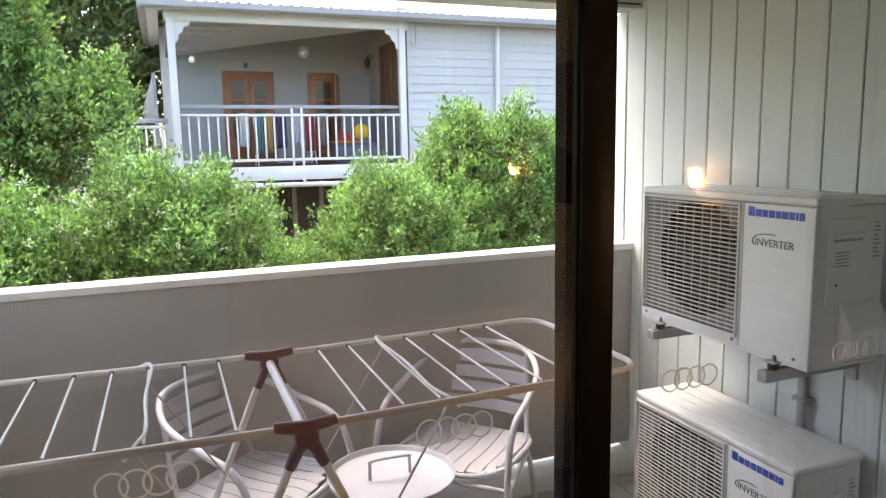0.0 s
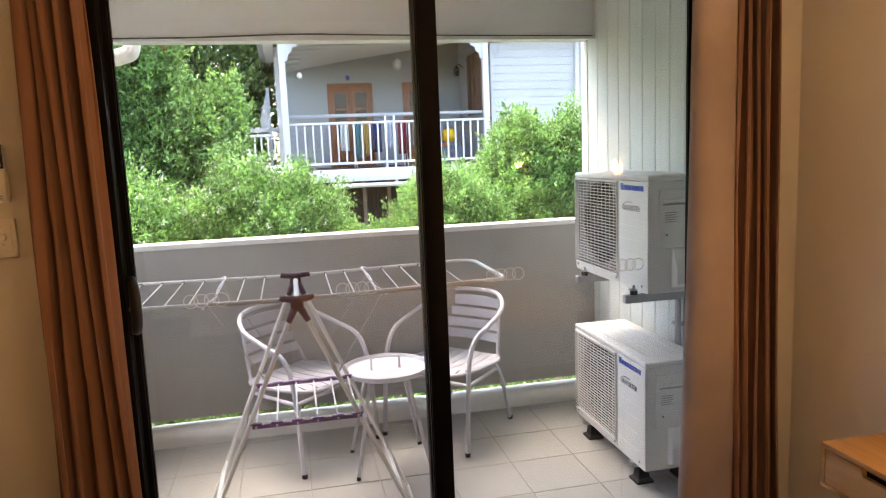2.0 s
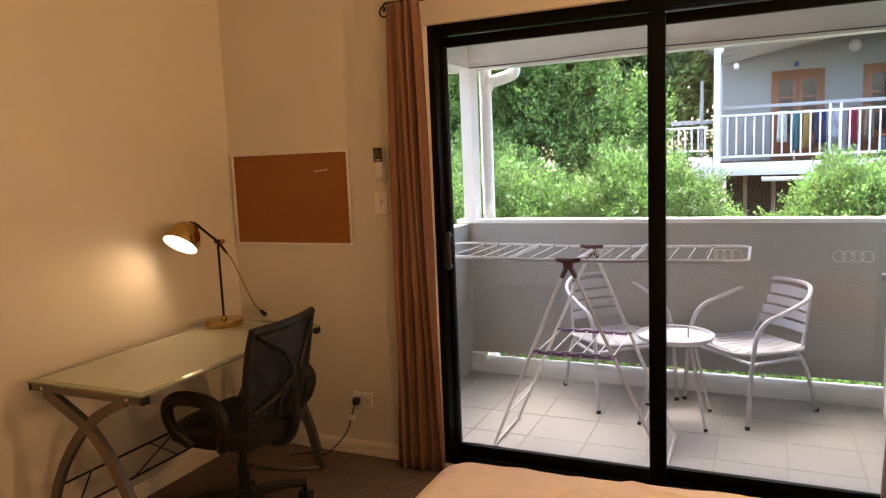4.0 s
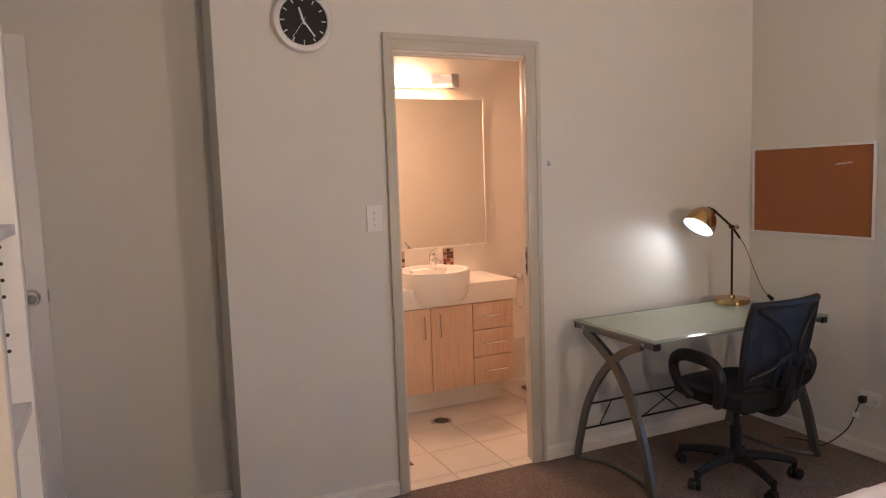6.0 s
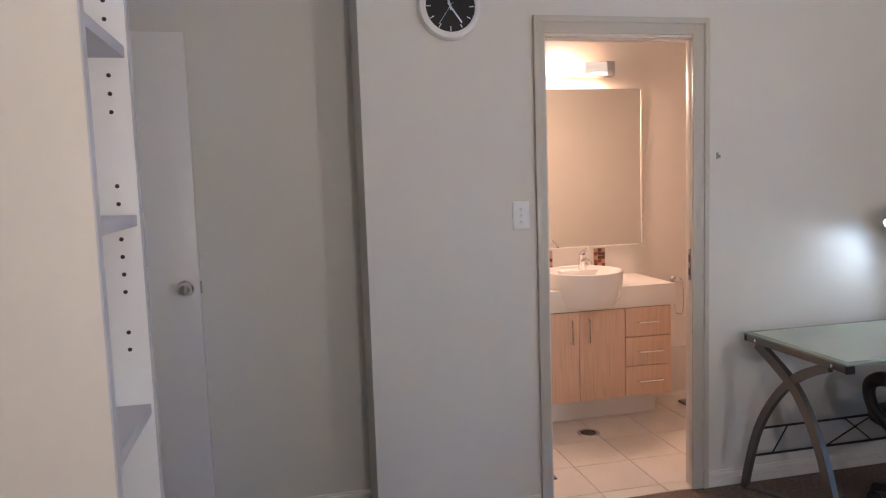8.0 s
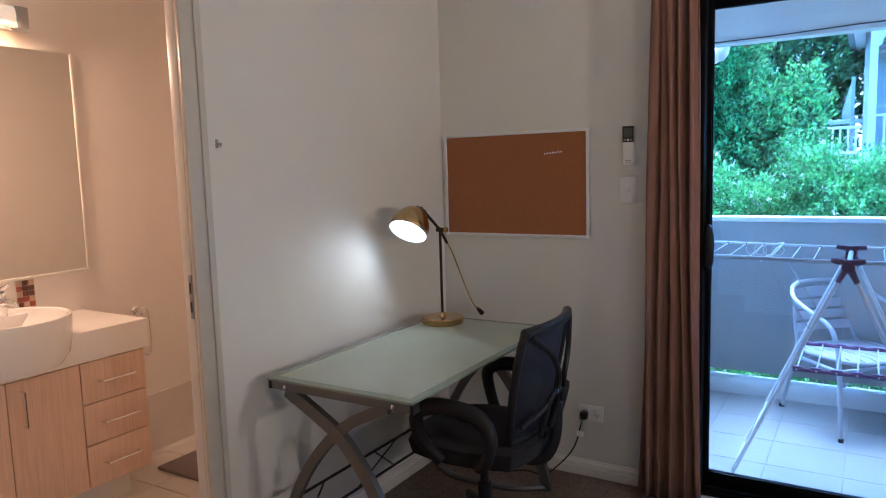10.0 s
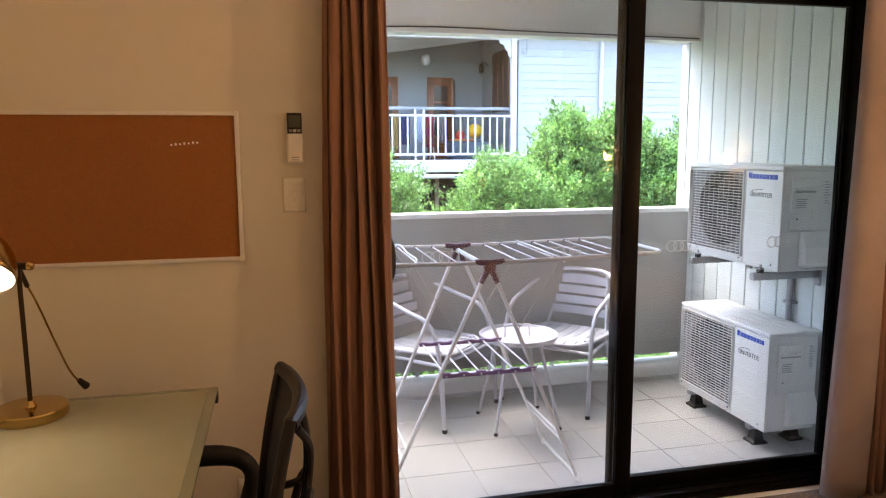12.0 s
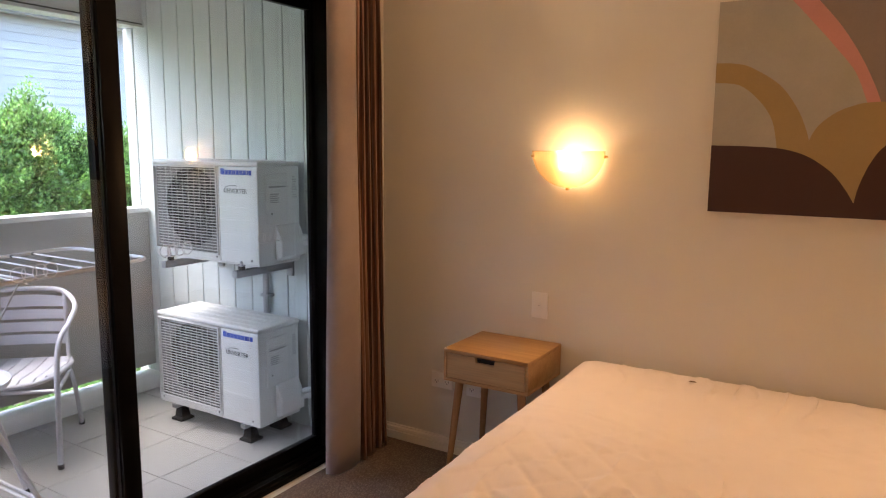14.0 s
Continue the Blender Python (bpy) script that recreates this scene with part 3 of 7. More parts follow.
def curtain(x0, x1, y, depth, z0, z1, folds, top_squeeze, seed, material, lining, turned=0.0):
    """Gathered cloth hanging in deep folds from a rod, with a paler lining."""
    rnd = random.Random(seed)
    base = thing("curtain", "brown full-length curtain drawn aside in deep folds", "curtain", at((x0 + x1) / 2, y, z0))
    wide, tall = x1 - x0, z1 - z0
    ph = [rnd.uniform(-0.5, 0.5) for _ in range(folds + 2)]
    am = [rnd.uniform(0.75, 1.1) for _ in range(folds + 2)]

    def sheet(off, cols, rows):
        bm = bmesh.new()
        grid = []
        for j in range(rows + 1):
            v = j / rows
            w = wide * (1 + (top_squeeze - 1) * v)
            row = []
            for i in range(cols + 1):
                u = i / cols
                k = u * folds
                q = int(k)
                a = am[q] * (1 - k + q) + am[q + 1] * (k - q)
                wave = math.sin(2 * math.pi * k + ph[q] * 0.6 + 0.25 * math.sin(5 * v + q)) * a
                fold = depth * 0.5 * wave * (0.8 + 0.2 * math.cos(3 * v + q))
                dx = 0.012 * math.sin(4 * math.pi * k + 1.5 * v)
                u_ = turned * 0.8 + u * (1 - turned * 0.8)
                row.append(bm.verts.new(((u_ - 0.5) * w + dx + 0.006 * math.sin(6 * v + 9 * u), fold + off, v * tall)))
            grid.append(row)
        for a, b in zip(grid, grid[1:]):
            for i in range(cols):
                bm.faces.new((a[i], a[i + 1], b[i + 1], b[i]))
        return bm
    if turned:
        # the leading edge rolls over and shows its lining in one broad fold
        bm = bmesh.new()
        g = []
        for j in range(25):
            v = j / 24
            w = wide * (1 + (top_squeeze - 1) * v)
            row = []
            for i in range(15):
                u = i / 14
                row.append(bm.verts.new((-w / 2 + w * turned * (0.5 - 0.5 * math.cos(math.pi * u)) + 0.006 * math.sin(5 * v), -depth * 0.62 * math.sin(math.pi * min(1, u * 1.02)) ** 0.7 + 0.012 + 0.004 * math.sin(7 * v + 4 * u), v * tall)))
            g.append(row)
        for p, q in zip(g, g[1:]):
            for i in range(14):
                bm.faces.new((p[i], p[i + 1], q[i + 1], q[i]))
        lead = part("lining_fold", bm, lining, base, "pale lining rolled over the leading edge")
        lead.modifiers.new("thickness", "SOLIDIFY").thickness = 0.004
    front = part("cloth", sheet(0.0, folds * 16, 24), material, base)
    s = front.modifiers.new("thickness", "SOLIDIFY")
    s.thickness, s.offset = 0.004, -1
    for i in range(folds + 1):
        x = -wide * top_squeeze / 2 + wide * top_squeeze * i / folds
        part("curtain_ring", tubem([(x, 0.016 * math.cos(a), tall - 0.005 + 0.016 * math.sin(a)) for a in (2 * math.pi * k / 16 for k in range(16))], 0.0025, 6, True), DARKMET, base)
    return base


curtain(2.165, 2.425, 1.125, 0.085, 0.012, 2.20, 5, 0.62, 3, CURTAIN, None)
curtain(4.195, 4.60, 1.135, 0.105, 0.012, 2.20, 5, 0.70, 8, CURTAIN, CURTAIN_LINING, 0.52)

rod = thing("curtain_rod", "dark bronze curtain rod with scrolled finials", "curtain rod", at(3.4, 1.125, 2.205))
part("pole", tubem([(-1.16, 0, 0), (1.18, 0, 0)], 0.009, 12), DARKMET, rod)
for s in (-1, 1):
    part("finial", tubem(curve([(s * 1.15, 0, 0), (s * 1.18, 0, 0.004), (s * 1.215, 0, -0.026), (s * 1.205, 0, -0.052), (s * 1.175, 0, -0.05), (s * 1.168, 0, -0.024), (s * 1.19, 0, -0.018), (s * 1.196, 0, -0.034)], 6), 0.0045, 8), DARKMET, rod)
    part("bracket", tubem(curve([(s * 1.10, 0.08, -0.02), (s * 1.10, 0.05, -0.022), (s * 1.10, 0.0, -0.014)], 5), 0.006, 8), DARKMET, rod)

# pinboard
pin = thing("pinboard", "cork pinboard in a slim aluminium frame on the wall", "pinboard", at(1.566, YF, 1.329))
w, h = 0.364, 0.24
bm = bmesh.new()
for a in ((-w, w, -0.016, -0.001, h - 0.013, h), (-w, w, -0.016, -0.001, -h, -h + 0.013), (-w, -w + 0.013, -0.016, -0.001, -h + 0.013, h - 0.013), (w - 0.013, w, -0.016, -0.001, -h + 0.013, h - 0.013)):
    box(bm, *a, 0.002)
part("frame", bm, ALU, pin)
part("cork_sheet", boxm(-w + 0.012, w - 0.012, -0.009, -0.001, -h + 0.012, h - 0.012), CORK, pin)
for s in (-1, 1):
    for t in (-1, 1):
        part("corner_cap", boxm(s * w - 0.015 if s > 0 else -w - 0.001, w + 0.001 if s > 0 else -w + 0.015, -0.0175, -0.001, t * h - 0.015 if t > 0 else -h - 0.001, h + 0.001 if t > 0 else -h + 0.015, 0.002), PLASTIC_W, pin)
bm = bmesh.new()
for k in range(7):
    box(bm, 0.155 + k * 0.013, 0.161 + k * 0.013, -0.0098, -0.009, 0.132 + 0.0012 * k, 0.138 + 0.0012 * k + 0.002 * (k % 2))
part("paper_scrap", bm, PLASTIC_W, pin, "row of tiny pale paper scraps")

# remote control in its holder, fan switch below
rem = thing("remote_control", "white air conditioner remote in a wall holder", "remote control", at(2.105, YF, 1.487))
part("holder", boxm(-0.027, 0.027, -0.02, -0.001, -0.082, 0.0, 0.006), PLASTIC_W, rem)
body = part("body", boxm(-0.024, 0.024, -0.028, -0.008, -0.078, 0.08, 0.007), PLASTIC_W, rem)
part("screen_panel", boxm(-0.0235, 0.0235, -0.0295, -0.027, 0.012, 0.0785, 0.004), BLACK_PL, body)
part("screen", boxm(-0.018, 0.018, -0.0305, -0.029, 0.032, 0.07, 0.001), LCD, body)
for x in (-0.013, 0.0, 0.013):
    part("button", boxm(x - 0.005, x + 0.005, -0.0312, -0.029, 0.017, 0.026, 0.001), PLASTIC_W if x == 0 else LABEL_GREY, body)
part("printed_line", boxm(-0.012, 0.012, -0.0286, -0.0278, -0.066, -0.063), LABEL_GREY, body)
part("printed_line", boxm(-0.012, 0.012, -0.0286, -0.0278, -0.072, -0.070), LABEL_GREY, body)


def wall_plate(name, label, m, w, h, kind):
    """A wall plate in the frame m (x across, y out of the wall)."""
    t = thing(name, label, "socket" if "socket" in name else "light switch", m)
    part("plate", boxm(-w / 2, w / 2, 0.0005, 0.009, -h / 2, h / 2, 0.003), PLASTIC_W, t)
    if kind == "dial":
        part("insert", boxm(-w * 0.33, w * 0.33, 0.008, 0.0105, -h * 0.30, h * 0.36, 0.002), PLASTIC_W, t)
        part("dial", lathem([(0.012, 0), (0.011, 0.014), (0.004, 0.015)], 20, at(0, 0.012, 0.005) @ rot(-90)), PLASTIC_W, t)
        part("marking", boxm(-0.003, 0.003, 0.0121, 0.0126, -0.018, -0.016), LABEL_GREY, t)
    elif kind == "socket":
        for s in (-1, 1):
            for k in (-1, 0, 1):
                part("slot", boxm(s * w * 0.25 + k * 0.008 - 0.0013, s * w * 0.25 + k * 0.008 + 0.0013, 0.0088, 0.0094, -0.016 if k == 0 else -0.008, -0.007 if k == 0 else 0.001), INK, t)
            part("rocker", boxm(s * w * 0.14 - 0.007, s * w * 0.14 + 0.007, 0.0085, 0.0125, 0.012, 0.027, 0.002), PLASTIC_W, t)
    else:
        for k in range(kind):
            z = (k - (kind - 1) / 2) * 0.026
            part("rocker", boxm(-0.007, 0.007, 0.0085, 0.0125, z - 0.009, z + 0.009, 0.002), PLASTIC_W, t)
            part("indicator", boxm(-0.003, 0.003, 0.0124, 0.0131, z - 0.001, z + 0.001), LABEL_GREY, t)
    return t


wall_plate("fan_switch", "white dimmer dial on a cream wall plate", at(2.098, YF, 1.30) @ rot(0, 0, 180), 0.07, 0.112, "dial")
sock = wall_plate("power_socket", "white double power socket with a black plug in it", at(1.931, YF, 0.295) @ rot(0, 0, 180), 0.114, 0.075, "socket")
wall_plate("bathroom_switch", "white three-gang switch plate beside the bathroom door", at(XL, -1.10, 1.291) @ rot(0, 0, -90), 0.073, 0.116, 3)
wall_plate("bedside_switch", "white single switch plate above the nightstand", at(XR, 0.38, 0.768) @ rot(0, 0, 90), 0.073, 0.112, 1)
wall_plate("low_power_socket", "white double power socket behind the nightstand", at(XR, 0.865, 0.345) @ rot(0, 0, 90), 0.114, 0.075, "socket")
wall_plate("low_data_socket", "white double socket behind the nightstand", at(XR, 0.675, 0.335) @ rot(0, 0, 90), 0.114, 0.075, "socket")
plug = thing("plug_and_cord", "black plug with a slack black cord to the floor", "power cord", at(1.905, YF, 0.29))
part("plug", boxm(-0.016, 0.016, -0.046, -0.0095, -0.018, 0.018, 0.008, 3), BLACK_PL, plug)
part("cord", tubem(curve([(0, -0.044, -0.006), (-0.005, -0.065, -0.05), (-0.03, -0.08, -0.14), (-0.09, -0.10, -0.22), (-0.16, -0.12, -0.275), (-0.26, -0.10, -0.284), (-0.34, -0.16, -0.284)], 8), 0.0032, 7), BLACK_PL, plug)
part("cord_tag", boxm(-0.02, 0.012, -0.075, -0.069, -0.085, -0.06, 0.001), PLASTIC_W, plug)

hook = thing("wall_hook", "tiny metal hook screwed to the wall", "hook", at(XL, -0.182, 1.512))
part("plate", boxm(0.0005, 0.004, -0.006, 0.006, -0.012, 0.016, 0.002), GALV, hook)
part("prong", tubem(curve([(0.004, 0, 0.004), (0.016, 0, 0.0), (0.02, 0, -0.008), (0.022, 0, 0.004)], 5), 0.0022, 7), GALV, hook)

# wall clock, at twenty-four past eleven
clock = thing("wall_clock", "round wall clock with a black face and steel rim", "clock", at(XL, -1.38, 2.126) @ rot(0, 90, 0) @ rot(0, 0, 90))
part("rim", lathem([(0.100, 0.028), (0.1, 0.034), (0.108, 0.038), (0.122, 0.034), (0.128, 0.022), (0.128, 0.001), (0.10, 0.001)], 56, cap=False), ALU, clock)
part("dial", lathem([(0.101, 0.012), (0.101, 0.024), (0.0005, 0.024)], 48), BLACK_PL, clock)
for k in range(12):
    a = radians(30 * k)
    part("hour_mark", boxm(-0.0022, 0.0022, 0.078, 0.094 if k % 3 else 0.096, 0.0242, 0.026, m=rot(0, 0, math.degrees(a))), ALU, clock)
for n, ang, ln, wd in (("hour_hand", -342, 0.055, 0.0042), ("minute_hand", -144, 0.078, 0.003), ("second_hand", -215, 0.085, 0.0008)):
    part(n, boxm(-wd, wd, -0.016, ln, 0.0265 if n != "second_hand" else 0.029, 0.0285 if n != "second_hand" else 0.0296, m=rot(0, 0, ang)), ALU, clock)

# bookcase seen from its side
bx0, bx1, by0, by1 = 2.736, 3.03, YB + 0.014, -2.286
case = thing("bookcase", "narrow white laminate bookcase with adjustable shelves, empty", "bookcase", at((bx0 + bx1) / 2, (by0 + by1) / 2, 0))
W, D = (bx1 - bx0) / 2, (by1 - by0) / 2
CASE = surf("cream_laminate", (0.72, 0.66, 0.56), 0.5, var=0.02, big=2, fine=90, bump=0.06)
for s in (-1, 1):
    part("side_panel", boxm(min(s * W, s * (W - 0.018)), max(s * W, s * (W - 0.018)), -D, D, 0, 2.36, 0.001), CASE if s > 0 else DOORP, case, "cream laminate side" if s > 0 else "")
    part("edge_strip", boxm(min(s * W, s * (W - 0.018)), max(s * W, s * (W - 0.018)), D, D + 0.0025, 0, 2.36), WHITE, case)
part("back_panel", boxm(-W + 0.018, W - 0.018, -D, -D + 0.006, 0.02, 2.34), DOORP, case)
for z in (0.06, 0.45, 0.832, 1.088, 1.40, 1.665, 2.0, 2.34):
    part("shelf", boxm(-W + 0.018, W - 0.018, -D + 0.006, D - 0.004, z - 0.009, z + 0.009, 0.001), WHITE, case)
for z0, k in ((0.854, 2), (1.19, 2), (1.285, 4), (1.427, 2), (1.572, 3), (1.715, 2)):
    for i in range(k):
        part("peg_hole", lathem([(0.0035, 0), (0.0035, 0.0006)], 10, at(-W + 0.0181, D - 0.030, z0 + 0.0285 * i) @ rot(0, 90, 0)), INK, case)

# nightstand
ns = thing("nightstand", "oak nightstand with one drawer and splayed round legs", "nightstand", at(4.535, 0.464, 0))
D, W = 0.165, 0.190
for name, dims in (("top", (-D, D, -W, W, 0.600, 0.617)), ("underside", (-D, D, -W, W, 0.482, 0.496)), ("side", (-D, D, -W, -W + 0.014, 0.496, 0.600)),
                   ("side", (-D, D, W - 0.014, W, 0.496, 0.600)), ("back", (D - 0.01, D, -W + 0.014, W - 0.014, 0.496, 0.6))):
    part(name, boxm(*dims, 0.002), OAK, ns)
bm = bmesh.new()
notch = 0.045
prism(bm, [(-W + 0.016, 0.498), (W - 0.016, 0.498), (W - 0.016, 0.598), (notch, 0.598), (notch - 0.004, 0.576), (-notch + 0.004, 0.576), (-notch, 0.598), (-W + 0.016, 0.598)], -D + 0.002, -D + 0.018, "x")
dr = part("drawer_front", bm, OAK_PALE, ns, "pale oak drawer front")
part("drawer_box", boxm(-D + 0.03, D - 0.02, -W + 0.03, W - 0.03, 0.50, 0.585), BLACK_PL, dr)
for sx in (-1, 1):
    for sy in (-1, 1):
        part("leg", tubem([(sx * (D - 0.05), sy * (W - 0.05), 0.482), (sx * (D - 0.012), sy * (W - 0.01), 0.0)], [0.018, 0.0105], 16), OAK_Z, ns)

# bed: a base on castors and a quilted mattress, bare but for its protector
MX0, MX1, MY0, MY1, MZ0, MZ1 = 2.865, 4.685, -1.25, 0.175, 0.30, 0.592
bed = thing("bed", "double bed with a bare white quilted mattress protector", "bed", at(3.775, -0.59, 0))
part("base", boxm(2.88 - 3.775, 4.67 - 3.775, -1.235 + 0.59, 0.16 + 0.59, 0.06, MZ0, 0.025, 3), BEDSKIRT, bed)
for sx in (-0.8, 0.8):
    for sy in (-0.56, 0.65):
        part("foot", lathem([(0.022, 0.0), (0.025, 0.02), (0.02, 0.06)], 14, at(sx, sy, 0)), BLACK_PL, bed)


def quilt_height(x, y):
    """Stitched diamonds, sags and a few pulled creases."""
    u, v = (x + y) / 0.165, (x - y) / 0.165
    d = min(abs(u - round(u)), abs(v - round(v))) * 0.165
    puff = 0.0065 * (1 - math.exp(-(d / 0.013) ** 1.3)) * min(1.0, max(0.12, 0.5 + 1.6 * noise.noise(Vector((x * 1.3, y * 1.6, 7.0)))))
    n1 = noise.noise(Vector((x * 2.1, y * 2.4, 0.0)))
    cr = noise.noise(Vector((x * 3.2 + 3 * y, y * 9.0 - x * 2.0, 4.0)))
    crease = 0.012 * max(0.0, 1 - abs(cr) * 7) ** 1.4 * max(0.0, 0.5 + noise.noise(Vector((x * 1.7, y * 1.7, 9.0))))
    wrinkle = 0.0
    for k, (turn, long, wide, high) in enumerate(((0.35, 1.3, 6.5, 0.0065), (-0.25, 1.8, 8.0, 0.005), (0.9, 1.6, 7.0, 0.0045))):
        p, q = x * math.cos(turn) + y * math.sin(turn), y * math.cos(turn) - x * math.sin(turn)
        w = noise.noise(Vector((p * wide + 0.8 * noise.noise(Vector((q * 3, p * 2, k))), q * long, 20.0 + 5 * k)))
        where = max(0.0, 0.25 + 1.5 * noise.noise(Vector((x * 2.0, y * 2.0, 40.0 + 5 * k))))
        wrinkle += high * max(0.0, 1 - abs(w) * 6.0) ** 1.5 * min(1.0, where)
    flap = 0.006 * noise.noise(Vector((x * 14, y * 11, 2.0)))
    sag = -0.02 * (max(abs(x) / 0.91, abs(y) / 0.77) ** 6)
    edge = 1 - max(abs(x) / 0.91, abs(y) / 0.74) ** 7
    return (puff + crease + wrinkle + flap * 0.25) * edge + 0.006 * n1 + sag + 0.018 * x / 0.91


bm = bmesh.new()
NX, NY = 220, 190
LX, LY, RAD = (MX1 - MX0) / 2, (MY1 - MY0) / 2, 0.085
grid = []
for i in range(NX + 1):
    row = []
    for j in range(NY + 1):
        a, b = 2 * i / NX - 1, 2 * j / NY - 1
        # outermost rings fold down over the side
        def fold(t, half):
            k = abs(t)
            if k < 0.86:
                return math.copysign(k / 0.86 * (half - RAD), t), 0.0
            q = (k - 0.86) / 0.14
            if q < 0.5:
                an = q / 0.5 * math.pi / 2
                return math.copysign(half - RAD + RAD * math.sin(an), t), RAD * (1 - math.cos(an))
            return math.copysign(half, t), RAD + (q - 0.5) / 0.5 * (MZ1 - MZ0 - RAD)
        x, dx = fold(a, LX)
        y, dy = fold(b, LY)
        drop = min(max(dx, dy) + 0.35 * min(dx, dy), MZ1 - MZ0)
        if abs(a) > 0.86 and abs(b) > 0.86:
            sh = 0.055 * min(1.0, min(abs(a) - 0.86, abs(b) - 0.86) / 0.07)
            x -= math.copysign(sh, a)
            y -= math.copysign(sh, b)
        z = MZ1 - drop + quilt_height(x, y) * max(0.0, 1 - drop / 0.2)
        if drop > 0.05:
            w = 0.0015 * math.sin(x * 38 + 2 * math.sin(y * 9)) + 0.0015 * math.sin(y * 41)
            x += math.copysign(w, a) if dx >= dy else 0
            y += math.copysign(w, b) if dy > dx else 0
        row.append(bm.verts.new((x, y, z)))
    grid.append(row)
for a, b in zip(grid, grid[1:]):
    for j in range(NY):
        bm.faces.new((a[j], a[j + 1], b[j + 1], b[j]))
cx, cy = (MX0 + MX1) / 2 - 3.775, (MY0 + MY1) / 2 + 0.59
bmesh.ops.translate(bm, verts=bm.verts[:], vec=(cx, cy, 0))
ob = part("mattress", bm, QUILT, bed, "white quilted mattress protector, creased and untucked")
STAIN = surf("brown_stain", (0.20, 0.12, 0.07), 0.9)
bm = bmesh.new()
zc = MZ1 + quilt_height(0.755, 0.293) + 0.011
bmesh.ops.create_circle(bm, cap_ends=True, segments=18, radius=0.012, matrix=at(0.755, 0.293, zc - 0.006) @ Matrix.Diagonal((0.7, 1.3, 1, 1)))
part("stain", bm, STAIN, ob, "small brown stain")


# half-bowl glass wall lamps, lit
SHADE, nn, ll, pp = nodes_of("frosted_lamp_glass")
pp.inputs["Base Color"].default_value = (0.95, 0.86, 0.7, 1)
pp.inputs["Roughness"].default_value = 0.5
fac = noise_tex(nn, ll, 14, 3)
bumped(nn, ll, pp, fac, 0.15, 0.001)
clear, milky, glossy = nn.new("ShaderNodeBsdfTransparent"), nn.new("ShaderNodeBsdfTranslucent"), nn.new("ShaderNodeMixShader")
clear.inputs["Color"].default_value, milky.inputs["Color"].default_value = (0.95, 0.86, 0.72, 1), (0.9, 0.75, 0.5, 1)
body = nn.new("ShaderNodeMixShader")
body.inputs["Fac"].default_value, glossy.inputs["Fac"].default_value = 0.15, 0.08
ll.new(clear.outputs["BSDF"], body.inputs[1])
ll.new(milky.outputs["BSDF"], body.inputs[2])
ll.new(body.outputs["Shader"], glossy.inputs[1])
ll.new(pp.outputs["BSDF"], glossy.inputs[2])
ll.new(glossy.outputs["Shader"], nn["Material Output"].inputs["Surface"])
BULB = glow("lit_wall_bulb", (1.0, 0.62, 0.28), 9)
for y in WALL_LAMPS:
    wl = thing("wall_lamp", "lit half-bowl frosted glass wall lamp with brass clips", "wall lamp", at(XR, y, 1.422), "bedside wall lamps")
    bm = bmesh.new()
    R, H, OUT = 0.155, 0.150, 0.095
    cols, rows = 28, 12
    g = []
    for j in range(rows + 1):
        v = j / rows * math.pi / 2
        g.append([bm.verts.new((-OUT * math.cos(v) * math.sin(u) - 0.012, R * math.cos(v) * math.cos(u), -H * math.sin(v))) for u in (math.pi * i / cols for i in range(cols + 1))])
    for a, b in zip(g, g[1:]):
        for i in range(cols):
            bm.faces.new((a[i], a[i + 1], b[i + 1], b[i]))
    bmesh.ops.remove_doubles(bm, verts=bm.verts[:], dist=1e-5)
    sh = part("shade", bm, SHADE, wl, "frosted glass half bowl")
    md = sh.modifiers.new("thickness", "SOLIDIFY")
    md.thickness = 0.004
    part("back_plate", boxm(-0.006, -0.0005, -0.06, 0.06, -0.10, -0.02, 0.003), WHITE, wl)
    part("bulb_holder", tubem([(-0.006, 0, -0.07), (-0.05, 0, -0.07), (-0.055, 0, -0.06), (-0.055, 0, -0.045)], 0.011, 12), PLASTIC_W, wl)
    part("bulb", lathem([(0.004, -0.045), (0.014, -0.042), (0.019, -0.03), (0.0205, -0.02), (0.018, -0.008), (0.009, -0.001), (0.001, 0.001)], 20, at(-0.060, -0.035, -0.028)), BULB, wl, "glowing warm bulb")
    for dy, dz in ((-R - 0.002, -0.022), (R + 0.002, -0.022), (0.0, -H - 0.004)):
        part("clip", lathem([(0.006, 0.0), (0.006, 0.018), (0.003, 0.022)], 12, at(-0.001, dy, dz) @ rot(0, -90, 0)), BRASS, wl)

# canvas painting: flat shapes of paint
canvas = thing("painting", "large abstract canvas with maroon, ochre and pink curves", "painting", at(XR, -0.285, 1.209))
PW, PH = 0.95, 0.735


def paint(name, col):
    return surf(name, col, 0.75, var=0.08, big=7, fine=120, bump=0.4, depth=0.0015)


PGREY, POCHRE, PMAROON, PPINK, PSTONE, PTAUPE = (paint(n, c) for n, c in (
    ("grey_paint", (0.42, 0.41, 0.37)), ("ochre_paint", (0.37, 0.275, 0.13)), ("maroon_paint", (0.055, 0.023, 0.022)),
    ("pink_paint", (0.60, 0.29, 0.27)), ("stone_paint", (0.50, 0.45, 0.38)), ("taupe_paint", (0.27, 0.22, 0.20))))
part("canvas", boxm(-0.034, -0.001, -PW, 0, 0, PH, 0.003), PSTONE, canvas)


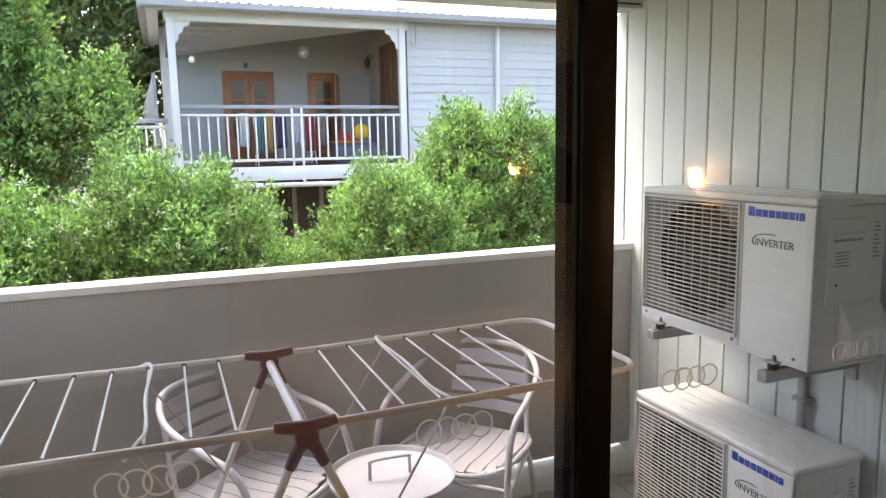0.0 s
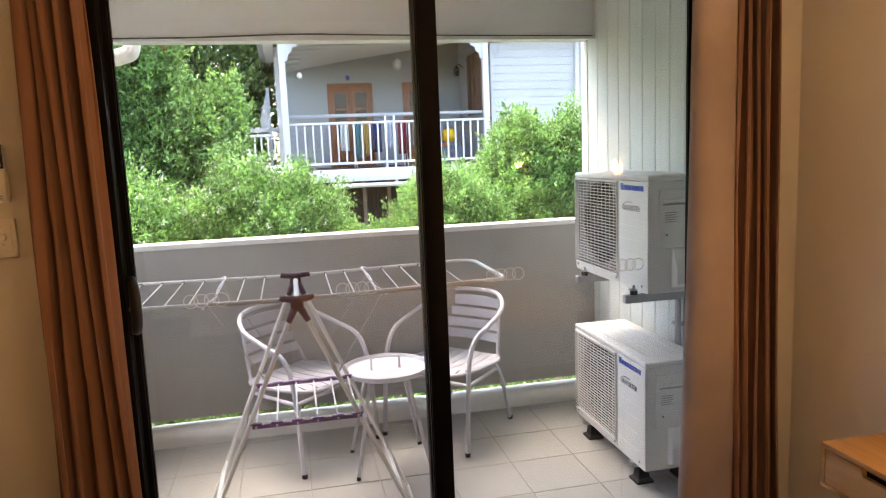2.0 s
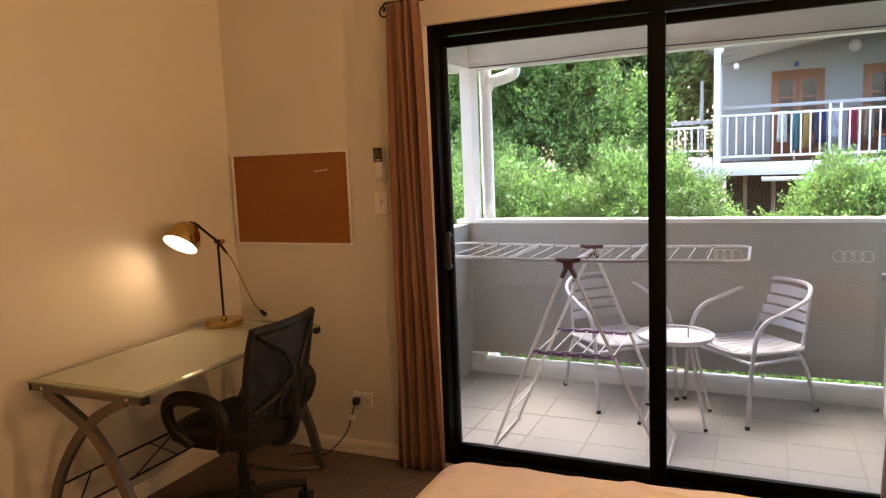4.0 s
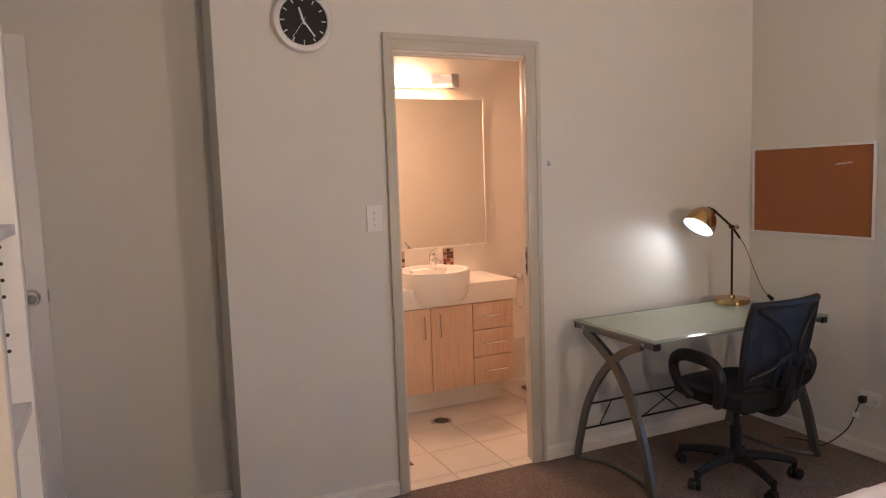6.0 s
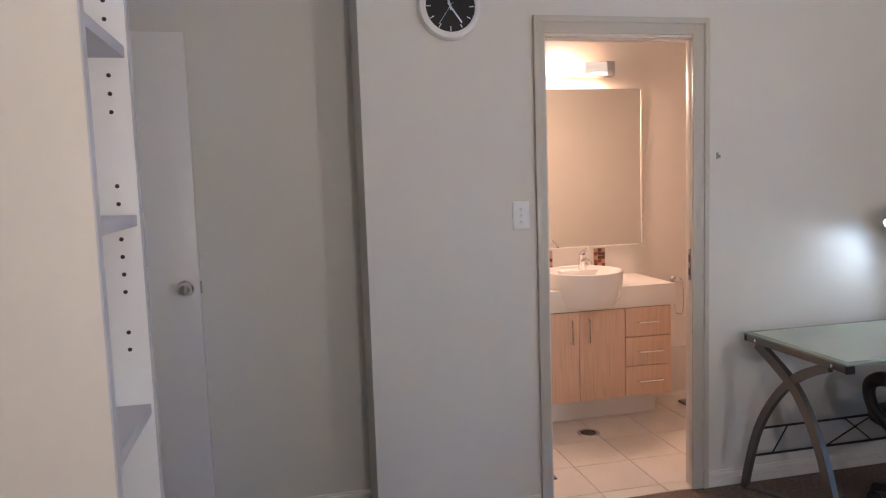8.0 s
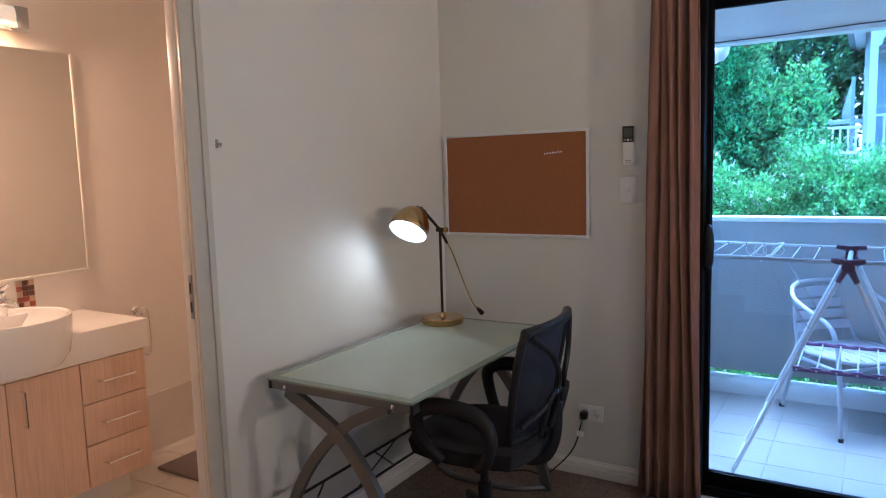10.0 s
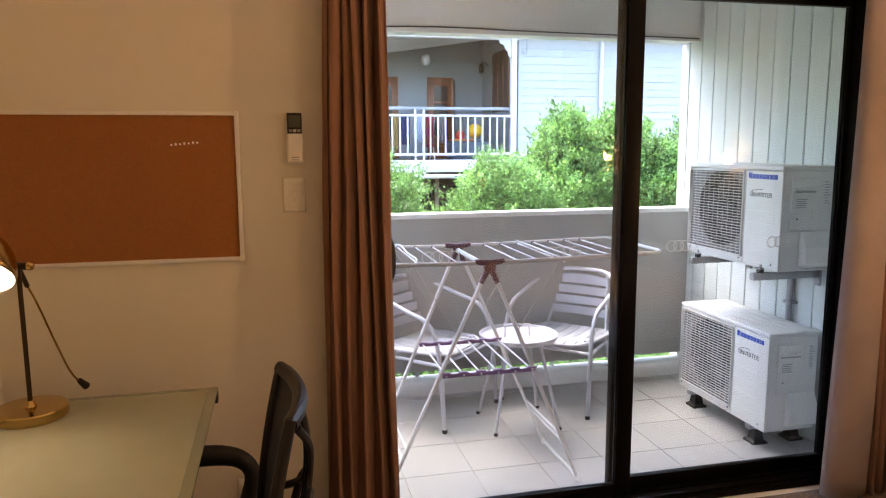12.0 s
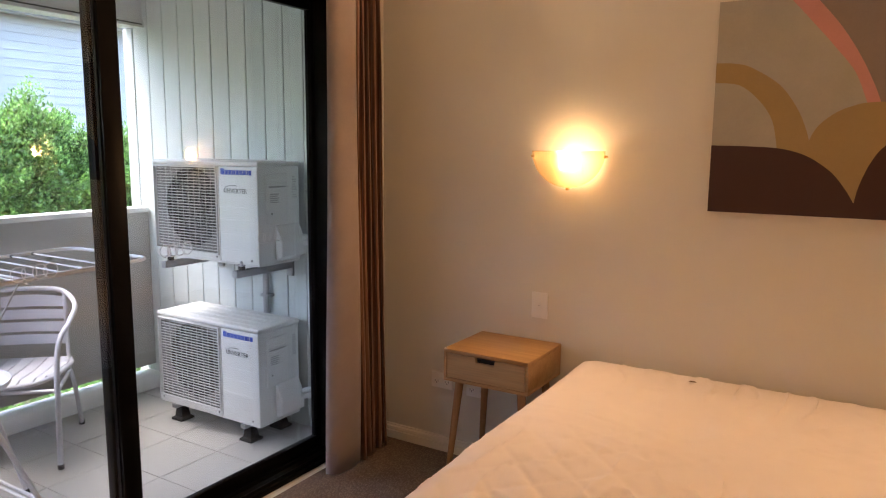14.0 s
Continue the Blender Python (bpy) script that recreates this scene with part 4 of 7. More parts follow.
def shape(name, material, outline, layer):
    """A painted area; outline in metres from the lower corner by the bed lamp, to the side and up."""
    bm = bmesh.new()
    vs = [bm.verts.new((-0.0345 - 0.0004 * layer, -u, v)) for u, v in outline]
    bmesh.ops.triangle_fill(bm, use_beauty=True, edges=[bm.edges.new((vs[i], vs[(i + 1) % len(vs)])) for i in range(len(vs))])
    return part(name, bm, material, canvas)


def smooth(points, steps=6):
    return [(p.x, p.y) for p in curve([(u, v, 0.0) for u, v in points], steps)]


shape("grey_field", PGREY, [(0.0, 0.2), (0.6, 0.2), (0.6, PH), (0.0, PH)], 1)
shape("taupe_field", PTAUPE, smooth([(0.27, PH), (0.34, 0.635), (0.41, 0.54), (0.46, 0.455), (0.492, 0.36)]) + [(PW, 0.36), (PW, PH)], 2)
shape("pink_arch", PPINK, smooth([(0.218, PH), (0.298, 0.643), (0.37, 0.557), (0.433, 0.473), (0.475, 0.37)]) + smooth([(0.514, 0.37), (0.488, 0.435), (0.444, 0.525), (0.38, 0.627), (0.292, PH)]), 3)
shape("ochre_arch", POCHRE, smooth([(0.0, 0.526), (0.06, 0.522), (0.116, 0.506), (0.209, 0.445), (0.267, 0.368), (0.298, 0.302), (0.313, 0.255)]) + [(0.34, 0.18), (0.22, 0.18)] + smooth([(0.215, 0.231), (0.195, 0.322), (0.151, 0.39), (0.083, 0.446), (0.0, 0.458)]), 4)
shape("ochre_petal", POCHRE, smooth([(0.300, 0.20), (0.315, 0.262), (0.339, 0.307), (0.386, 0.347), (0.433, 0.368), (0.48, 0.378), (0.56, 0.375), (0.66, 0.34)]) + [(0.70, 0.2), (0.458, 0.045)], 5)
shape("maroon_hill", PMAROON, [(0.0, 0.0), (0.458, 0.0)] + smooth([(0.459, 0.05), (0.43, 0.097), (0.385, 0.152), (0.313, 0.202), (0.233, 0.227), (0.134, 0.235), (0.0, 0.238)]), 6)
shape("maroon_hill", PMAROON, [(0.458, 0.0), (PW, 0.0), (PW, 0.30), (0.72, 0.31)] + smooth([(0.62, 0.295), (0.535, 0.241), (0.496, 0.182), (0.47, 0.108), (0.459, 0.05)]), 6)

# glass desk with crossing steel legs
DZT = 0.732
desk = thing("desk", "frosted glass desk on crossing curved silver steel legs", "desk", at(1.549, 0.449, 0))
FROST, nn, ll, pp = nodes_of("frosted_green_glass")
cc = ramp(nn, ll, noise_tex(nn, ll, 6, 4), [(0.3, (0.50, 0.54, 0.43)), (0.7, (0.57, 0.61, 0.49))])
ll.new(cc, pp.inputs["Base Color"])
pp.inputs["Roughness"].default_value, pp.inputs["Coat Weight"].default_value, pp.inputs["Coat Roughness"].default_value = 0.5, 0.95, 0.12
pp.inputs["Specular IOR Level"].default_value = 0.2
fac = ramp(nn, ll, noise_tex(nn, ll, 35, 4), [(0.35, (0.07,) * 3), (0.75, (0.17,) * 3)])
ll.new(fac, pp.inputs["Coat Roughness"])
through_glass, blend_glass = nn.new("ShaderNodeBsdfTranslucent"), nn.new("ShaderNodeMixShader")
through_glass.inputs["Color"].default_value = (0.80, 0.86, 0.74, 1)
blend_glass.inputs["Fac"].default_value = 0.28
ll.new(pp.outputs["BSDF"], blend_glass.inputs[1])
ll.new(through_glass.outputs["BSDF"], blend_glass.inputs[2])
ll.new(blend_glass.outputs["Shader"], nn["Material Output"].inputs["Surface"])
EDGE_GLASS = surf("green_glass_margin", (0.30, 0.36, 0.29), 0.2, var=0.05, big=5, fine=60, bump=0.0, coat=0.4)
top = part("glass_top", boxm(-0.295, 0.295, -0.546, 0.546, DZT - 0.010, DZT - 0.0006, 0.002), EDGE_GLASS, desk, "clear green glass top")
part("frosted_panel", boxm(-0.268, 0.268, -0.516, 0.516, DZT - 0.0008, DZT), FROST, top, "pale green frosted glass panel with smudges")
for s in (-1, 1):
    y = s * 0.524
    rail = part("end_rail", boxm(-0.282, 0.282, y - 0.016, y + 0.016, DZT - 0.040, DZT - 0.0105, 0.003), STEEL, desk)
    for x in (-1, 1):
        part("end_cap", boxm(min(x * 0.282, x * 0.296), max(x * 0.282, x * 0.296), y - 0.017, y + 0.017, DZT - 0.041, DZT - 0.0105, 0.003), BLACK_PL, rail)
        part("bolt", lathem([(0.007, 0), (0.007, 0.003), (0.003, 0.005)], 12, at(x * 0.22, y + s * 0.016, DZT - 0.026) @ rot(-90 * s)), CHROME, rail)

    def strap(pts, wide, thick):
        """A flat steel bar bent in the x-z plane."""
        bm = bmesh.new()
        rows = []
        for i, p in enumerate(pts):
            a, b = pts[max(i - 1, 0)], pts[min(i + 1, len(pts) - 1)]
            d = Vector((b[0] - a[0], b[1] - a[1])).normalized()
            nx, nz = -d.y * thick / 2, d.x * thick / 2
            rows.append([bm.verts.new((p[0] + k * nx, y + q * wide / 2, p[1] + k * nz)) for k, q in ((-1, -1), (1, -1), (1, 1), (-1, 1))])
        for a, b in zip(rows, rows[1:]):
            for j in range(4):
                bm.faces.new((a[j], a[(j + 1) % 4], b[(j + 1) % 4], b[j]))
        bm.faces.new(rows[0])
        bm.faces.new(rows[-1][::-1])
        return bm
    c1 = [(p.x, p.z) for p in curve([(-0.222, 0, DZT - 0.041), (-0.10, 0, 0.628), (0.0, 0, 0.565), (0.09, 0, 0.462), (0.16, 0, 0.338), (0.215, 0, 0.19), (0.262, 0, 0.004)], 6)]
    c2 = [(p.x, p.z) for p in curve([(0.19, 0, DZT - 0.041), (0.03, 0, 0.612), (-0.11, 0, 0.478), (-0.215, 0, 0.31), (-0.278, 0, 0.12), (-0.305, 0, 0.004)], 6)]
    part("leg", strap(c1, 0.024, 0.044), STEEL, desk)
    part("leg", strap(c2, 0.020, 0.036), STEEL, desk)
    base = [(0.255, y, 0.012), (0.12, y + s * -0.075, 0.012), (-0.14, y + s * -0.085, 0.012), (-0.30, y, 0.012)]
    part("floor_bar", tubem(curve(base, 6), 0.012, 8), STEEL, desk)
for z, x in ((0.312, -0.215), (0.168, -0.264)):
    part("stretcher", tubem([(x, -0.52, z), (x, 0.52, z)], 0.0055, 8), BLACK_PL, desk)
for a, b in ((-0.414, -0.375), (-0.133, 0.08), (0.12, -0.08), (0.414, 0.375)):
    part("brace", tubem([(-0.264, a, 0.168), (-0.215, b, 0.312)], 0.0035, 6), BLACK_PL, desk)

# desk lamp
dl = thing("desk_lamp", "lit brass dome desk lamp on a round base", "desk lamp", at(1.37, 0.858, DZT))
part("base", lathem([(0.001, 0.0), (0.088, 0.0), (0.092, 0.004), (0.092, 0.026), (0.089, 0.030), (0.02, 0.032), (0.014, 0.038), (0.010, 0.048), (0.001, 0.048)], 48), BRASS, dl)
part("pole", tubem([(0, 0, 0.046), (0, 0.0, 0.425)], 0.0062, 14), DARKMET, dl)
part("pivot", tubem([(-0.016, 0, 0.415), (0.022, 0, 0.415)], 0.010, 14), DARKMET, dl)
part("knob", lathem([(0.011, 0), (0.012, 0.01), (0.008, 0.016)], 16, at(0.022, 0, 0.415) @ rot(0, 90, 0)), BRASS, dl)
part("arm", tubem([(0.0, 0.055, 0.352), (0.0, 0.0, 0.415), (-0.005, -0.14, 0.52)], 0.0065, 12), DARKMET, dl)
SM = at(-0.015, -0.228, 0.427) @ rot(-40, 0, 0)
SHB = bmesh.new()
prof = [(0.083 * math.cos(a), 0.118 * math.sin(a)) for a in (math.pi / 2 * k / 14 for k in range(14))] + [(0.006, 0.1185)]
lathe(SHB, prof, 44, SM, cap=False)
sh = part("shade", SHB, BRASS, dl, "brushed brass dome shade")
md = sh.modifiers.new("thickness", "SOLIDIFY")
md.thickness, md.offset = 0.002, -1
part("shade_lining", lathem([(0.0795 * math.cos(a), 0.112 * math.sin(a)) for a in (math.pi / 2 * k / 10 for k in range(10))], 36, SM, cap=False), WHITE, sh)
part("shade_finial", lathem([(0.006, 0.118), (0.007, 0.124), (0.004, 0.13)], 14, SM), BRASS, sh)
part("bulb", lathem([(0.013, 0.105), (0.028, 0.085), (0.033, 0.068), (0.027, 0.052), (0.01, 0.043), (0.001, 0.042)], 24, SM), glow("lit_desk_bulb", (1.0, 0.82, 0.56), 3.5), dl, "glowing warm bulb")
part("arm_joint", tubem([(-0.004, -0.115, 0.50), (-0.008, -0.165, 0.52)], 0.011, 12), DARKMET, dl)
part("cord", tubem(curve([(0.0, 0.055, 0.352), (0.008, 0.09, 0.30), (0.035, 0.125, 0.18), (0.06, 0.165, 0.07), (0.082, 0.198, 0.022)], 8), 0.003, 7), BRASS, dl)
part("inline_plug", tubem([(0.075, 0.187, 0.036), (0.088, 0.208, 0.010)], [0.008, 0.012], 10), BLACK_PL, dl)

# office chair
ch = thing("office_chair", "black mesh-back office chair with looped armrests on castors", "office chair", at(1.785, 0.447, 0) @ rot(0, 0, 92))
bm = bmesh.new()
NS = 16
sg = []
for i in range(NS + 1):
    row = []
    for j in range(NS + 1):
        a, b = 2 * i / NS - 1, 2 * j / NS - 1
        x = a * 0.24 * math.sqrt(1 - 0.30 * b * b)
        y = b * 0.24 * math.sqrt(1 - 0.30 * a * a)
        row.append((x, y, 0.485 - 0.022 * max(abs(a), abs(b)) ** 5 - 0.012 * (1 - a * a) * (1 - b * b) - 0.02 * max(0, b - 0.5)))
    sg.append(row)
tops = [[bm.verts.new(p) for p in r] for r in sg]
bots = [[bm.verts.new((p[0] * 0.95, p[1] * 0.95, 0.405)) for p in r] for r in sg]
for i in range(NS):
    for j in range(NS):
        bm.faces.new((tops[i][j], tops[i + 1][j], tops[i + 1][j + 1], tops[i][j + 1]))
        bm.faces.new((bots[i][j], bots[i][j + 1], bots[i + 1][j + 1], bots[i + 1][j]))
edge = [(i, 0) for i in range(NS)] + [(NS, j) for j in range(NS)] + [(i, NS) for i in range(NS, 0, -1)] + [(0, j) for j in range(NS, 0, -1)]
for (i, j), (k, q) in zip(edge, edge[1:] + edge[:1]):
    bm.faces.new((tops[i][j], bots[i][j], bots[k][q], tops[k][q]))
part("seat", bm, BLACK_NY, ch, "black fabric seat pad")
part("seat_plate", boxm(-0.09, 0.09, -0.12, 0.10, 0.345, 0.404, 0.012), BLACK_PL, ch)
part("gas_column", lathem([(0.026, 0.115), (0.026, 0.25), (0.016, 0.252), (0.016, 0.35)], 20), BLACK_PL, ch)
part("hub", lathem([(0.03, 0.075), (0.042, 0.085), (0.042, 0.125), (0.028, 0.14)], 24), BLACK_PL, ch)
for k in range(5):
    a = radians(72 * k + 40)
    c, s = math.cos(a), math.sin(a)
    part("base_arm", tubem(curve([(0.03 * c, 0.03 * s, 0.108), (0.15 * c, 0.15 * s, 0.104), (0.27 * c, 0.27 * s, 0.080)], 4), [0.026] * 3 + [0.022] * 3 + [0.019] * 3, 10), BLACK_PL, ch)
    cas = part("castor", tubem([(0.27 * c, 0.27 * s, 0.085), (0.27 * c, 0.27 * s, 0.045)], 0.012, 10), BLACK_PL, ch)
    wm = at(0.27 * c + 0.012 * s, 0.27 * s - 0.012 * c, 0.0) @ rot(0, 0, 72 * k + 40 + 35)
    for d in (-0.016, 0.016):
        part("wheel", lathem([(0.006, -0.011), (0.024, -0.011), (0.0265, -0.006), (0.0265, 0.006), (0.024, 0.011), (0.006, 0.011)], 20, wm @ at(0.0, d, 0.0266) @ rot(90)), BLACK_PL, cas)


def back_point(u, v):
    """The back's surface: u across from -1 to 1, v up from 0 to 1."""
    w = 0.222 - 0.035 * (1 - v) ** 2 - 0.020 * v * v
    return Vector((u * w, -0.225 - 0.04 * v - 0.027 * v * v + 0.035 * u * u, 0.50 + 0.385 * v))


MESH, nn, ll, pp = nodes_of("black_mesh_fabric")
pp.inputs["Base Color"].default_value, pp.inputs["Roughness"].default_value = (0.012, 0.017, 0.034, 1), 0.7
wv = nn.new("ShaderNodeTexVoronoi")
wv.inputs["Scale"].default_value = 330
tc = nn.new("ShaderNodeTexCoord")
ll.new(tc.outputs["Object"], wv.inputs["Vector"])
trn, mxs = nn.new("ShaderNodeBsdfTransparent"), nn.new("ShaderNodeMixShader")
ll.new(ramp(nn, ll, wv.outputs["Distance"], [(0.25, (0.2,) * 3), (0.45, (0.0,) * 3)]), mxs.inputs["Fac"])
ll.new(pp.outputs["BSDF"], mxs.inputs[1])
ll.new(trn.outputs["BSDF"], mxs.inputs[2])
ll.new(mxs.outputs["Shader"], nn["Material Output"].inputs["Surface"])
bm = bmesh.new()
gg = [[bm.verts.new(back_point(i / 8 - 1, j / 16)) for i in range(17)] for j in range(17)]
for a, b in zip(gg, gg[1:]):
    for i in range(16):
        bm.faces.new((a[i], a[i + 1], b[i + 1], b[i]))
bk = part("backrest", bm, MESH, ch, "see-through black mesh back")
rim_pts = [back_point(-1, k / 8) for k in range(9)] + [back_point(k / 4 - 1, 1) for k in range(1, 8)] + [back_point(1, 1 - k / 8) for k in range(9)] + [back_point(1 - k / 4, 0) for k in range(1, 8)]
part("back_frame", tubem(rim_pts, 0.014, 10, True), BLACK_PL, bk)
part("top_bar", tubem([back_point(k / 6 - 1, 0.985) for k in range(13)], 0.018, 10), BLACK_PL, bk)
for s in (-1, 1):
    pts = [back_point(s * 0.95, 0.15) + Vector((0, -0.03, 0)), back_point(s * 0.5, 0.28) + Vector((0, -0.05, 0)), back_point(s * 0.12, 0.45) + Vector((0, -0.055, 0)), back_point(s * 0.35, 0.72) + Vector((0, -0.04, 0)), back_point(s * 0.9, 0.95) + Vector((0, -0.012, 0))]
    part("back_brace", tubem(curve(pts, 6), 0.010, 8), BLACK_PL, bk)
    pts = [back_point(s * 0.45, 0.02) + Vector((0, -0.04, 0)), back_point(s * 0.42, 0.30) + Vector((0, -0.055, 0)), back_point(s * 0.25, 0.40) + Vector((0, -0.06, 0)), back_point(s * 0.15, 0.28) + Vector((0, -0.06, 0)), back_point(s * 0.16, 0.05) + Vector((0, -0.045, 0))]
    part("lumbar_loop", tubem(curve(pts, 6), 0.011, 8), BLACK_PL, bk)
    arm = curve([(s * 0.235, -0.10, 0.42), (s * 0.285, -0.15, 0.47), (s * 0.295, -0.17, 0.56), (s * 0.285, -0.11, 0.618), (s * 0.278, 0.045, 0.625), (s * 0.28, 0.112, 0.585), (s * 0.275, 0.10, 0.50), (s * 0.235, 0.05, 0.42)], 7)
    part("armrest", tubem(arm, [0.022 + 0.007 * math.exp(-((i - 27) / 9) ** 2) for i in range(len(arm))], 12), BLACK_PL, ch)
part("back_stem", tubem(curve([(0, -0.10, 0.375), (0, -0.22, 0.38), (0, -0.275, 0.46), (0, -0.285, 0.60)], 6), 0.022, 10), BLACK_PL, ch)

# ---- bathroom ----
VX, VY0, VY1 = 0.30, -0.95, 0.115
van = thing("vanity_unit", "maple vanity cabinet with two doors and three drawers", "vanity", at(0.07, -0.42, 0))
ox, oy = 0.07, -0.42
part("body", boxm(BX + 0.002 - ox, VX - 0.02 - ox, VY0 - oy, VY1 - oy, 0.155, 0.68, 0.001), MAPLE, van)
part("kickboard", boxm(BX + 0.002 - ox, 0.15 - ox, VY0 - oy, VY1 - 0.02 - oy, 0.0, 0.155), STONE_TOP, van, "white kickboard")
for a, b, hy in ((VY0 + 0.2, -0.465, -0.515), (-0.461, -0.181, -0.411)):
    d = part("door", boxm(VX - 0.0195 - ox, VX - ox, a - oy, b - oy, 0.158, 0.677, 0.0015), MAPLE, van)
    part("handle", tubem([(VX - ox, hy - oy, 0.50), (VX + 0.028 - ox, hy - oy, 0.50), (VX + 0.028 - ox, hy - oy, 0.635), (VX - ox, hy - oy, 0.635)], 0.005, 8), CHROME, d, "bright chrome bar handle")
for a, b in ((0.158, 0.331), (0.335, 0.503), (0.507, 0.677)):
    d = part("drawer", boxm(VX - 0.0195 - ox, VX - ox, -0.177 - oy, VY1 - 0.002 - oy, a, b, 0.0015), MAPLE, van)
    z = (a + b) / 2
    part("handle", tubem([(VX - ox, -0.105 - oy, z), (VX + 0.028 - ox, -0.105 - oy, z), (VX + 0.028 - ox, 0.045 - oy, z), (VX - ox, 0.045 - oy, z)], 0.005, 8), CHROME, d, "bright chrome bar handle")
bm = boxm(BX + 0.001, VX + 0.012, VY0 - 0.02, VY1 + 0.02, 0.682, 0.808, 0.006)
solid("benchtop", bm, STONE_TOP, "thick white vanity benchtop", "benchtop")
basin = thing("basin", "round white ceramic semi-recessed basin", "basin", at(0.19, -0.39, 0.70))
part("bowl", lathem([(0.14, 0.0), (0.185, 0.006), (0.215, 0.05), (0.226, 0.12), (0.230, 0.19), (0.228, 0.198), (0.222, 0.2), (0.214, 0.196), (0.205, 0.17), (0.18, 0.13), (0.12, 0.10), (0.03, 0.092), (0.001, 0.092)], 56), CERAMIC, basin)
part("overflow", lathem([(0.010, 0), (0.010, 0.003)], 14, at(-0.196, 0.03, 0.165) @ rot(0, 75, 0)), INK, basin)
tap = thing("basin_tap", "chrome single lever basin mixer tap", "tap", at(0.04, -0.325, 0.90))
part("tap_body", tubem([(0, 0, -0.02), (0, 0, 0.05), (0.004, 0, 0.075)], [0.024, 0.021, 0.022], 18), CHROME, tap)
part("spout", tubem([(0.0, 0, 0.03), (0.06, 0, 0.045), (0.115, 0, 0.036), (0.118, 0, 0.024)], [0.016, 0.014, 0.012, 0.011], 14), CHROME, tap)
part("lever", tubem([(0.0, 0, 0.075), (0.02, 0, 0.092), (0.085, 0, 0.118)], [0.016, 0.010, 0.006], 12), CHROME, tap)
solid("basin_deck", boxm(BX + 0.004, 0.06, -0.47, -0.20, 0.809, 0.882, 0.01), CERAMIC, "white ceramic tap deck behind the basin", "basin deck")
mir = thing("bathroom_mirror", "large frameless-edged mirror over the vanity", "mirror", at(BX, -0.36, 1.488))
part("mirror_glass", boxm(0.006, 0.011, -0.53, 0.53, -0.49, 0.49), MIRROR, mir)
bm = bmesh.new()
for a in ((0.001, 0.016, -0.541, 0.541, 0.488, 0.499), (0.001, 0.016, -0.541, 0.541, -0.499, -0.488), (0.001, 0.016, -0.541, -0.529, -0.488, 0.488), (0.001, 0.016, 0.529, 0.541, -0.488, 0.488)):
    box(bm, *a, 0.002)
part("mirror_frame", bm, TRIM, mir)
bl = thing("bathroom_light", "lit frosted bar light over the mirror", "wall light", at(BX, -0.40, 2.092))
part("backplate", boxm(0.001, 0.02, -0.36, 0.395, -0.045, 0.03, 0.003), ALU, bl)
tube_glow = glow("lit_bathroom_tube", (1.0, 0.74, 0.38), 0.3)
gn, gl = tube_glow.node_tree.nodes, tube_glow.node_tree.links
gco, gmp, gsp = gn.new("ShaderNodeTexCoord"), gn.new("ShaderNodeMapping"), gn.new("ShaderNodeTexGradient")
gsp.gradient_type = "SPHERICAL"
gmp.inputs["Scale"].default_value = (3.0, 5.5, 5.5)
gl.new(gco.outputs["Object"], gmp.inputs["Vector"])
gl.new(gmp.outputs["Vector"], gsp.inputs["Vector"])
grange = gn.new("ShaderNodeMapRange")
grange.inputs["To Min"].default_value, grange.inputs["To Max"].default_value = 0.035, 0.7
gl.new(gsp.outputs["Fac"], grange.inputs["Value"])
gl.new(grange.outputs["Result"], gn["Principled BSDF"].inputs["Emission Strength"])
bm = bmesh.new()
strip = [(0.062 + 0.016 * math.cos(radians(a)), 0.044 * math.sin(radians(a))) for a in range(-90, 91, 15)]
strip += [(x - 0.004, z) for x, z in strip[::-1]]
prism(bm, [(x, z) for x, z in strip], -0.34, 0.315, "y")
part("diffuser", bm, tube_glow, bl, "glowing bowed frosted glass strip")
for y0, y1 in ((0.315, 0.367), (-0.392, -0.34)):
    part("end_plate", boxm(0.02, 0.08, y0, y1, -0.045, 0.046, 0.006), GALV, bl, "brushed metal end plate")
MOS = [surf("mosaic_" + n, c, 0.2, var=0.1, bump=0.02) for n, c in (("rust", (0.30, 0.08, 0.035)), ("brown", (0.13, 0.055, 0.03)), ("sand", (0.55, 0.38, 0.24)))]
strip_mesh = [mesh_of("mosaic_tile", boxm(0, 0.006, -0.0115, 0.0115, -0.011, 0.011, 0.001, 1), m) for m in MOS]
for yc in (-0.475, -0.118):
    st = thing("mosaic_strip", "strip of rust and brown mosaic splashback tiles", "mosaic strip", at(BX, yc, 0.92))
    part("grout", boxm(0.0005, 0.003, -0.04, 0.04, -0.105, 0.062), TILE_BATH, st)
    for i in range(3):
        for j in range(7):
            p = new("mosaic_tile", random.choice(strip_mesh))
            p.parent = st
            p.matrix_basis = at(0.002, -0.026 + 0.026 * i, -0.09 + 0.0235 * j)
tp = thing("toilet_roll_holder", "empty chrome toilet roll holder with a hanging loop", "toilet roll holder", at(BX, 0.402, 0.752))
part("mount", lathem([(0.022, 0), (0.022, 0.008), (0.013, 0.014), (0.011, 0.040), (0.019, 0.046), (0.019, 0.060), (0.004, 0.064)], 18, rot(0, 90, 0)), CHROME, tp)
part("loop", tubem(curve([(0.045, -0.012, -0.004), (0.047, -0.018, -0.11), (0.049, -0.010, -0.205), (0.050, 0.012, -0.222), (0.050, 0.040, -0.215), (0.048, 0.048, -0.11), (0.046, 0.040, -0.004), (0.045, 0.014, 0.002)], 5, True), 0.0045, 8, True), CHROME, tp)
drain = thing("floor_drain", "round chrome floor drain in the bathroom tiles", "floor drain", at(0.385, -0.455, 0.0))
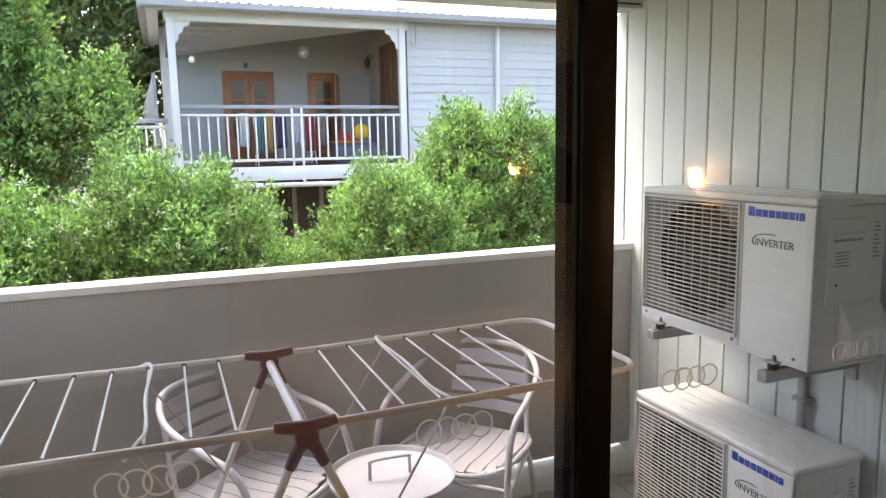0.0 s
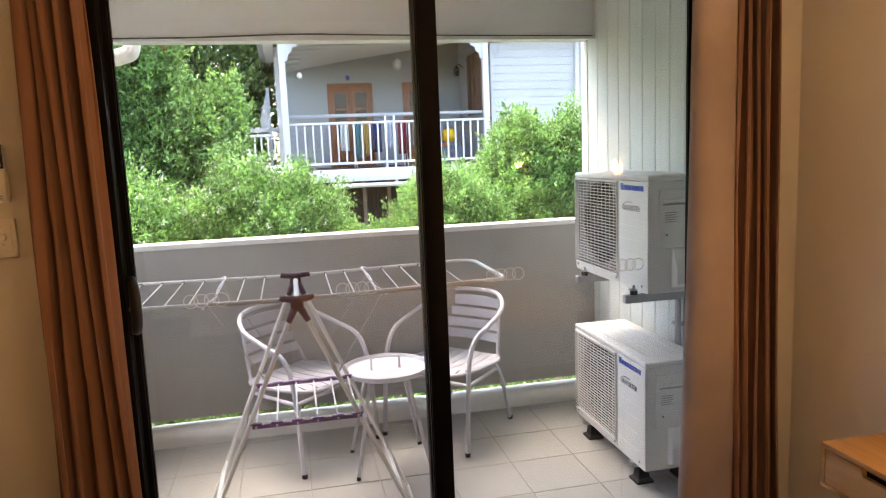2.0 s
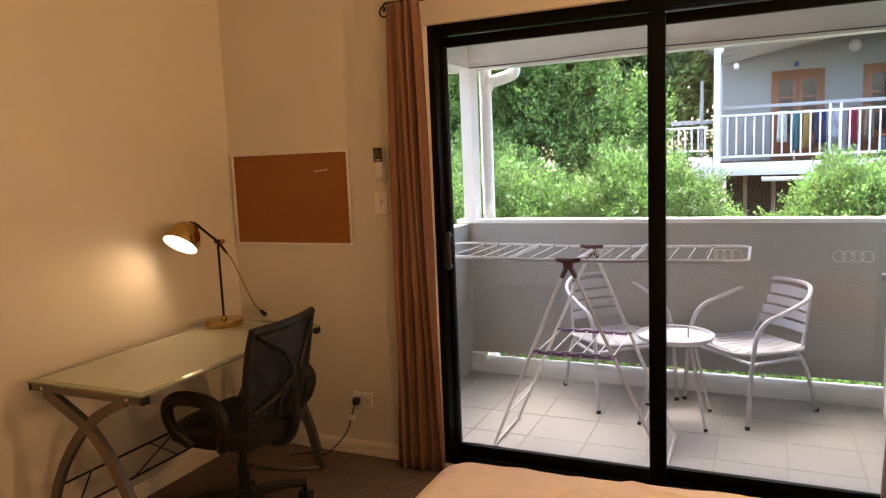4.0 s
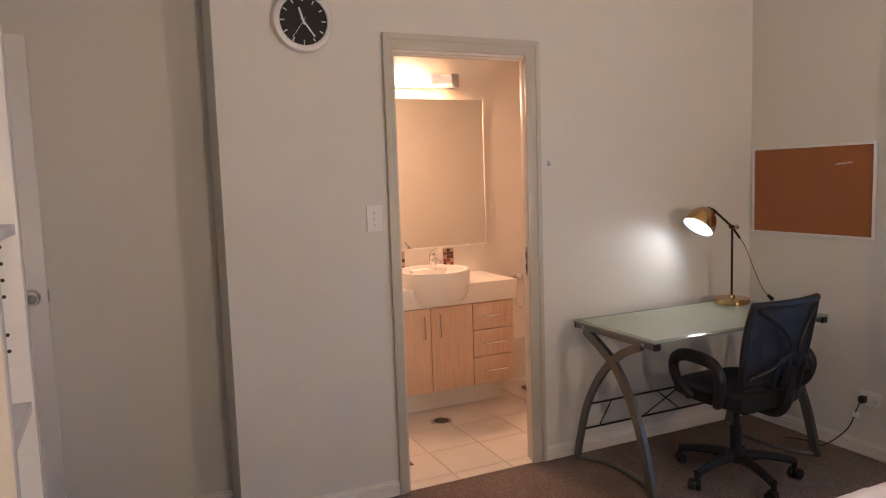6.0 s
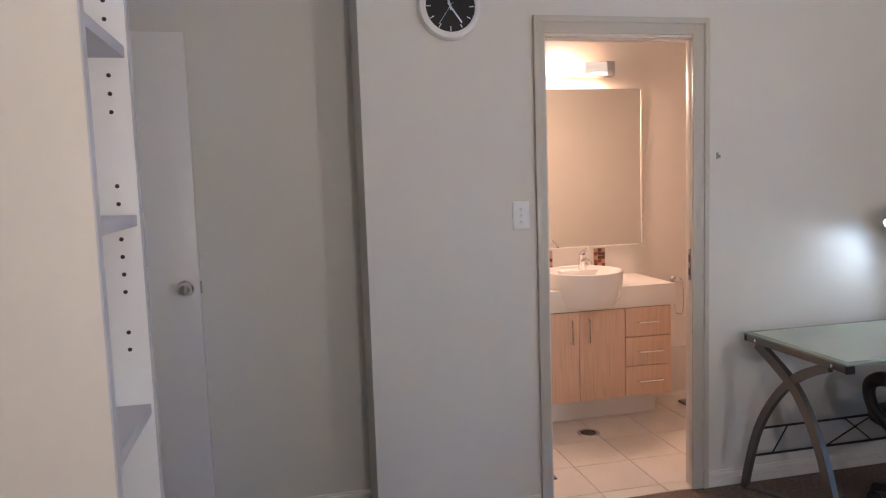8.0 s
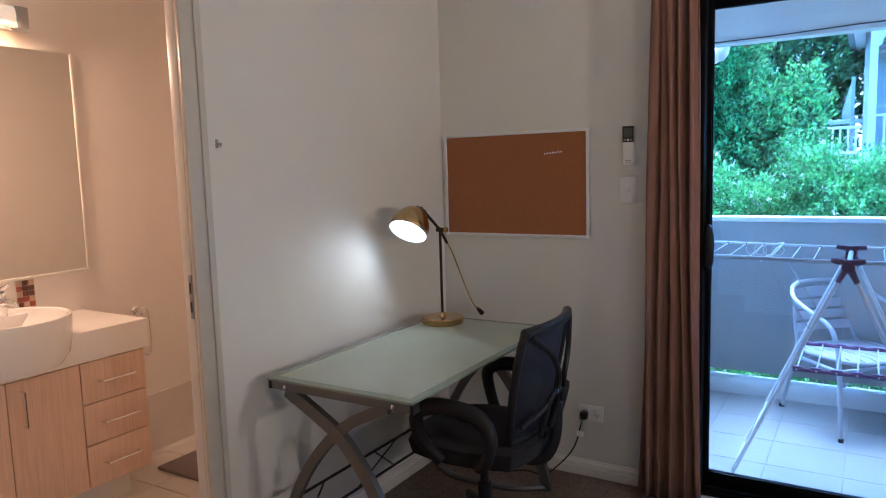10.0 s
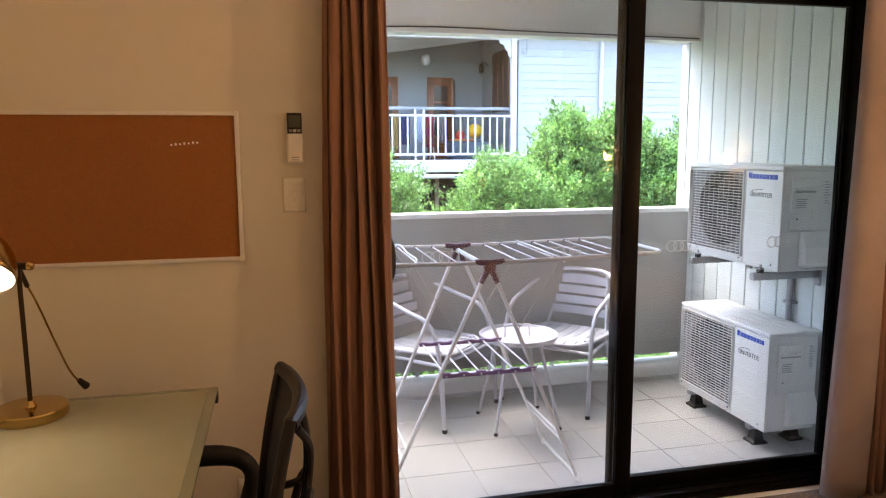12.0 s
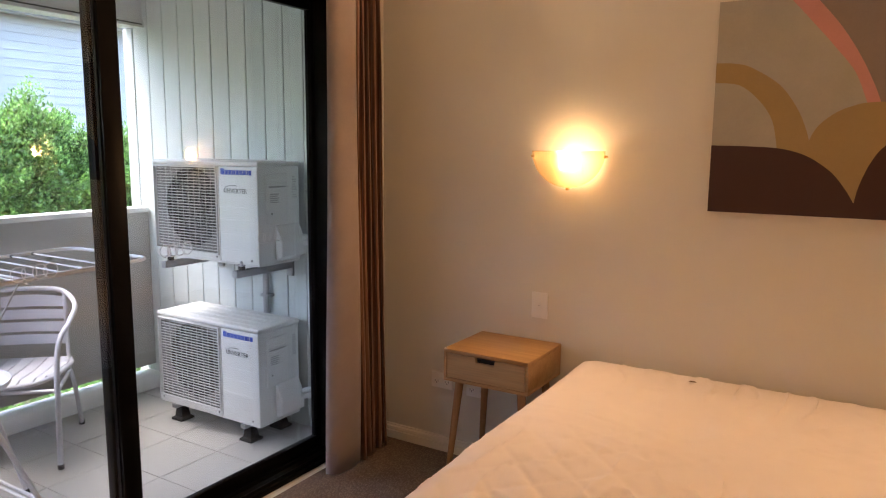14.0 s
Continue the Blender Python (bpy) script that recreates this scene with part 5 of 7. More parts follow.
part("ring", lathem([(0.045, 0.001), (0.045, 0.004), (0.062, 0.004), (0.064, 0.0012)], 32, cap=False), CHROME, drain)
part("grate", lathem([(0.046, 0.0015), (0.0005, 0.0015)], 28, cap=False), INK, drain)
for k in (-1, 0, 1):
    part("grate_bar", boxm(-0.04, 0.04, k * 0.02 - 0.004, k * 0.02 + 0.004, 0.0015, 0.0035), STEEL, drain)
mat_t = solid("bath_mat", boxm(0.06, 0.50, 0.30, 0.95, 0.001, 0.018, 0.008, 3), fabric("grey_bath_mat", (0.23, 0.19, 0.19), 300), "grey-brown tufted bath mat on the tiles", "bath mat")
gt = thing("drain_grate", "small dark floor grate by the bathroom door", "floor grate", at(0.86, -0.90, 0.0))
part("grate", boxm(-0.05, 0.05, -0.05, 0.05, 0.0012, 0.004, 0.001), INK, gt)
for k in range(-2, 3):
    part("slat", boxm(-0.045, 0.045, k * 0.02 - 0.005, k * 0.02 + 0.005, 0.004, 0.006), STEEL, gt)


# ---- balcony things ----
# air conditioner outdoor units: front to -x, service end to -y
def ac_unit(m, label, feet):
    """An outdoor unit, its origin at the middle of its underside; front towards -x."""
    W, D, H = 0.39, 0.145, 0.515
    ac = thing("air_conditioner_unit", label, "air conditioner", m, "outdoor air conditioner units")
    fy, fz, fr = 0.10, 0.275, 0.205

    bm = bmesh.new()
    box(bm, -D + 0.12, D, -W, W, 0.012, H - 0.022, 0.010, 3)
    for a in ((-W, -W + 0.003), (W - 0.003, W)):
        box(bm, -D + 0.006, -D + 0.125, *a, 0.012, H - 0.022)
    part("casing", bm, AC_WHITE, ac)
    bm = boxm(-D - 0.004, D + 0.004, -W - 0.004, W + 0.004, H - 0.024, H, 0.008, 3)
    top = part("top_panel", bm, AC_WHITE, ac)
    for k in (-0.09, -0.03, 0.03, 0.09):
        part("pressed_rib", boxm(k - 0.012, k + 0.012, -W + 0.07, W - 0.07, H - 0.001, H + 0.0028, 0.0025), AC_WHITE, top)
    part("base_pan", boxm(-D, D, -W + 0.002, W - 0.002, 0.0, 0.014, 0.003), AC_WHITE, ac)
    # front: a smooth panel on one side, the fan behind a wire grille on the other
    split = -0.118
    bm = bmesh.new()
    box(bm, -D - 0.002, -D + 0.014, -W, split, 0.010, H - 0.026, 0.006, 3)
    fp = part("front_panel", bm, AC_WHITE, ac)
    for z in (0.075, 0.155, 0.225, 0.288):
        part("pressed_line", boxm(-D - 0.0032, -D - 0.001, -W + 0.06, split - 0.012, z, z + 0.0026, 0.0008), PLASTIC_W, fp)
    bm = bmesh.new()
    n = 48
    ring = [(fy + fr * math.cos(2 * math.pi * k / n), fz + fr * math.sin(2 * math.pi * k / n)) for k in range(n)]

    def on_edge(k):
        c, s = math.cos(2 * math.pi * k / n), math.sin(2 * math.pi * k / n)
        y0, y1, z0, z1 = split + 0.002, W, 0.010, H - 0.026
        t = min(((y1 - fy) / c if c > 1e-6 else (y0 - fy) / c if c < -1e-6 else 9), ((z1 - fz) / s if s > 1e-6 else (z0 - fz) / s if s < -1e-6 else 9))
        return fy + c * t, fz + s * t
    o = [bm.verts.new((-D + 0.012, *on_edge(k))) for k in range(n)]
    i1 = [bm.verts.new((-D + 0.012, *p)) for p in ring]
    for k in range(n):
        bm.faces.new((o[k], o[(k + 1) % n], i1[(k + 1) % n], i1[k]))
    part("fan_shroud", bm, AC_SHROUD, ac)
    # throat wall in near-black, painting in the shade of the fan opening
    bm = bmesh.new()
    i1, i2 = ([bm.verts.new((-D + d, *p)) for p in ring] for d in (0.0125, 0.108))
    for k in range(n):
        bm.faces.new((i1[k], i1[(k + 1) % n], i2[(k + 1) % n], i2[k]))
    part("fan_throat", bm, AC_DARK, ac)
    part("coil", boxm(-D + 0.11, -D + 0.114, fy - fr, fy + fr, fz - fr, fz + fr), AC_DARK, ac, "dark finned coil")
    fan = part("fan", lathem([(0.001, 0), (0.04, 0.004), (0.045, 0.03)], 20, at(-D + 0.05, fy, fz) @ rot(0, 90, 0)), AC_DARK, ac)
    for k in range(3):
        bm = bmesh.new()
        rows = []
        for q in range(7):
            r = 0.042 + (fr - 0.052) * q / 6
            rows.append([bm.verts.new((-D + 0.055 + 0.03 * t, fy + r * math.cos(radians(120 * k) + t * 0.75 + 0.3 * q / 6), fz + r * math.sin(radians(120 * k) + t * 0.75 + 0.3 * q / 6))) for t in (-0.5, 0.0, 0.5)])
        for a, b in zip(rows, rows[1:]):
            for j in range(2):
                bm.faces.new((a[j], a[j + 1], b[j + 1], b[j]))
        bl = part("fan_blade", bm, AC_DARK, fan)
        bl.modifiers.new("thickness", "SOLIDIFY").thickness = 0.002
    bm = bmesh.new()
    y0, y1, z0, z1 = split + 0.014, W - 0.016, 0.045, H - 0.036
    k, z = 0, z0
    while z <= z1:
        box(bm, -D - 0.006, -D - 0.001, y0, y1, z - 0.0016, z + 0.0016)
        z += 0.0152
    y = y0
    while y <= y1 + 1e-6:
        box(bm, -D - 0.001, -D + 0.001, y - 0.0005, y + 0.0005, z0, z1)
        y += (y1 - y0) / 11
    part("wire_grille", bm, AC_WHITE, ac, "fine white wire grille", smooth=False)
    bm = bmesh.new()
    for a in ((y0 - 0.005, y1 + 0.005, z0 - 0.006, z0), (y0 - 0.005, y1 + 0.005, z1, z1 + 0.006), (y0 - 0.006, y0, z0, z1), (y1, y1 + 0.006, z0, z1)):
        box(bm, -D - 0.011, -D + 0.002, *a, 0.001)
    part("grille_frame", bm, AC_WHITE, ac)
    bm = bmesh.new()
    for a in ((split + 0.001, y0 - 0.0055, 0.010, H - 0.026), (y1 + 0.0055, W, 0.010, H - 0.026), (y0 - 0.0055, y1 + 0.0055, 0.010, z0 - 0.0065), (y0 - 0.0055, y1 + 0.0055, z1 + 0.0065, H - 0.026)):
        box(bm, -D - 0.002, -D + 0.014, *a, 0.002)
    part("grille_surround", bm, AC_WHITE, ac)
    # brand badge as a plain blue bar, printed word below it
    bm = bmesh.new()
    widths = [0.025, 0.0225, 0.021, 0.0225, 0.019, 0.0225, 0.021, 0.0075, 0.019]
    y = split - 0.022
    for k, w in enumerate(widths):
        box(bm, -D - 0.0035, -D - 0.0015, y - w, y, 0.448, 0.478 if k in (0,) else 0.471)
        y -= w + 0.0042
    part("brand_badge", bm, BLUE_INK, fp, "blue brand lettering as plain blocks", smooth=False)
    tm = Matrix(((0, 0, -1, -D - 0.0025), (-1, 0, 0, split - 0.052), (0, 1, 0, 0.357), (0, 0, 0, 1)))
    words("INVERTER", 0.034, INK, tm, "printed_word", fp)
    sw = [(-D - 0.003, split - 0.108 + 0.066 * math.cos(t), 0.371 + 0.025 * math.sin(t)) for t in (radians(a) for a in range(-28, 113, 7))]
    part("printed_swoosh", tubem(sw, 0.0016, 6), INK, fp)
    # service end
    bm = boxm(-D + 0.05, D - 0.09, -W - 0.007, -W + 0.004, 0.20, 0.455, 0.012, 3)
    cov = part("service_cover", bm, AC_WHITE, ac)
    part("cover_grip", boxm(-D + 0.065, D - 0.105, -W - 0.016, -W - 0.006, 0.395, 0.412, 0.005), AC_WHITE, cov)
    part("grip_shadow", boxm(-D + 0.067, D - 0.107, -W - 0.0075, -W - 0.0068, 0.386, 0.394), LABEL_GREY, cov)
    part("screw", lathem([(0.005, 0), (0.004, 0.002)], 10, at(-D + 0.085, -W - 0.007, 0.258) @ rot(90)), INK, cov)
    for k in range(5):
        part("label_line", boxm(-D + 0.075, -D + 0.135 - 0.008 * (k % 2), -W - 0.0078, -W - 0.0068, 0.312 + 0.010 * k, 0.3165 + 0.010 * k), LABEL_GREY, cov)
    for k in range(9):
        part("label_line", boxm(D - 0.052, D - 0.022 - 0.006 * (k % 3), -W - 0.0012, -W + 0.001, 0.33 + 0.013 * k, 0.3355 + 0.013 * k), LABEL_GREY, ac)
    bm = bmesh.new()
    prism(bm, [(-W - 0.045, 0.04), (-W + 0.002, 0.02), (-W + 0.002, 0.205), (-W - 0.012, 0.19), (-W - 0.045, 0.12)], -0.035, D - 0.012, "x")
    bmesh.ops.bevel(bm, geom=bm.edges[:], offset=0.012, segments=3, affect="EDGES", profile=0.5, clamp_overlap=True)
    part("valve_cover", bm, AC_WHITE, ac)
    for z, e in ((0.125, 0.0), (0.098, -0.006)):
        part("pipe", tubem(curve([(D - 0.03, -W - 0.03, z), (D + 0.02, -W - 0.05 + e, z), (D + 0.045, -W - 0.10, z + e), (D + 0.048, -W - 0.16, z + e)], 6), 0.016, 12), WHITE_EXT, ac, "lagged white pipe")
    part("pipe_tie", tubem(curve([(D + 0.03, -W - 0.09, 0.15), (D + 0.066, -W - 0.10, 0.112), (D + 0.035, -W - 0.09, 0.075), (D + 0.02, -W - 0.085, 0.11)], 5, True), 0.004, 6, True), BLACK_PL, ac)
    for x, y, z in ((-D - 0.002, W - 0.03, 0.028), (-D - 0.002, -0.09, 0.028), (-D - 0.002, -W + 0.05, 0.028)):
        part("screw", lathem([(0.006, 0), (0.005, 0.003)], 10, at(x, y, z) @ rot(0, -90, 0)), STEEL, ac)
    for y in (0.27, -0.27):
        if feet:
            for x in (-0.10, 0.115):
                fbm = bmesh.new()
                lathe(fbm, [(0.060, -0.1), (0.060, -0.088), (0.040, -0.080), (0.033, -0.040), (0.035, -0.026), (0.030, -0.022)], 4, at(x, y, 0) @ rot(0, 0, 45))
                part("foot_block", fbm, RUBBER, ac, "flared black rubber foot", smooth=False)
                part("foot_bolt", tubem([(x, y, -0.03), (x, y, 0.008)], 0.007, 8), GALV, ac)
            part("rail", boxm(-D - 0.01, D + 0.01, y - 0.018, y + 0.018, -0.023, 0.001, 0.003), GALV, ac)
        else:
            part("mount_lug", boxm(-D - 0.025, -D + 0.02, y - 0.022, y + 0.022, -0.002, 0.005, 0.002), GALV, ac)
            part("mount_bolt", tubem([(-D - 0.006, y, -0.02), (-D - 0.006, y, 0.022)], 0.006, 8), GALV, ac)
            part("rubber_mount", lathem([(0.016, -0.022), (0.018, -0.012), (0.016, -0.002)], 14, at(-D - 0.006, y, 0)), BLACK_PL, ac)
            part("rubber_mount", lathem([(0.016, -0.022), (0.018, -0.012), (0.016, -0.002)], 14, at(D - 0.03, y, 0)), BLACK_PL, ac)
    return ac


ac_unit(at(4.548, 2.125, 0.842), "white wall-hung air conditioner outdoor unit on brackets", False)
ac_unit(at(4.548, 2.15, 0.010), "white air conditioner outdoor unit standing on rubber feet", True)
for y in (1.855, 2.395):
    br = thing("wall_bracket", "galvanised steel wall bracket under the upper unit", "bracket", at(PX1, y, 0.80), "air conditioner brackets")
    part("arm", boxm(-0.40, -0.002, -0.018, 0.018, -0.016, 0.020, 0.003), GALV, br)
    part("upright", boxm(-0.016, -0.002, -0.022, 0.022, -0.06, 0.10, 0.003), GALV, br)
    part("arm_slot", boxm(-0.39, -0.30, -0.006, 0.006, 0.0195, 0.0205), INK, br)
con = thing("conduit", "grey drain conduit running down the boards", "conduit", at(PX1 - 0.02, 2.02, FB))
part("pipe", tubem([(-0.012, 0, 0.0), (-0.012, 0, 0.92)], 0.016, 12), LABEL_GREY, con)
part("saddle", boxm(-0.03, 0.02, -0.03, 0.03, 0.70, 0.715, 0.002), LABEL_GREY, con)
solid("power_cable", tubem(curve([(4.72, 1.72, 1.20), (4.735, 1.66, 1.21), (4.735, 1.56, 1.20), (4.735, 1.45, 1.21)], 8), 0.006, 8), LABEL_GREY, "grey power cable behind the upper unit", "cable")

# folding clothes airer, wings spread
HX, YN, YFAR, ZT = 2.905, 1.63, 2.17, 0.972
air = thing("clothes_airer", "white folding clothes airer with purple plastic joints, open", "clothes airer", at(HX, 1.9, FB))


def L(x, y, z):
    return (x - HX, y - 1.9, z - FB)


AIR_W = surf("airer_white_coating", (0.66, 0.66, 0.66), 0.35, var=0.04, fine=150)
AIR_G = surf("airer_grey_rail", (0.42, 0.41, 0.40), 0.4, 0.3, var=0.06)
for s in (-1, 1):
    end = HX + s * 0.825
    a = HX + s * 0.055
    r = 0.07
    pts = [L(a, YN, ZT), L(end - s * r, YN, ZT + 0.012)]
    pts += [L(end - s * r + s * r * math.sin(t), YN + r - r * math.cos(t), ZT + 0.012) for t in (math.pi / 2 * k / 6 for k in range(1, 7))]
    pts += [L(end - s * r + s * r * math.cos(t), YFAR - r + r * math.sin(t), ZT + 0.012) for t in (math.pi / 2 * k / 6 for k in range(0, 7))]
    pts += [L(a, YFAR, ZT)]
    wing = part("wing_frame", tubem(pts, 0.0072, 10), AIR_W, air)
    part("grey_rail", tubem([L(a, YN - 0.001, ZT - 0.002), L(end - s * 0.10, YN - 0.001, ZT + 0.008)], 0.009, 10), AIR_G, wing)
    for k in range(7):
        x = HX + s * (0.133 + 0.0855 * k)
        z = ZT + 0.0015 * k
        part("wire", tubem([L(x, YN, z), L(x, YFAR, z)], 0.0029, 7), AIR_W, wing)
        for y in (YN + 0.012, YFAR - 0.012):
            part("ferrule", tubem([L(x, y - 0.006, z), L(x, y + 0.006, z)], 0.006, 8), BLACK_PL, wing)
    x = HX + s * 0.35
    sup = [L(x - s * 0.005, YFAR + 0.004, ZT - 0.004), L(x - s * 0.040, YFAR + 0.004, ZT + 0.014), L(x - s * 0.055, YFAR - 0.06, ZT + 0.018), L(x - s * 0.045, 1.9, ZT + 0.016), L(x - s * 0.050, YN + 0.08, ZT + 0.014), L(x - s * 0.03, YN + 0.012, ZT + 0.008), L(x - s * 0.01, YN, ZT - 0.014)]
    part("wing_stay", tubem(curve(sup, 7), 0.004, 7), AIR_W, wing)
    for y in (YN + 0.02, YFAR - 0.02):
        part("wing_strut", tubem([L(x - s * 0.03, y, ZT - 0.012), L(HX + s * 0.135, y, 0.66)], 0.003, 6), AIR_G, wing)
for y, fy in ((YN, 1.70), (YFAR, 2.13)):
    for s in (-1, 1):
        part("leg", tubem([L(HX + s * 0.012, y, ZT - 0.03), L(HX + s * 0.458, fy, FB + 0.004)], 0.0095, 10), AIR_W, air)
    hub = part("joint", lathem([(0.023, -0.015), (0.026, -0.010), (0.026, 0.010), (0.023, 0.015)], 22, at(*L(HX, y, ZT - 0.022)) @ rot(90)), PURPLE, air, "dark purple plastic hub")
    for s in (-1, 1):
        part("socket", tubem([L(HX, y, ZT - 0.004), L(HX + s * 0.064, y, ZT + 0.004)], [0.015, 0.0115], 12), PURPLE, hub)
        part("socket", tubem([L(HX + s * 0.008, y, ZT - 0.03), L(HX + s * 0.036, y + (fy - y) * 0.06, ZT - 0.088)], [0.015, 0.0118], 12), PURPLE, hub)
part("spine", tubem([L(HX, YN, ZT - 0.022), L(HX, YFAR, ZT - 0.022)], 0.011, 12), AIR_W, air)
for s in (-1, 1):
    foot = part("floor_bar", tubem([L(HX + s * 0.456, 1.70, FB + 0.012), L(HX + s * 0.456, 2.13, FB + 0.012)], 0.0075, 8), AIR_W, air)
    part("cross_bar", tubem([L(HX + s * 0.375, 1.69, FB + 0.20), L(HX + s * 0.375, 2.135, FB + 0.20)], 0.0055, 8), AIR_W, air)
    part("cross_bar", tubem([L(HX + s * 0.355, 1.688, FB + 0.245), L(HX + s * 0.355, 2.137, FB + 0.245)], 0.0055, 8), AIR_W, air)
    for y in (1.70, 2.13):
        part("foot_cap", tubem([L(HX + s * 0.455, y, FB + 0.001), L(HX + s * 0.448, y, FB + 0.03)], 0.012, 10), PLASTIC_W, foot)
shelf = part("lower_rack", tubem([L(HX - 0.2, 1.66, 0.478), L(HX + 0.22, 1.66, 0.478)], 0.0085, 10), VIOLET, air, "small lower rack with violet rails")
part("rail", tubem([L(HX - 0.2, 2.15, 0.482), L(HX + 0.22, 2.15, 0.482)], 0.0085, 10), VIOLET, shelf)
for k in range(6):
    x = HX - 0.185 + 0.078 * k
    part("wire", tubem([L(x, 1.645, 0.48), L(x, 2.165, 0.484)], 0.0038, 7), AIR_W, shelf)
    for y in (1.66, 2.15):
        part("clip", boxm(*[v for q in ((x - HX - 0.022, x - HX + 0.022), (y - 1.9 - 0.009, y - 1.9 + 0.009), (0.486 - FB, 0.494 - FB)) for v in q], 0.003), VIOLET, shelf)

# round tray table
tab = thing("tray_table", "small round white metal tray table with a handle", "side table", at(3.326, 2.445, FB))
TZ = 0.505
part("tray", lathem([(0.001, TZ - 0.012), (0.199, TZ - 0.012), (0.210, TZ - 0.006), (0.2165, TZ + 0.012), (0.219, TZ + 0.013), (0.220, TZ + 0.010), (0.2125, TZ - 0.010), (0.200, TZ - 0.017), (0.001, TZ - 0.017)], 64, cap=False), WHITE, tab)
part("handle", tubem(curve([(-0.072, 0.02, TZ - 0.012), (-0.071, 0.02, TZ + 0.04), (-0.060, 0.02, TZ + 0.053), (0.060, 0.02, TZ + 0.053), (0.071, 0.02, TZ + 0.04), (0.072, 0.02, TZ - 0.012)], 6), 0.006, 10), WHITE, tab)
part("support_ring", tubem([(0.128 * math.cos(a), 0.128 * math.sin(a), TZ - 0.025) for a in (2 * math.pi * k / 40 for k in range(40))], 0.007, 8, True), WHITE, tab)
for k in range(4):
    a = radians((43, 137, 223, 317)[k])
    part("leg", tubem([(0.125 * math.cos(a), 0.125 * math.sin(a), TZ - 0.022), (0.250 * math.cos(a), 0.250 * math.sin(a), 0.012)], 0.0095, 12), WHITE, tab)
    part("foot_cap", tubem([(0.248 * math.cos(a), 0.248 * math.sin(a), 0.018), (0.2525 * math.cos(a), 0.2525 * math.sin(a), 0.001)], 0.0115, 10), BLACK_PL, tab)


# slatted bistro armchairs
def bistro_chair():
    c = thing("bistro_chair", "white metal bistro armchair with slatted seat and back", "chair", group="balcony chairs")
    # one tube: front leg, arm, round the back, arm, front leg
    loop = [(-0.284, 0.285, 0.002), (-0.282, 0.262, 0.30), (-0.279, 0.230, 0.50), (-0.277, 0.165, 0.60), (-0.275, 0.03, 0.645), (-0.255, -0.14, 0.70), (-0.16, -0.255, 0.755), (0.0, -0.285, 0.765)]
    loop = loop + [(-x, y, z) for x, y, z in loop[-2::-1]]
    part("arm_tube", tubem(curve(loop, 7), 0.0125, 12), WHITE, c)
    for s in (-1, 1):
        part("back_leg", tubem(curve([(s * 0.205, -0.09, 0.405), (s * 0.207, -0.185, 0.30), (s * 0.205, -0.285, 0.002)], 6), 0.0115, 12), WHITE, c)
        part("back_upright", tubem(curve([(s * 0.205, 0.16, 0.412), (s * 0.205, -0.12, 0.40), (s * 0.190, -0.195, 0.47), (s * 0.165, -0.262, 0.755)], 7), 0.0095, 10), WHITE, c)
        part("seat_rail", tubem([(s * 0.279, 0.248, 0.37), (s * 0.205, -0.16, 0.345)], 0.0105, 10), WHITE, c)
        for x, y in ((0.284, 0.285), (0.205, -0.285)):
            part("foot_cap", tubem([(s * x, y, 0.022), (s * x, y, 0.0)], 0.0145, 10), BLACK_PL, c)
    part("seat_hoop", tubem(curve([(-0.215, -0.16, 0.40), (-0.235, 0.0, 0.405), (-0.225, 0.16, 0.41), (-0.15, 0.235, 0.40), (0.0, 0.25, 0.395), (0.15, 0.235, 0.40), (0.225, 0.16, 0.41), (0.235, 0.0, 0.405), (0.215, -0.16, 0.40), (0.1, -0.2, 0.395), (-0.1, -0.2, 0.395)], 5, True), 0.0105, 10, True), WHITE, c)
    part("front_bar", tubem([(-0.279, 0.246, 0.37), (0.279, 0.246, 0.37)], 0.0095, 10), WHITE, c)
    part("rear_bar", tubem([(-0.205, -0.16, 0.345), (0.205, -0.16, 0.345)], 0.0095, 10), WHITE, c)
    for k in range(7):
        x = -0.186 + 0.062 * k
        e = 0.215 * math.sqrt(1 - (x / 0.30) ** 2) + 0.015
        bm = bmesh.new()
        ys = [-0.185 + (e + 0.185) * q / 8 for q in range(9)]
        top = [[bm.verts.new((x + d, y, 0.415 - 0.012 * math.sin(math.pi * (y + 0.185) / (e + 0.185)) - (0.014 if q in (8,) else 0))) for d in (-0.0285, 0.0285)] for q, y in enumerate(ys)]
        bot = [[bm.verts.new((v.co.x, v.co.y, v.co.z - 0.004)) for v in r] for r in top]
        for q in range(8):
            bm.faces.new((top[q][0], top[q][1], top[q + 1][1], top[q + 1][0]))
            bm.faces.new((bot[q][0], bot[q + 1][0], bot[q + 1][1], bot[q][1]))
            for d in (0, 1):
                bm.faces.new((top[q][d], top[q + 1][d], bot[q + 1][d], bot[q][d]))
        for q in (0, 8):
            bm.faces.new((top[q][0], top[q][1], bot[q][1], bot[q][0]))
        part("seat_slat", bm, WHITE, c)
    for k in range(4):
        z = 0.505 + 0.064 * k
        y = -0.195 - 0.067 * (z - 0.47) / 0.285
        w = 0.185 - 0.022 * (z - 0.47) / 0.285
        bm = bmesh.new()
        rows = []
        for q in range(9):
            u = q / 4 - 1
            yy = y - 0.018 * (1 - u * u)
            rows.append([bm.verts.new((u * w, yy + d, z + h + (0.012 if (h > 0) else 0) * (1 - u * u) * (1 if k == 3 else 0))) for d, h in ((0.003, -0.025), (0.003, 0.025), (-0.003, 0.025), (-0.003, -0.025))])
        for a, b in zip(rows, rows[1:]):
            for j in range(4):
                bm.faces.new((a[j], a[(j + 1) % 4], b[(j + 1) % 4], b[j]))
        bm.faces.new(rows[0])
        bm.faces.new(rows[-1][::-1])
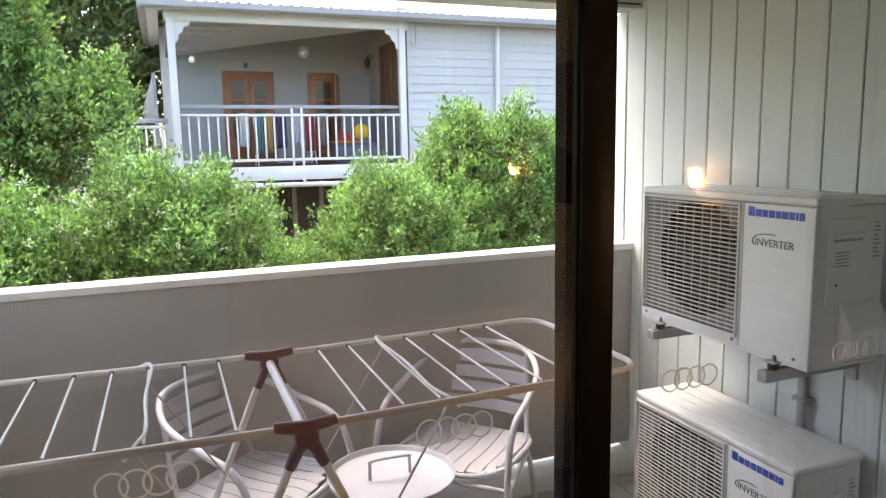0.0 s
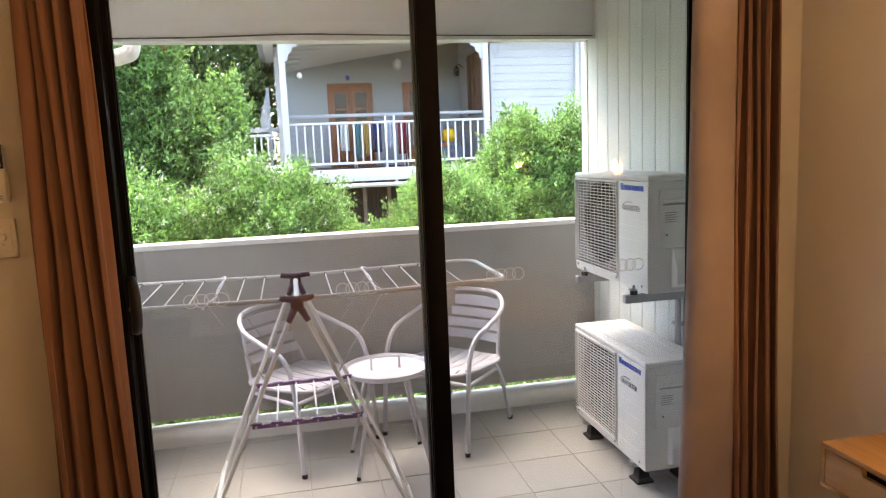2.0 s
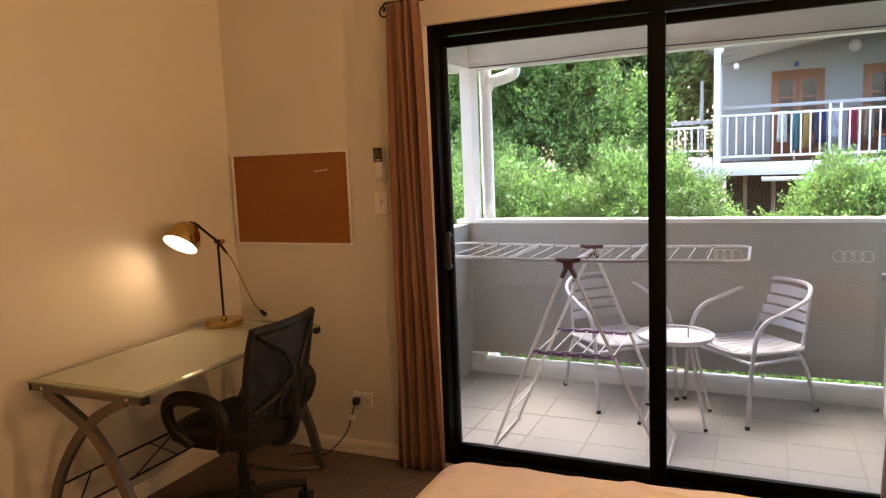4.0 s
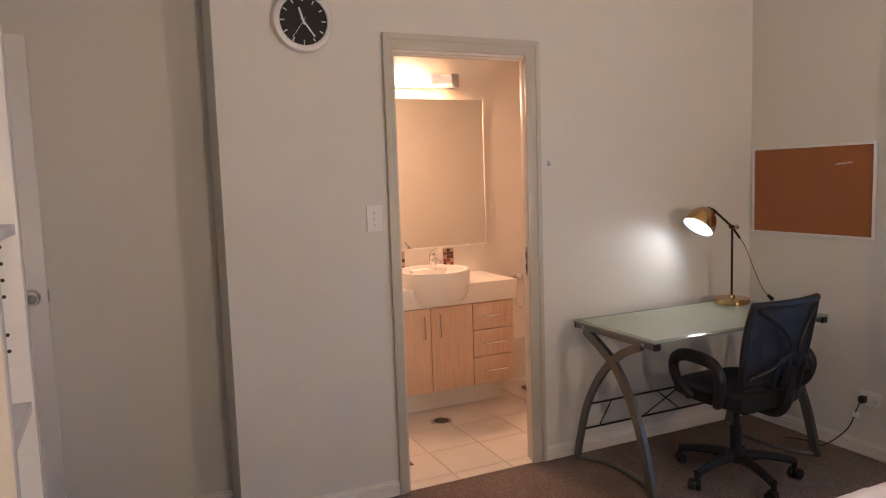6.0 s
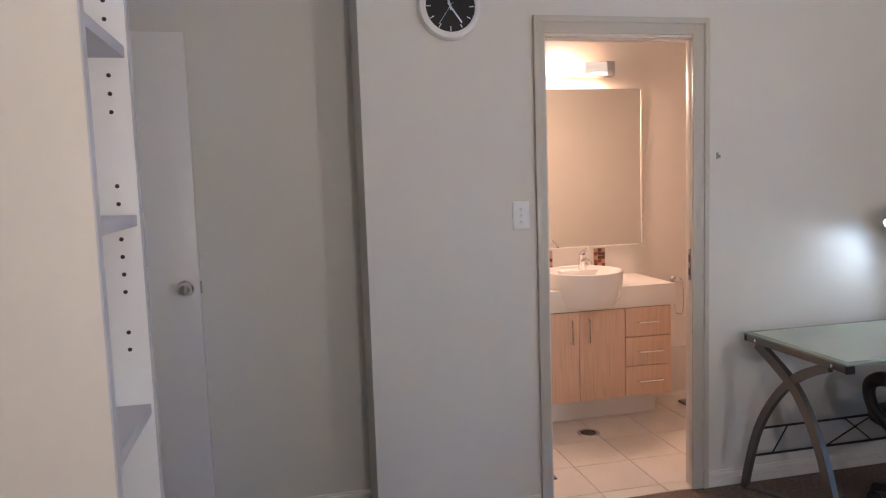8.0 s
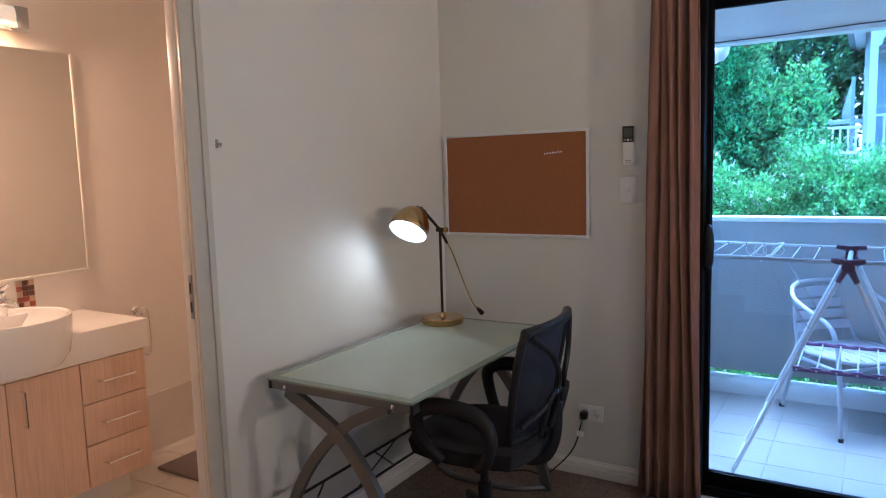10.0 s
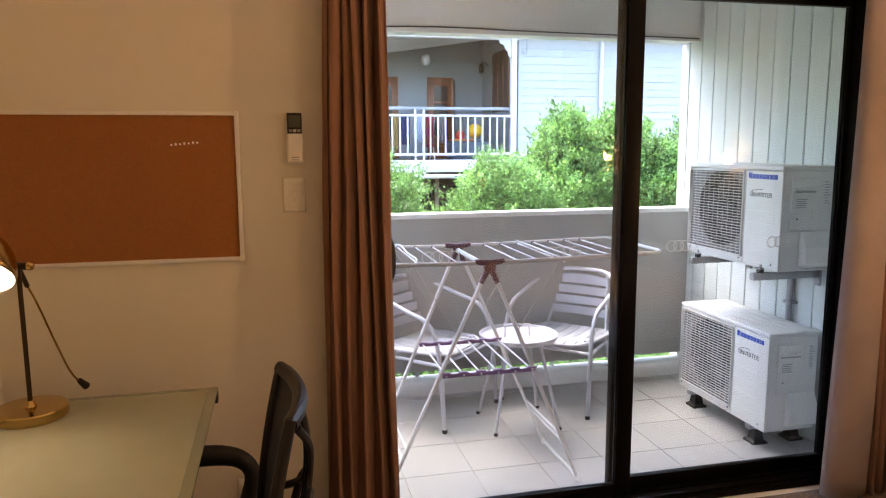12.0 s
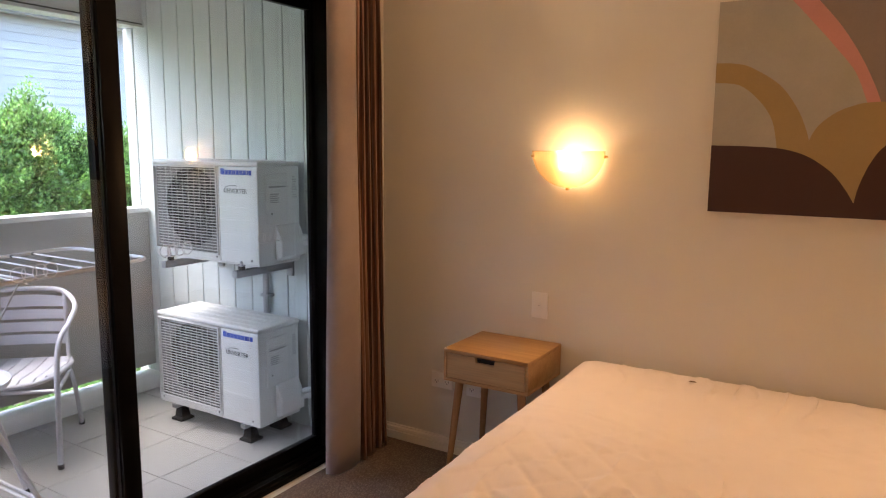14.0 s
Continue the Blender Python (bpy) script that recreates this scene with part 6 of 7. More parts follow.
        part("back_slat", bm, WHITE, c)
    return c


first = bistro_chair()
first.matrix_basis = pose(3.747, 2.779, FB, 0, 0, math.degrees(math.atan2(-0.665, -0.746)) - 90)
copy_thing(first, pose(2.899, 2.781, FB, 0, 0, math.degrees(math.atan2(-0.733, 0.68)) - 90))


# ---- outside ----
SOIL = surf("leaf_litter_ground", (0.09, 0.085, 0.05), 0.95, var=0.4, big=0.6, fine=18, bump=0.8, depth=0.02)
HOUSE_W = surf("neighbour_white_paint", (0.70, 0.71, 0.73), 0.55, var=0.05, big=0.9, fine=40, bump=0.1)
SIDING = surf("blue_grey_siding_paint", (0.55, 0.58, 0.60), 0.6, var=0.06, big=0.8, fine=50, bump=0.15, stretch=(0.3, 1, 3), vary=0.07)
# the same siding, darkened in colour for the shade inside the veranda
SIDING_SHADED = surf("shaded_siding_paint", (0.29, 0.325, 0.35), 0.6, var=0.06, big=0.8, fine=50, bump=0.15, vary=0.07)
TIN = surf("corrugated_roof_tin", (0.55, 0.56, 0.57), 0.4, 0.5, var=0.12, big=0.8, fine=20)
GUTTER = surf("grey_gutter_paint", (0.33, 0.35, 0.38), 0.5, var=0.08)
TIMBER = wood("red_brown_door_timber", (0.26, 0.10, 0.045), (0.17, 0.06, 0.025), 2, 0.4)
BROWN = surf("brown_slatted_blind", (0.085, 0.055, 0.04), 0.7, var=0.15, stretch=(1, 1, 12), fine=60)
DARK = surf("near_black_matte", (0.03, 0.026, 0.022), 0.9, var=0.3)
BARK = surf("mottled_bark", (0.30, 0.25, 0.20), 0.9, var=0.25, big=4, fine=30, bump=0.7, depth=0.01, stretch=(1, 1, 0.3))
ground = setting("ground", boxm(-300, 300, 3.35, 600, -2.8, -2.5), SOIL, "leafy ground falling away below the balcony", "ground")

HYF, HYB, HX0, HX1, DECK = 13.5, 16.0, 2.86, 7.14, 1.21
hs = thing("neighbour_house", "blue-grey weatherboard house with a white railed veranda", "house", at(7.0, HYF, -2.5))


def hp(name, bm, material, parent=None, label="", smooth=True):
    """A part of the house from world places."""
    bmesh.ops.translate(bm, verts=bm.verts[:], vec=(-7.0, -HYF, 2.5))
    return part(name, bm, material, parent or hs, label, smooth)


def boards_on(parent, material, along, u0, u1, fixed, z0, z1, pitch, face):
    """Lapped weatherboards along x or y at a fixed place; face: the way they look."""
    k, n = 0, int((z1 - z0) / pitch)
    L_ = u1 - u0
    bm = bmesh.new()
    prism(bm, [(0, 0), (0.028, 0), (0.012, pitch), (0, pitch)], 0, 1, "z")
    bmesh.ops.transform(bm, matrix=Matrix(((0, 0, L_, 0), (1, 0, 0, 0), (0, 1, 0, 0), (0, 0, 0, 1))), verts=bm.verts[:])
    me = mesh_of("weatherboard", bm, material, False)
    for k in range(n):
        ob = new("weatherboard", me)
        ob.parent = parent
        if along == "x":
            m = at(u0 - 7.0, fixed - HYF, z0 + k * pitch + 2.5) @ Matrix.Diagonal((1, face, 1, 1))
        else:
            m = at(fixed - 7.0, u0 - HYF, z0 + k * pitch + 2.5) @ Matrix(((0, face, 0, 0), (1, 0, 0, 0), (0, 0, 1, 0), (0, 0, 0, 1)))
        ob.matrix_basis = m


front = hp("front_wall", boxm(HX1 + 0.07, 15.0, HYF + 0.08, HYF + 0.25, -0.2, 3.95), SIDING)
boards_on(front, SIDING, "x", HX1 + 0.07, 15.0, HYF + 0.08, 0.1, 3.9, 0.165, -1)
back = hp("veranda_back_wall", boxm(HX0 + 0.05, HX1, HYB, HYB + 0.15, DECK, 4.3), SIDING_SHADED)
boards_on(back, SIDING_SHADED, "x", HX0 + 0.05, HX1, HYB, DECK, 4.2, 0.165, -1)
side = hp("veranda_end_wall", boxm(HX1, HX1 + 0.12, HYF + 0.3, HYB, DECK, 4.2), SIDING_SHADED)
boards_on(side, SIDING_SHADED, "y", HYF + 0.3, HYB, HX1, DECK, 4.1, 0.165, -1)
hp("west_wall", boxm(HX0 - 0.1, HX0 + 0.05, HYB, 22.0, 0.6, 4.0), SIDING)

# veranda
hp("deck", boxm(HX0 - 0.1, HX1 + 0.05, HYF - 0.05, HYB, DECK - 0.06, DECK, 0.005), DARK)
hp("fascia", boxm(HX0 - 0.1, HX1 + 0.06, HYF - 0.09, HYF - 0.05, 0.955, DECK + 0.0, 0.006), HOUSE_W)
hp("under_pipe", tubem([(HX0 + 0.9, HYF - 0.12, 0.875), (HX1 - 1.1, HYF - 0.12, 0.86)], 0.045, 12), HOUSE_W)
hp("pipe_hanger", boxm(5.06, 5.11, HYF - 0.13, HYF - 0.1, 0.86, 0.97), HOUSE_W)
for x in (2.935, 7.075):
    post = hp("veranda_post", boxm(x - 0.062, x + 0.062, HYF - 0.062, HYF + 0.062, 0.955, 3.86, 0.008), HOUSE_W)
    s = 1 if x < 5 else -1
    bm = bmesh.new()
    q = [(x + s * 0.062, 3.72), (x + s * 0.33, 3.72), (x + s * 0.31, 3.65), (x + s * 0.22, 3.62), (x + s * 0.19, 3.53), (x + s * 0.13, 3.49), (x + s * 0.12, 3.40), (x + s * 0.062, 3.36)]
    prism(bm, q, HYF - 0.015, HYF + 0.015, "y")
    hp("bracket", bm, HOUSE_W, post, "white cut-out corner bracket", False)
hp("head_beam", boxm(HX0 - 0.02, HX1 + 0.06, HYF - 0.05, HYF + 0.05, 3.72, 3.90, 0.006), HOUSE_W)
hp("top_rail", boxm(3.0, 7.01, HYF - 0.035, HYF + 0.035, 2.11, 2.155, 0.008), HOUSE_W)
hp("bottom_rail", boxm(3.0, 7.01, HYF - 0.025, HYF + 0.025, 1.30, 1.35, 0.006), HOUSE_W)
bm = boxm(-0.016, 0.016, -0.016, 0.016, 1.35, 2.11, 0.003)
bmesh.ops.translate(bm, verts=bm.verts[:], vec=(0, 0, 2.5))
bal = mesh_of("baluster", bm, HOUSE_W)
for k in range(24):
    ob = new("baluster", bal)
    ob.parent = hs
    ob.matrix_basis = at(3.13 + 0.163 * k - 7.0, 0, 0)
for x in (4.92, 5.10):
    hp("gate_stile", boxm(x - 0.02, x + 0.02, HYF - 0.04, HYF + 0.0, 1.18, 2.26, 0.004), HOUSE_W)
hp("sill_rail", boxm(3.0, 7.01, HYF + 0.07, HYF + 0.11, 2.255, 2.32, 0.006), GUTTER)
# veranda ceiling, rising to the ridge, with battens
bm = bmesh.new()
c = [(HX0, HYF, 3.74), (HX1 + 0.1, HYF, 3.78), (HX1 + 0.1, HYB, 4.16), (HX0, HYB, 3.40)]
vs = [bm.verts.new(p) for p in c] + [bm.verts.new((x, y, z + 0.04)) for x, y, z in c]
for f in ((0, 1, 2, 3), (7, 6, 5, 4), (0, 4, 5, 1), (1, 5, 6, 2), (2, 6, 7, 3), (3, 7, 4, 0)):
    bm.faces.new([vs[i] for i in f])
# white ceiling greyed: the veranda's shade is put into its colour
VCEIL_SHADED = surf("shaded_veranda_ceiling_paint", (0.44, 0.46, 0.47), 0.6, var=0.06, big=0.9, fine=40)
soff = hp("veranda_ceiling", bm, VCEIL_SHADED)
for k in range(1, 7):
    t = k / 7
    y = HYF + (HYB - HYF) * t
    z0, z1 = 3.74 - 0.34 * t, 3.78 + 0.38 * t
    hp("batten", tubem([(HX0, y, z0 - 0.01), (HX1 + 0.08, y, z1 - 0.01)], 0.018, 6), VCEIL_SHADED, soff)
# roof: corrugated sheet and gutter, side eave running back
bm = bmesh.new()
n = 420
rows = []
for j, (y, z) in enumerate(((HYF - 0.28, 4.02), (HYF + 5.0, 5.0))):
    rows.append([bm.verts.new((HX0 - 0.28 + 12.6 * i / n, y, z + 0.022 * math.sin(2 * math.pi * i / 6))) for i in range(n + 1)])
for i in range(n):
    bm.faces.new((rows[0][i], rows[0][i + 1], rows[1][i + 1], rows[1][i]))
rf = hp("roof", bm, TIN, None, "grey corrugated iron roof")
rf.modifiers.new("thickness", "SOLIDIFY").thickness = 0.01
bm = bmesh.new()
prism(bm, [(HYF - 0.36, 4.0), (HYF - 0.36, 3.91), (HYF - 0.33, 3.88), (HYF - 0.24, 3.88), (HYF - 0.24, 4.0)], HX0 - 0.36, 15.2, "x")
hp("gutter", bm, GUTTER)
hp("eave_board", boxm(HX0 - 0.3, 15.1, HYF - 0.24, HYF + 0.1, 3.90, 3.925), HOUSE_W)
hp("side_gutter", boxm(HX0 - 0.42, HX0 - 0.30, HYF - 0.3, 22.0, 3.86, 4.0, 0.01), GUTTER)
hp("side_fascia", boxm(HX0 - 0.30, HX0 - 0.1, HYF - 0.2, 22.0, 3.86, 4.15, 0.01), HOUSE_W)
hp("upper_storey", boxm(HX0 - 0.5, 13.0, 18.6, 26.0, 4.2, 6.4), HOUSE_W)
hp("downpipe", tubem([(9.12, HYF + 0.0, -0.4), (9.12, HYF + 0.0, 3.88)], 0.045, 14), HOUSE_W)
hp("cable_hook", tubem(curve([(7.36, HYF - 0.02, 3.95), (7.36, HYF - 0.04, 3.5), (7.30, HYF - 0.05, 3.44), (7.25, HYF - 0.03, 3.52)], 6), 0.010, 8), GUTTER)
# openings on the veranda
PANE = surf("sky_lit_window_glass", (0.035, 0.04, 0.045), 0.06, var=0.1, bump=0.0, spec=0.25)


def timber_door(x0, x1, z0, z1, y):
    d = hp("door", boxm(x0 - 0.07, x1 + 0.07, y - 0.05, y - 0.02, z0, z1 + 0.08, 0.006), TIMBER, None, "red-brown timber french door")
    mid = (x0 + x1) / 2
    for a, b in ((x0, mid - 0.01), (mid + 0.01, x1)) if x1 - x0 > 0.7 else ((x0, x1),):
        lf = hp("leaf", boxm(a, b, y - 0.075, y - 0.05, z0, z1, 0.006), TIMBER, d)
        zs = [z0 + 0.55 + k * (z1 - z0 - 0.66) / 3 for k in range(4)]
        for u, v in zip(zs, zs[1:]):
            hp("pane", boxm(a + 0.09, b - 0.09, y - 0.082, y - 0.075, u + 0.02, v - 0.02), PANE, d)
    return d


timber_door(4.0, 4.92, DECK, 3.08, HYB)
timber_door(5.78, 6.30, DECK, 3.08, HYB)
bm = boxm(0, 0.04, 0, 0.62, DECK, 3.08, 0.006, m=at(6.42, HYB - 0.05, 0) @ rot(0, 0, 160))
hp("open_leaf", bm, TIMBER, None, "red-brown door leaf standing open")
bm = boxm(HX1 - 0.05, HX1 - 0.02, HYF + 0.35, HYF + 1.55, 2.28, 3.62, 0.006)
bl = hp("blind", bm, BROWN, None, "brown slatted outdoor blind")
for k in range(4):
    hp("blind_stile", boxm(HX1 - 0.065, HX1 - 0.05, HYF + 0.35 + 0.385 * k, HYF + 0.38 + 0.385 * k, 2.28, 3.62, 0.003), TIMBER, bl)
for name, p, r, m_, lab in (("hanging_globe", (3.27, HYF + 0.4, 3.13), 0.055, PLASTIC_W, "small silvery hanging globe"), ("paper_lantern", (5.42, HYF + 1.2, 3.42), 0.11, LABEL_GREY, "grey lace paper lantern"), ("blue_ornament", (4.42, HYB - 0.12, 3.28), 0.05, BLUE_INK, "little blue glass ornament by the door")):
    t = thing(name, lab, "ornament", at(*p))
    bm = bmesh.new()
    bmesh.ops.create_icosphere(bm, subdivisions=3, radius=r)
    for v in bm.verts:
        v.co *= 1 + 0.04 * noise.noise(v.co * 18)
        v.co.z *= 1.15
    part("globe", bm, m_, t)
    part("cord", tubem([(0, 0, r), (0, 0, 0.6 if name != "blue_ornament" else r + 0.05)], 0.004, 6), GUTTER, t)
wlx = thing("veranda_wall_light", "dark metal lantern on the veranda wall", "wall light", at(HX1 - 0.03, HYF + 2.0, 3.42))
part("arm", tubem(curve([(0, 0, 0), (-0.10, 0, 0.08), (-0.16, 0, 0.03)], 6), 0.012, 8), BLACK_PL, wlx)
part("lantern", lathem([(0.03, -0.17), (0.06, -0.15), (0.075, 0.0), (0.03, 0.05), (0.01, 0.07)], 12, at(-0.16, 0, -0.02)), BLACK_PL, wlx)
# washing on a stand behind the rail
stand = thing("drying_stand", "white drying stand with crossed legs on the veranda", "drying stand", at(4.9, HYF + 0.75, DECK))
for s in (-1, 1):
    for x in (-0.55, 0.55):
        part("leg", tubem([(x, -s * 0.25, 0.0), (x, s * 0.25, 0.95)], 0.014, 8), HOUSE_W, stand)
    part("rail", tubem([(-0.95, s * 0.25, 0.95), (0.95, s * 0.25, 0.95)], 0.012, 8), HOUSE_W, stand)
for name, x, w, h, col, lab in (("hanging_shirt", 4.12, 0.16, 0.62, (0.55, 0.6, 0.62), "white shirt hanging to dry"), ("hanging_towel", 4.38, 0.15, 0.78, (0.06, 0.22, 0.26), "teal towel hanging to dry"), ("hanging_towel", 4.56, 0.13, 0.74, (0.45, 0.30, 0.10), "ochre towel hanging to dry"),
        ("hanging_trousers", 4.80, 0.18, 0.66, (0.03, 0.05, 0.16), "dark blue trousers hanging to dry"), ("hanging_shirt", 5.08, 0.18, 0.6, (0.45, 0.5, 0.62), "pale blue shirt hanging to dry"), ("hanging_dress", 5.34, 0.16, 0.72, (0.30, 0.02, 0.06), "dark red dress hanging to dry"), ("hanging_trousers", 5.62, 0.14, 0.62, (0.22, 0.2, 0.19), "grey trousers hanging to dry")):
    bm = bmesh.new()
    g = []
    for j in range(9):
        g.append([bm.verts.new(((i / 10 - 0.5) * w * (1 + 0.2 * j / 8), 0.03 * math.sin(i * 1.7 + j * 0.5) * (0.3 + j / 8), -h * j / 8)) for i in range(11)])
    for a, b in zip(g, g[1:]):
        for i in range(10):
            bm.faces.new((a[i], a[i + 1], b[i + 1], b[i]))
    ob = solid(name, bm, fabric(name + "_cloth", col, 200), lab, "laundry", at(x, HYF + 0.48, DECK + 0.985))
    ob.modifiers.new("thickness", "SOLIDIFY").thickness = 0.006
for name, p, r, col, lab, cat in (("toy_ball", (6.36, HYF + 0.5, DECK + 0.62), 0.16, (0.75, 0.45, 0.02), "large yellow ball on a crate", "ball"), ("toy_ball", (6.02, HYF + 0.5, DECK + 0.52), 0.11, (0.5, 0.03, 0.03), "small red ball on a crate", "ball")):
    bm = bmesh.new()
    bmesh.ops.create_icosphere(bm, subdivisions=3, radius=r)
    solid(name, bm, surf(name + "_" + cat + str(len(bpy.data.materials)), col, 0.35), lab, cat, at(*p))
crate = thing("toy_crate", "blue and orange plastic toy crate on the veranda", "crate", at(6.2, HYF + 0.5, DECK))
part("box", boxm(-0.42, 0.42, -0.2, 0.2, 0.0, 0.40, 0.02), surf("blue_crate_plastic", (0.07, 0.10, 0.15), 0.5), crate)
part("tray", boxm(-0.46, 0.10, -0.24, 0.2, 0.40, 0.44, 0.01), surf("orange_crate_plastic", (0.55, 0.16, 0.03), 0.5), crate)
# under the house: a near-black sheet stands in for the shade
hp("underfloor_shade_sheet", boxm(HX0 + 0.2, 15.0, HYF + 1.2, HYF + 1.3, -2.5, 1.1), DARK)
for x in (2.9, 7.1, 9.3, 11.5):
    hp("stump", boxm(x - 0.075, x + 0.075, HYF - 0.075, HYF + 0.075, -2.5, 0.96, 0.008), HOUSE_W)
for k in range(9):
    hp("underfloor_slat", boxm(3.4 + 0.55 * k, 3.48 + 0.55 * k, HYF + 1.12, HYF + 1.18, -2.5, 1.1), BARK)
pot = thing("planter_box", "white planter box with a green plant by the veranda", "planter", at(2.68, HYF - 0.25, 0.95))
part("box", boxm(-0.18, 0.18, -0.14, 0.14, 0.0, 0.36, 0.012), HOUSE_W, pot)
part("stand", boxm(-0.14, 0.14, -0.1, 0.1, -3.45, 0.0, 0.01), HOUSE_W, pot)
# side landing with its own railing, and a far fence up the hill
ld = thing("side_railing", "white picket railing of the side landing", "railing", at(2.3, HYF + 0.3, -2.5))
part("landing", boxm(-0.92, 0.45, -0.1, 1.6, 3.75, 3.82), HOUSE_W, ld)
part("top_rail", boxm(-0.90, 0.45, -0.03, 0.03, 4.42, 4.47, 0.005), HOUSE_W, ld)
part("bottom_rail", boxm(-0.90, 0.45, -0.02, 0.02, 3.95, 3.99, 0.005), HOUSE_W, ld)
part("grey_rail", boxm(-0.30, 0.50, 0.15, 0.2, 4.52, 4.60, 0.005), GUTTER, ld)
part("corner_post", boxm(-0.96, -0.88, -0.04, 0.04, 0.0, 4.56, 0.008), HOUSE_W, ld)
for k in range(10):
    part("picket", boxm(-0.80 + 0.13 * k, -0.765 + 0.13 * k, -0.015, 0.015, 3.99, 4.42, 0.003), HOUSE_W, ld)
# white lattice in the darkened siding colour, its shade painted in
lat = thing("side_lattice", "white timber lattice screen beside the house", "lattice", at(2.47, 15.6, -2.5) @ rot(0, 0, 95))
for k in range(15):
    part("lattice_slat", boxm(-1.55 + 0.2 * k, -1.50 + 0.2 * k, -0.02, 0.02, 4.6, 5.35 - 0.03 * k, 0.002), SIDING_SHADED, lat)
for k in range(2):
    part("lattice_bar", boxm(-1.6, 1.5, -0.025, -0.01, 4.7 + 0.45 * k, 4.74 + 0.45 * k, 0.002), SIDING_SHADED, lat)
part("frame_post", boxm(-1.66, -1.60, -0.03, 0.03, 0.0, 5.4), SIDING_SHADED, lat)
fen = thing("hill_fence", "weathered paling fence high on the hill", "fence", at(1.7, 22.0, -2.5))
for k in range(12):
    part("paling", boxm(-0.55 + 0.1 * k, -0.50 + 0.1 * k, -0.01, 0.01, 6.55, 7.1, 0.004), BARK, fen)
part("fence_rail", boxm(-0.6, 0.65, 0.01, 0.05, 6.62, 6.70), BARK, fen)
part("fence_rail", boxm(-0.6, 0.65, 0.01, 0.05, 6.98, 7.05), BARK, fen)
part("fence_post", boxm(-0.62, -0.52, 0.05, 0.15, 0.0, 7.1), BARK, fen)

# ---- planting ----
LEAF_A = leaf_mat("glossy_shrub_leaf", (0.04, 0.088, 0.032), (0.22, 0.385, 0.145))
LEAF_B = leaf_mat("bright_new_leaf", (0.09, 0.17, 0.055), (0.27, 0.45, 0.16))
LEAF_D = leaf_mat("dark_tree_leaf", (0.04, 0.09, 0.038), (0.15, 0.26, 0.11))
PETAL = surf("white_petal", (0.75, 0.76, 0.68), 0.7)
RUST = leaf_mat("rusty_old_leaf", (0.16, 0.05, 0.02), (0.30, 0.12, 0.05))


def leaf_cloud(name, rng, twigs, size, spread, per_twig, material, parent, offset, spiky=0.6, tag="crown"):
    """Leaves in sprays round twig ends, as one mesh. twigs: rows of place and outward way."""
    P, D = twigs
    size, spread, per_twig = size * 0.76, spread * 0.92, per_twig * 2
    n = len(P) * per_twig
    base = np.repeat(P, per_twig, 0)
    way = np.repeat(D, per_twig, 0)
    t = rng.random((n, 1))
    base = base + way * (t - 0.35) * spread * 1.6 + rng.normal(0, spread * 0.38, (n, 3))
    d = way * spiky + rng.normal(0, 0.75, (n, 3)) + np.array([0, 0, 0.28])
    d /= np.linalg.norm(d, axis=1, keepdims=True)
    side = np.cross(d, rng.normal(0, 1, (n, 3)))
    side /= np.linalg.norm(side, axis=1, keepdims=True)
    nrm = np.cross(side, d)
    s = size * rng.uniform(0.6, 1.25, (n, 1))
    w = s * rng.uniform(0.20, 0.30, (n, 1))
    a = base
    b = base + d * s * 0.45 + side * w + nrm * w * 0.45
    c = base + d * s - nrm * s * 0.12
    e = base + d * s * 0.45 - side * w + nrm * w * 0.45
    verts = np.stack([a, b, c, e], 1).reshape(-1, 3) - np.array(offset)
    idx = np.arange(n) * 4
    faces = np.stack([idx, idx + 1, idx + 2, idx, idx + 2, idx + 3], 1).reshape(-1, 3)
    me = bpy.data.meshes.new(name)
    me.from_pydata(verts.tolist(), [], faces.tolist())
    me.materials.append(material)
    ob = new(name, me)
    ob.parent = parent
    return ob


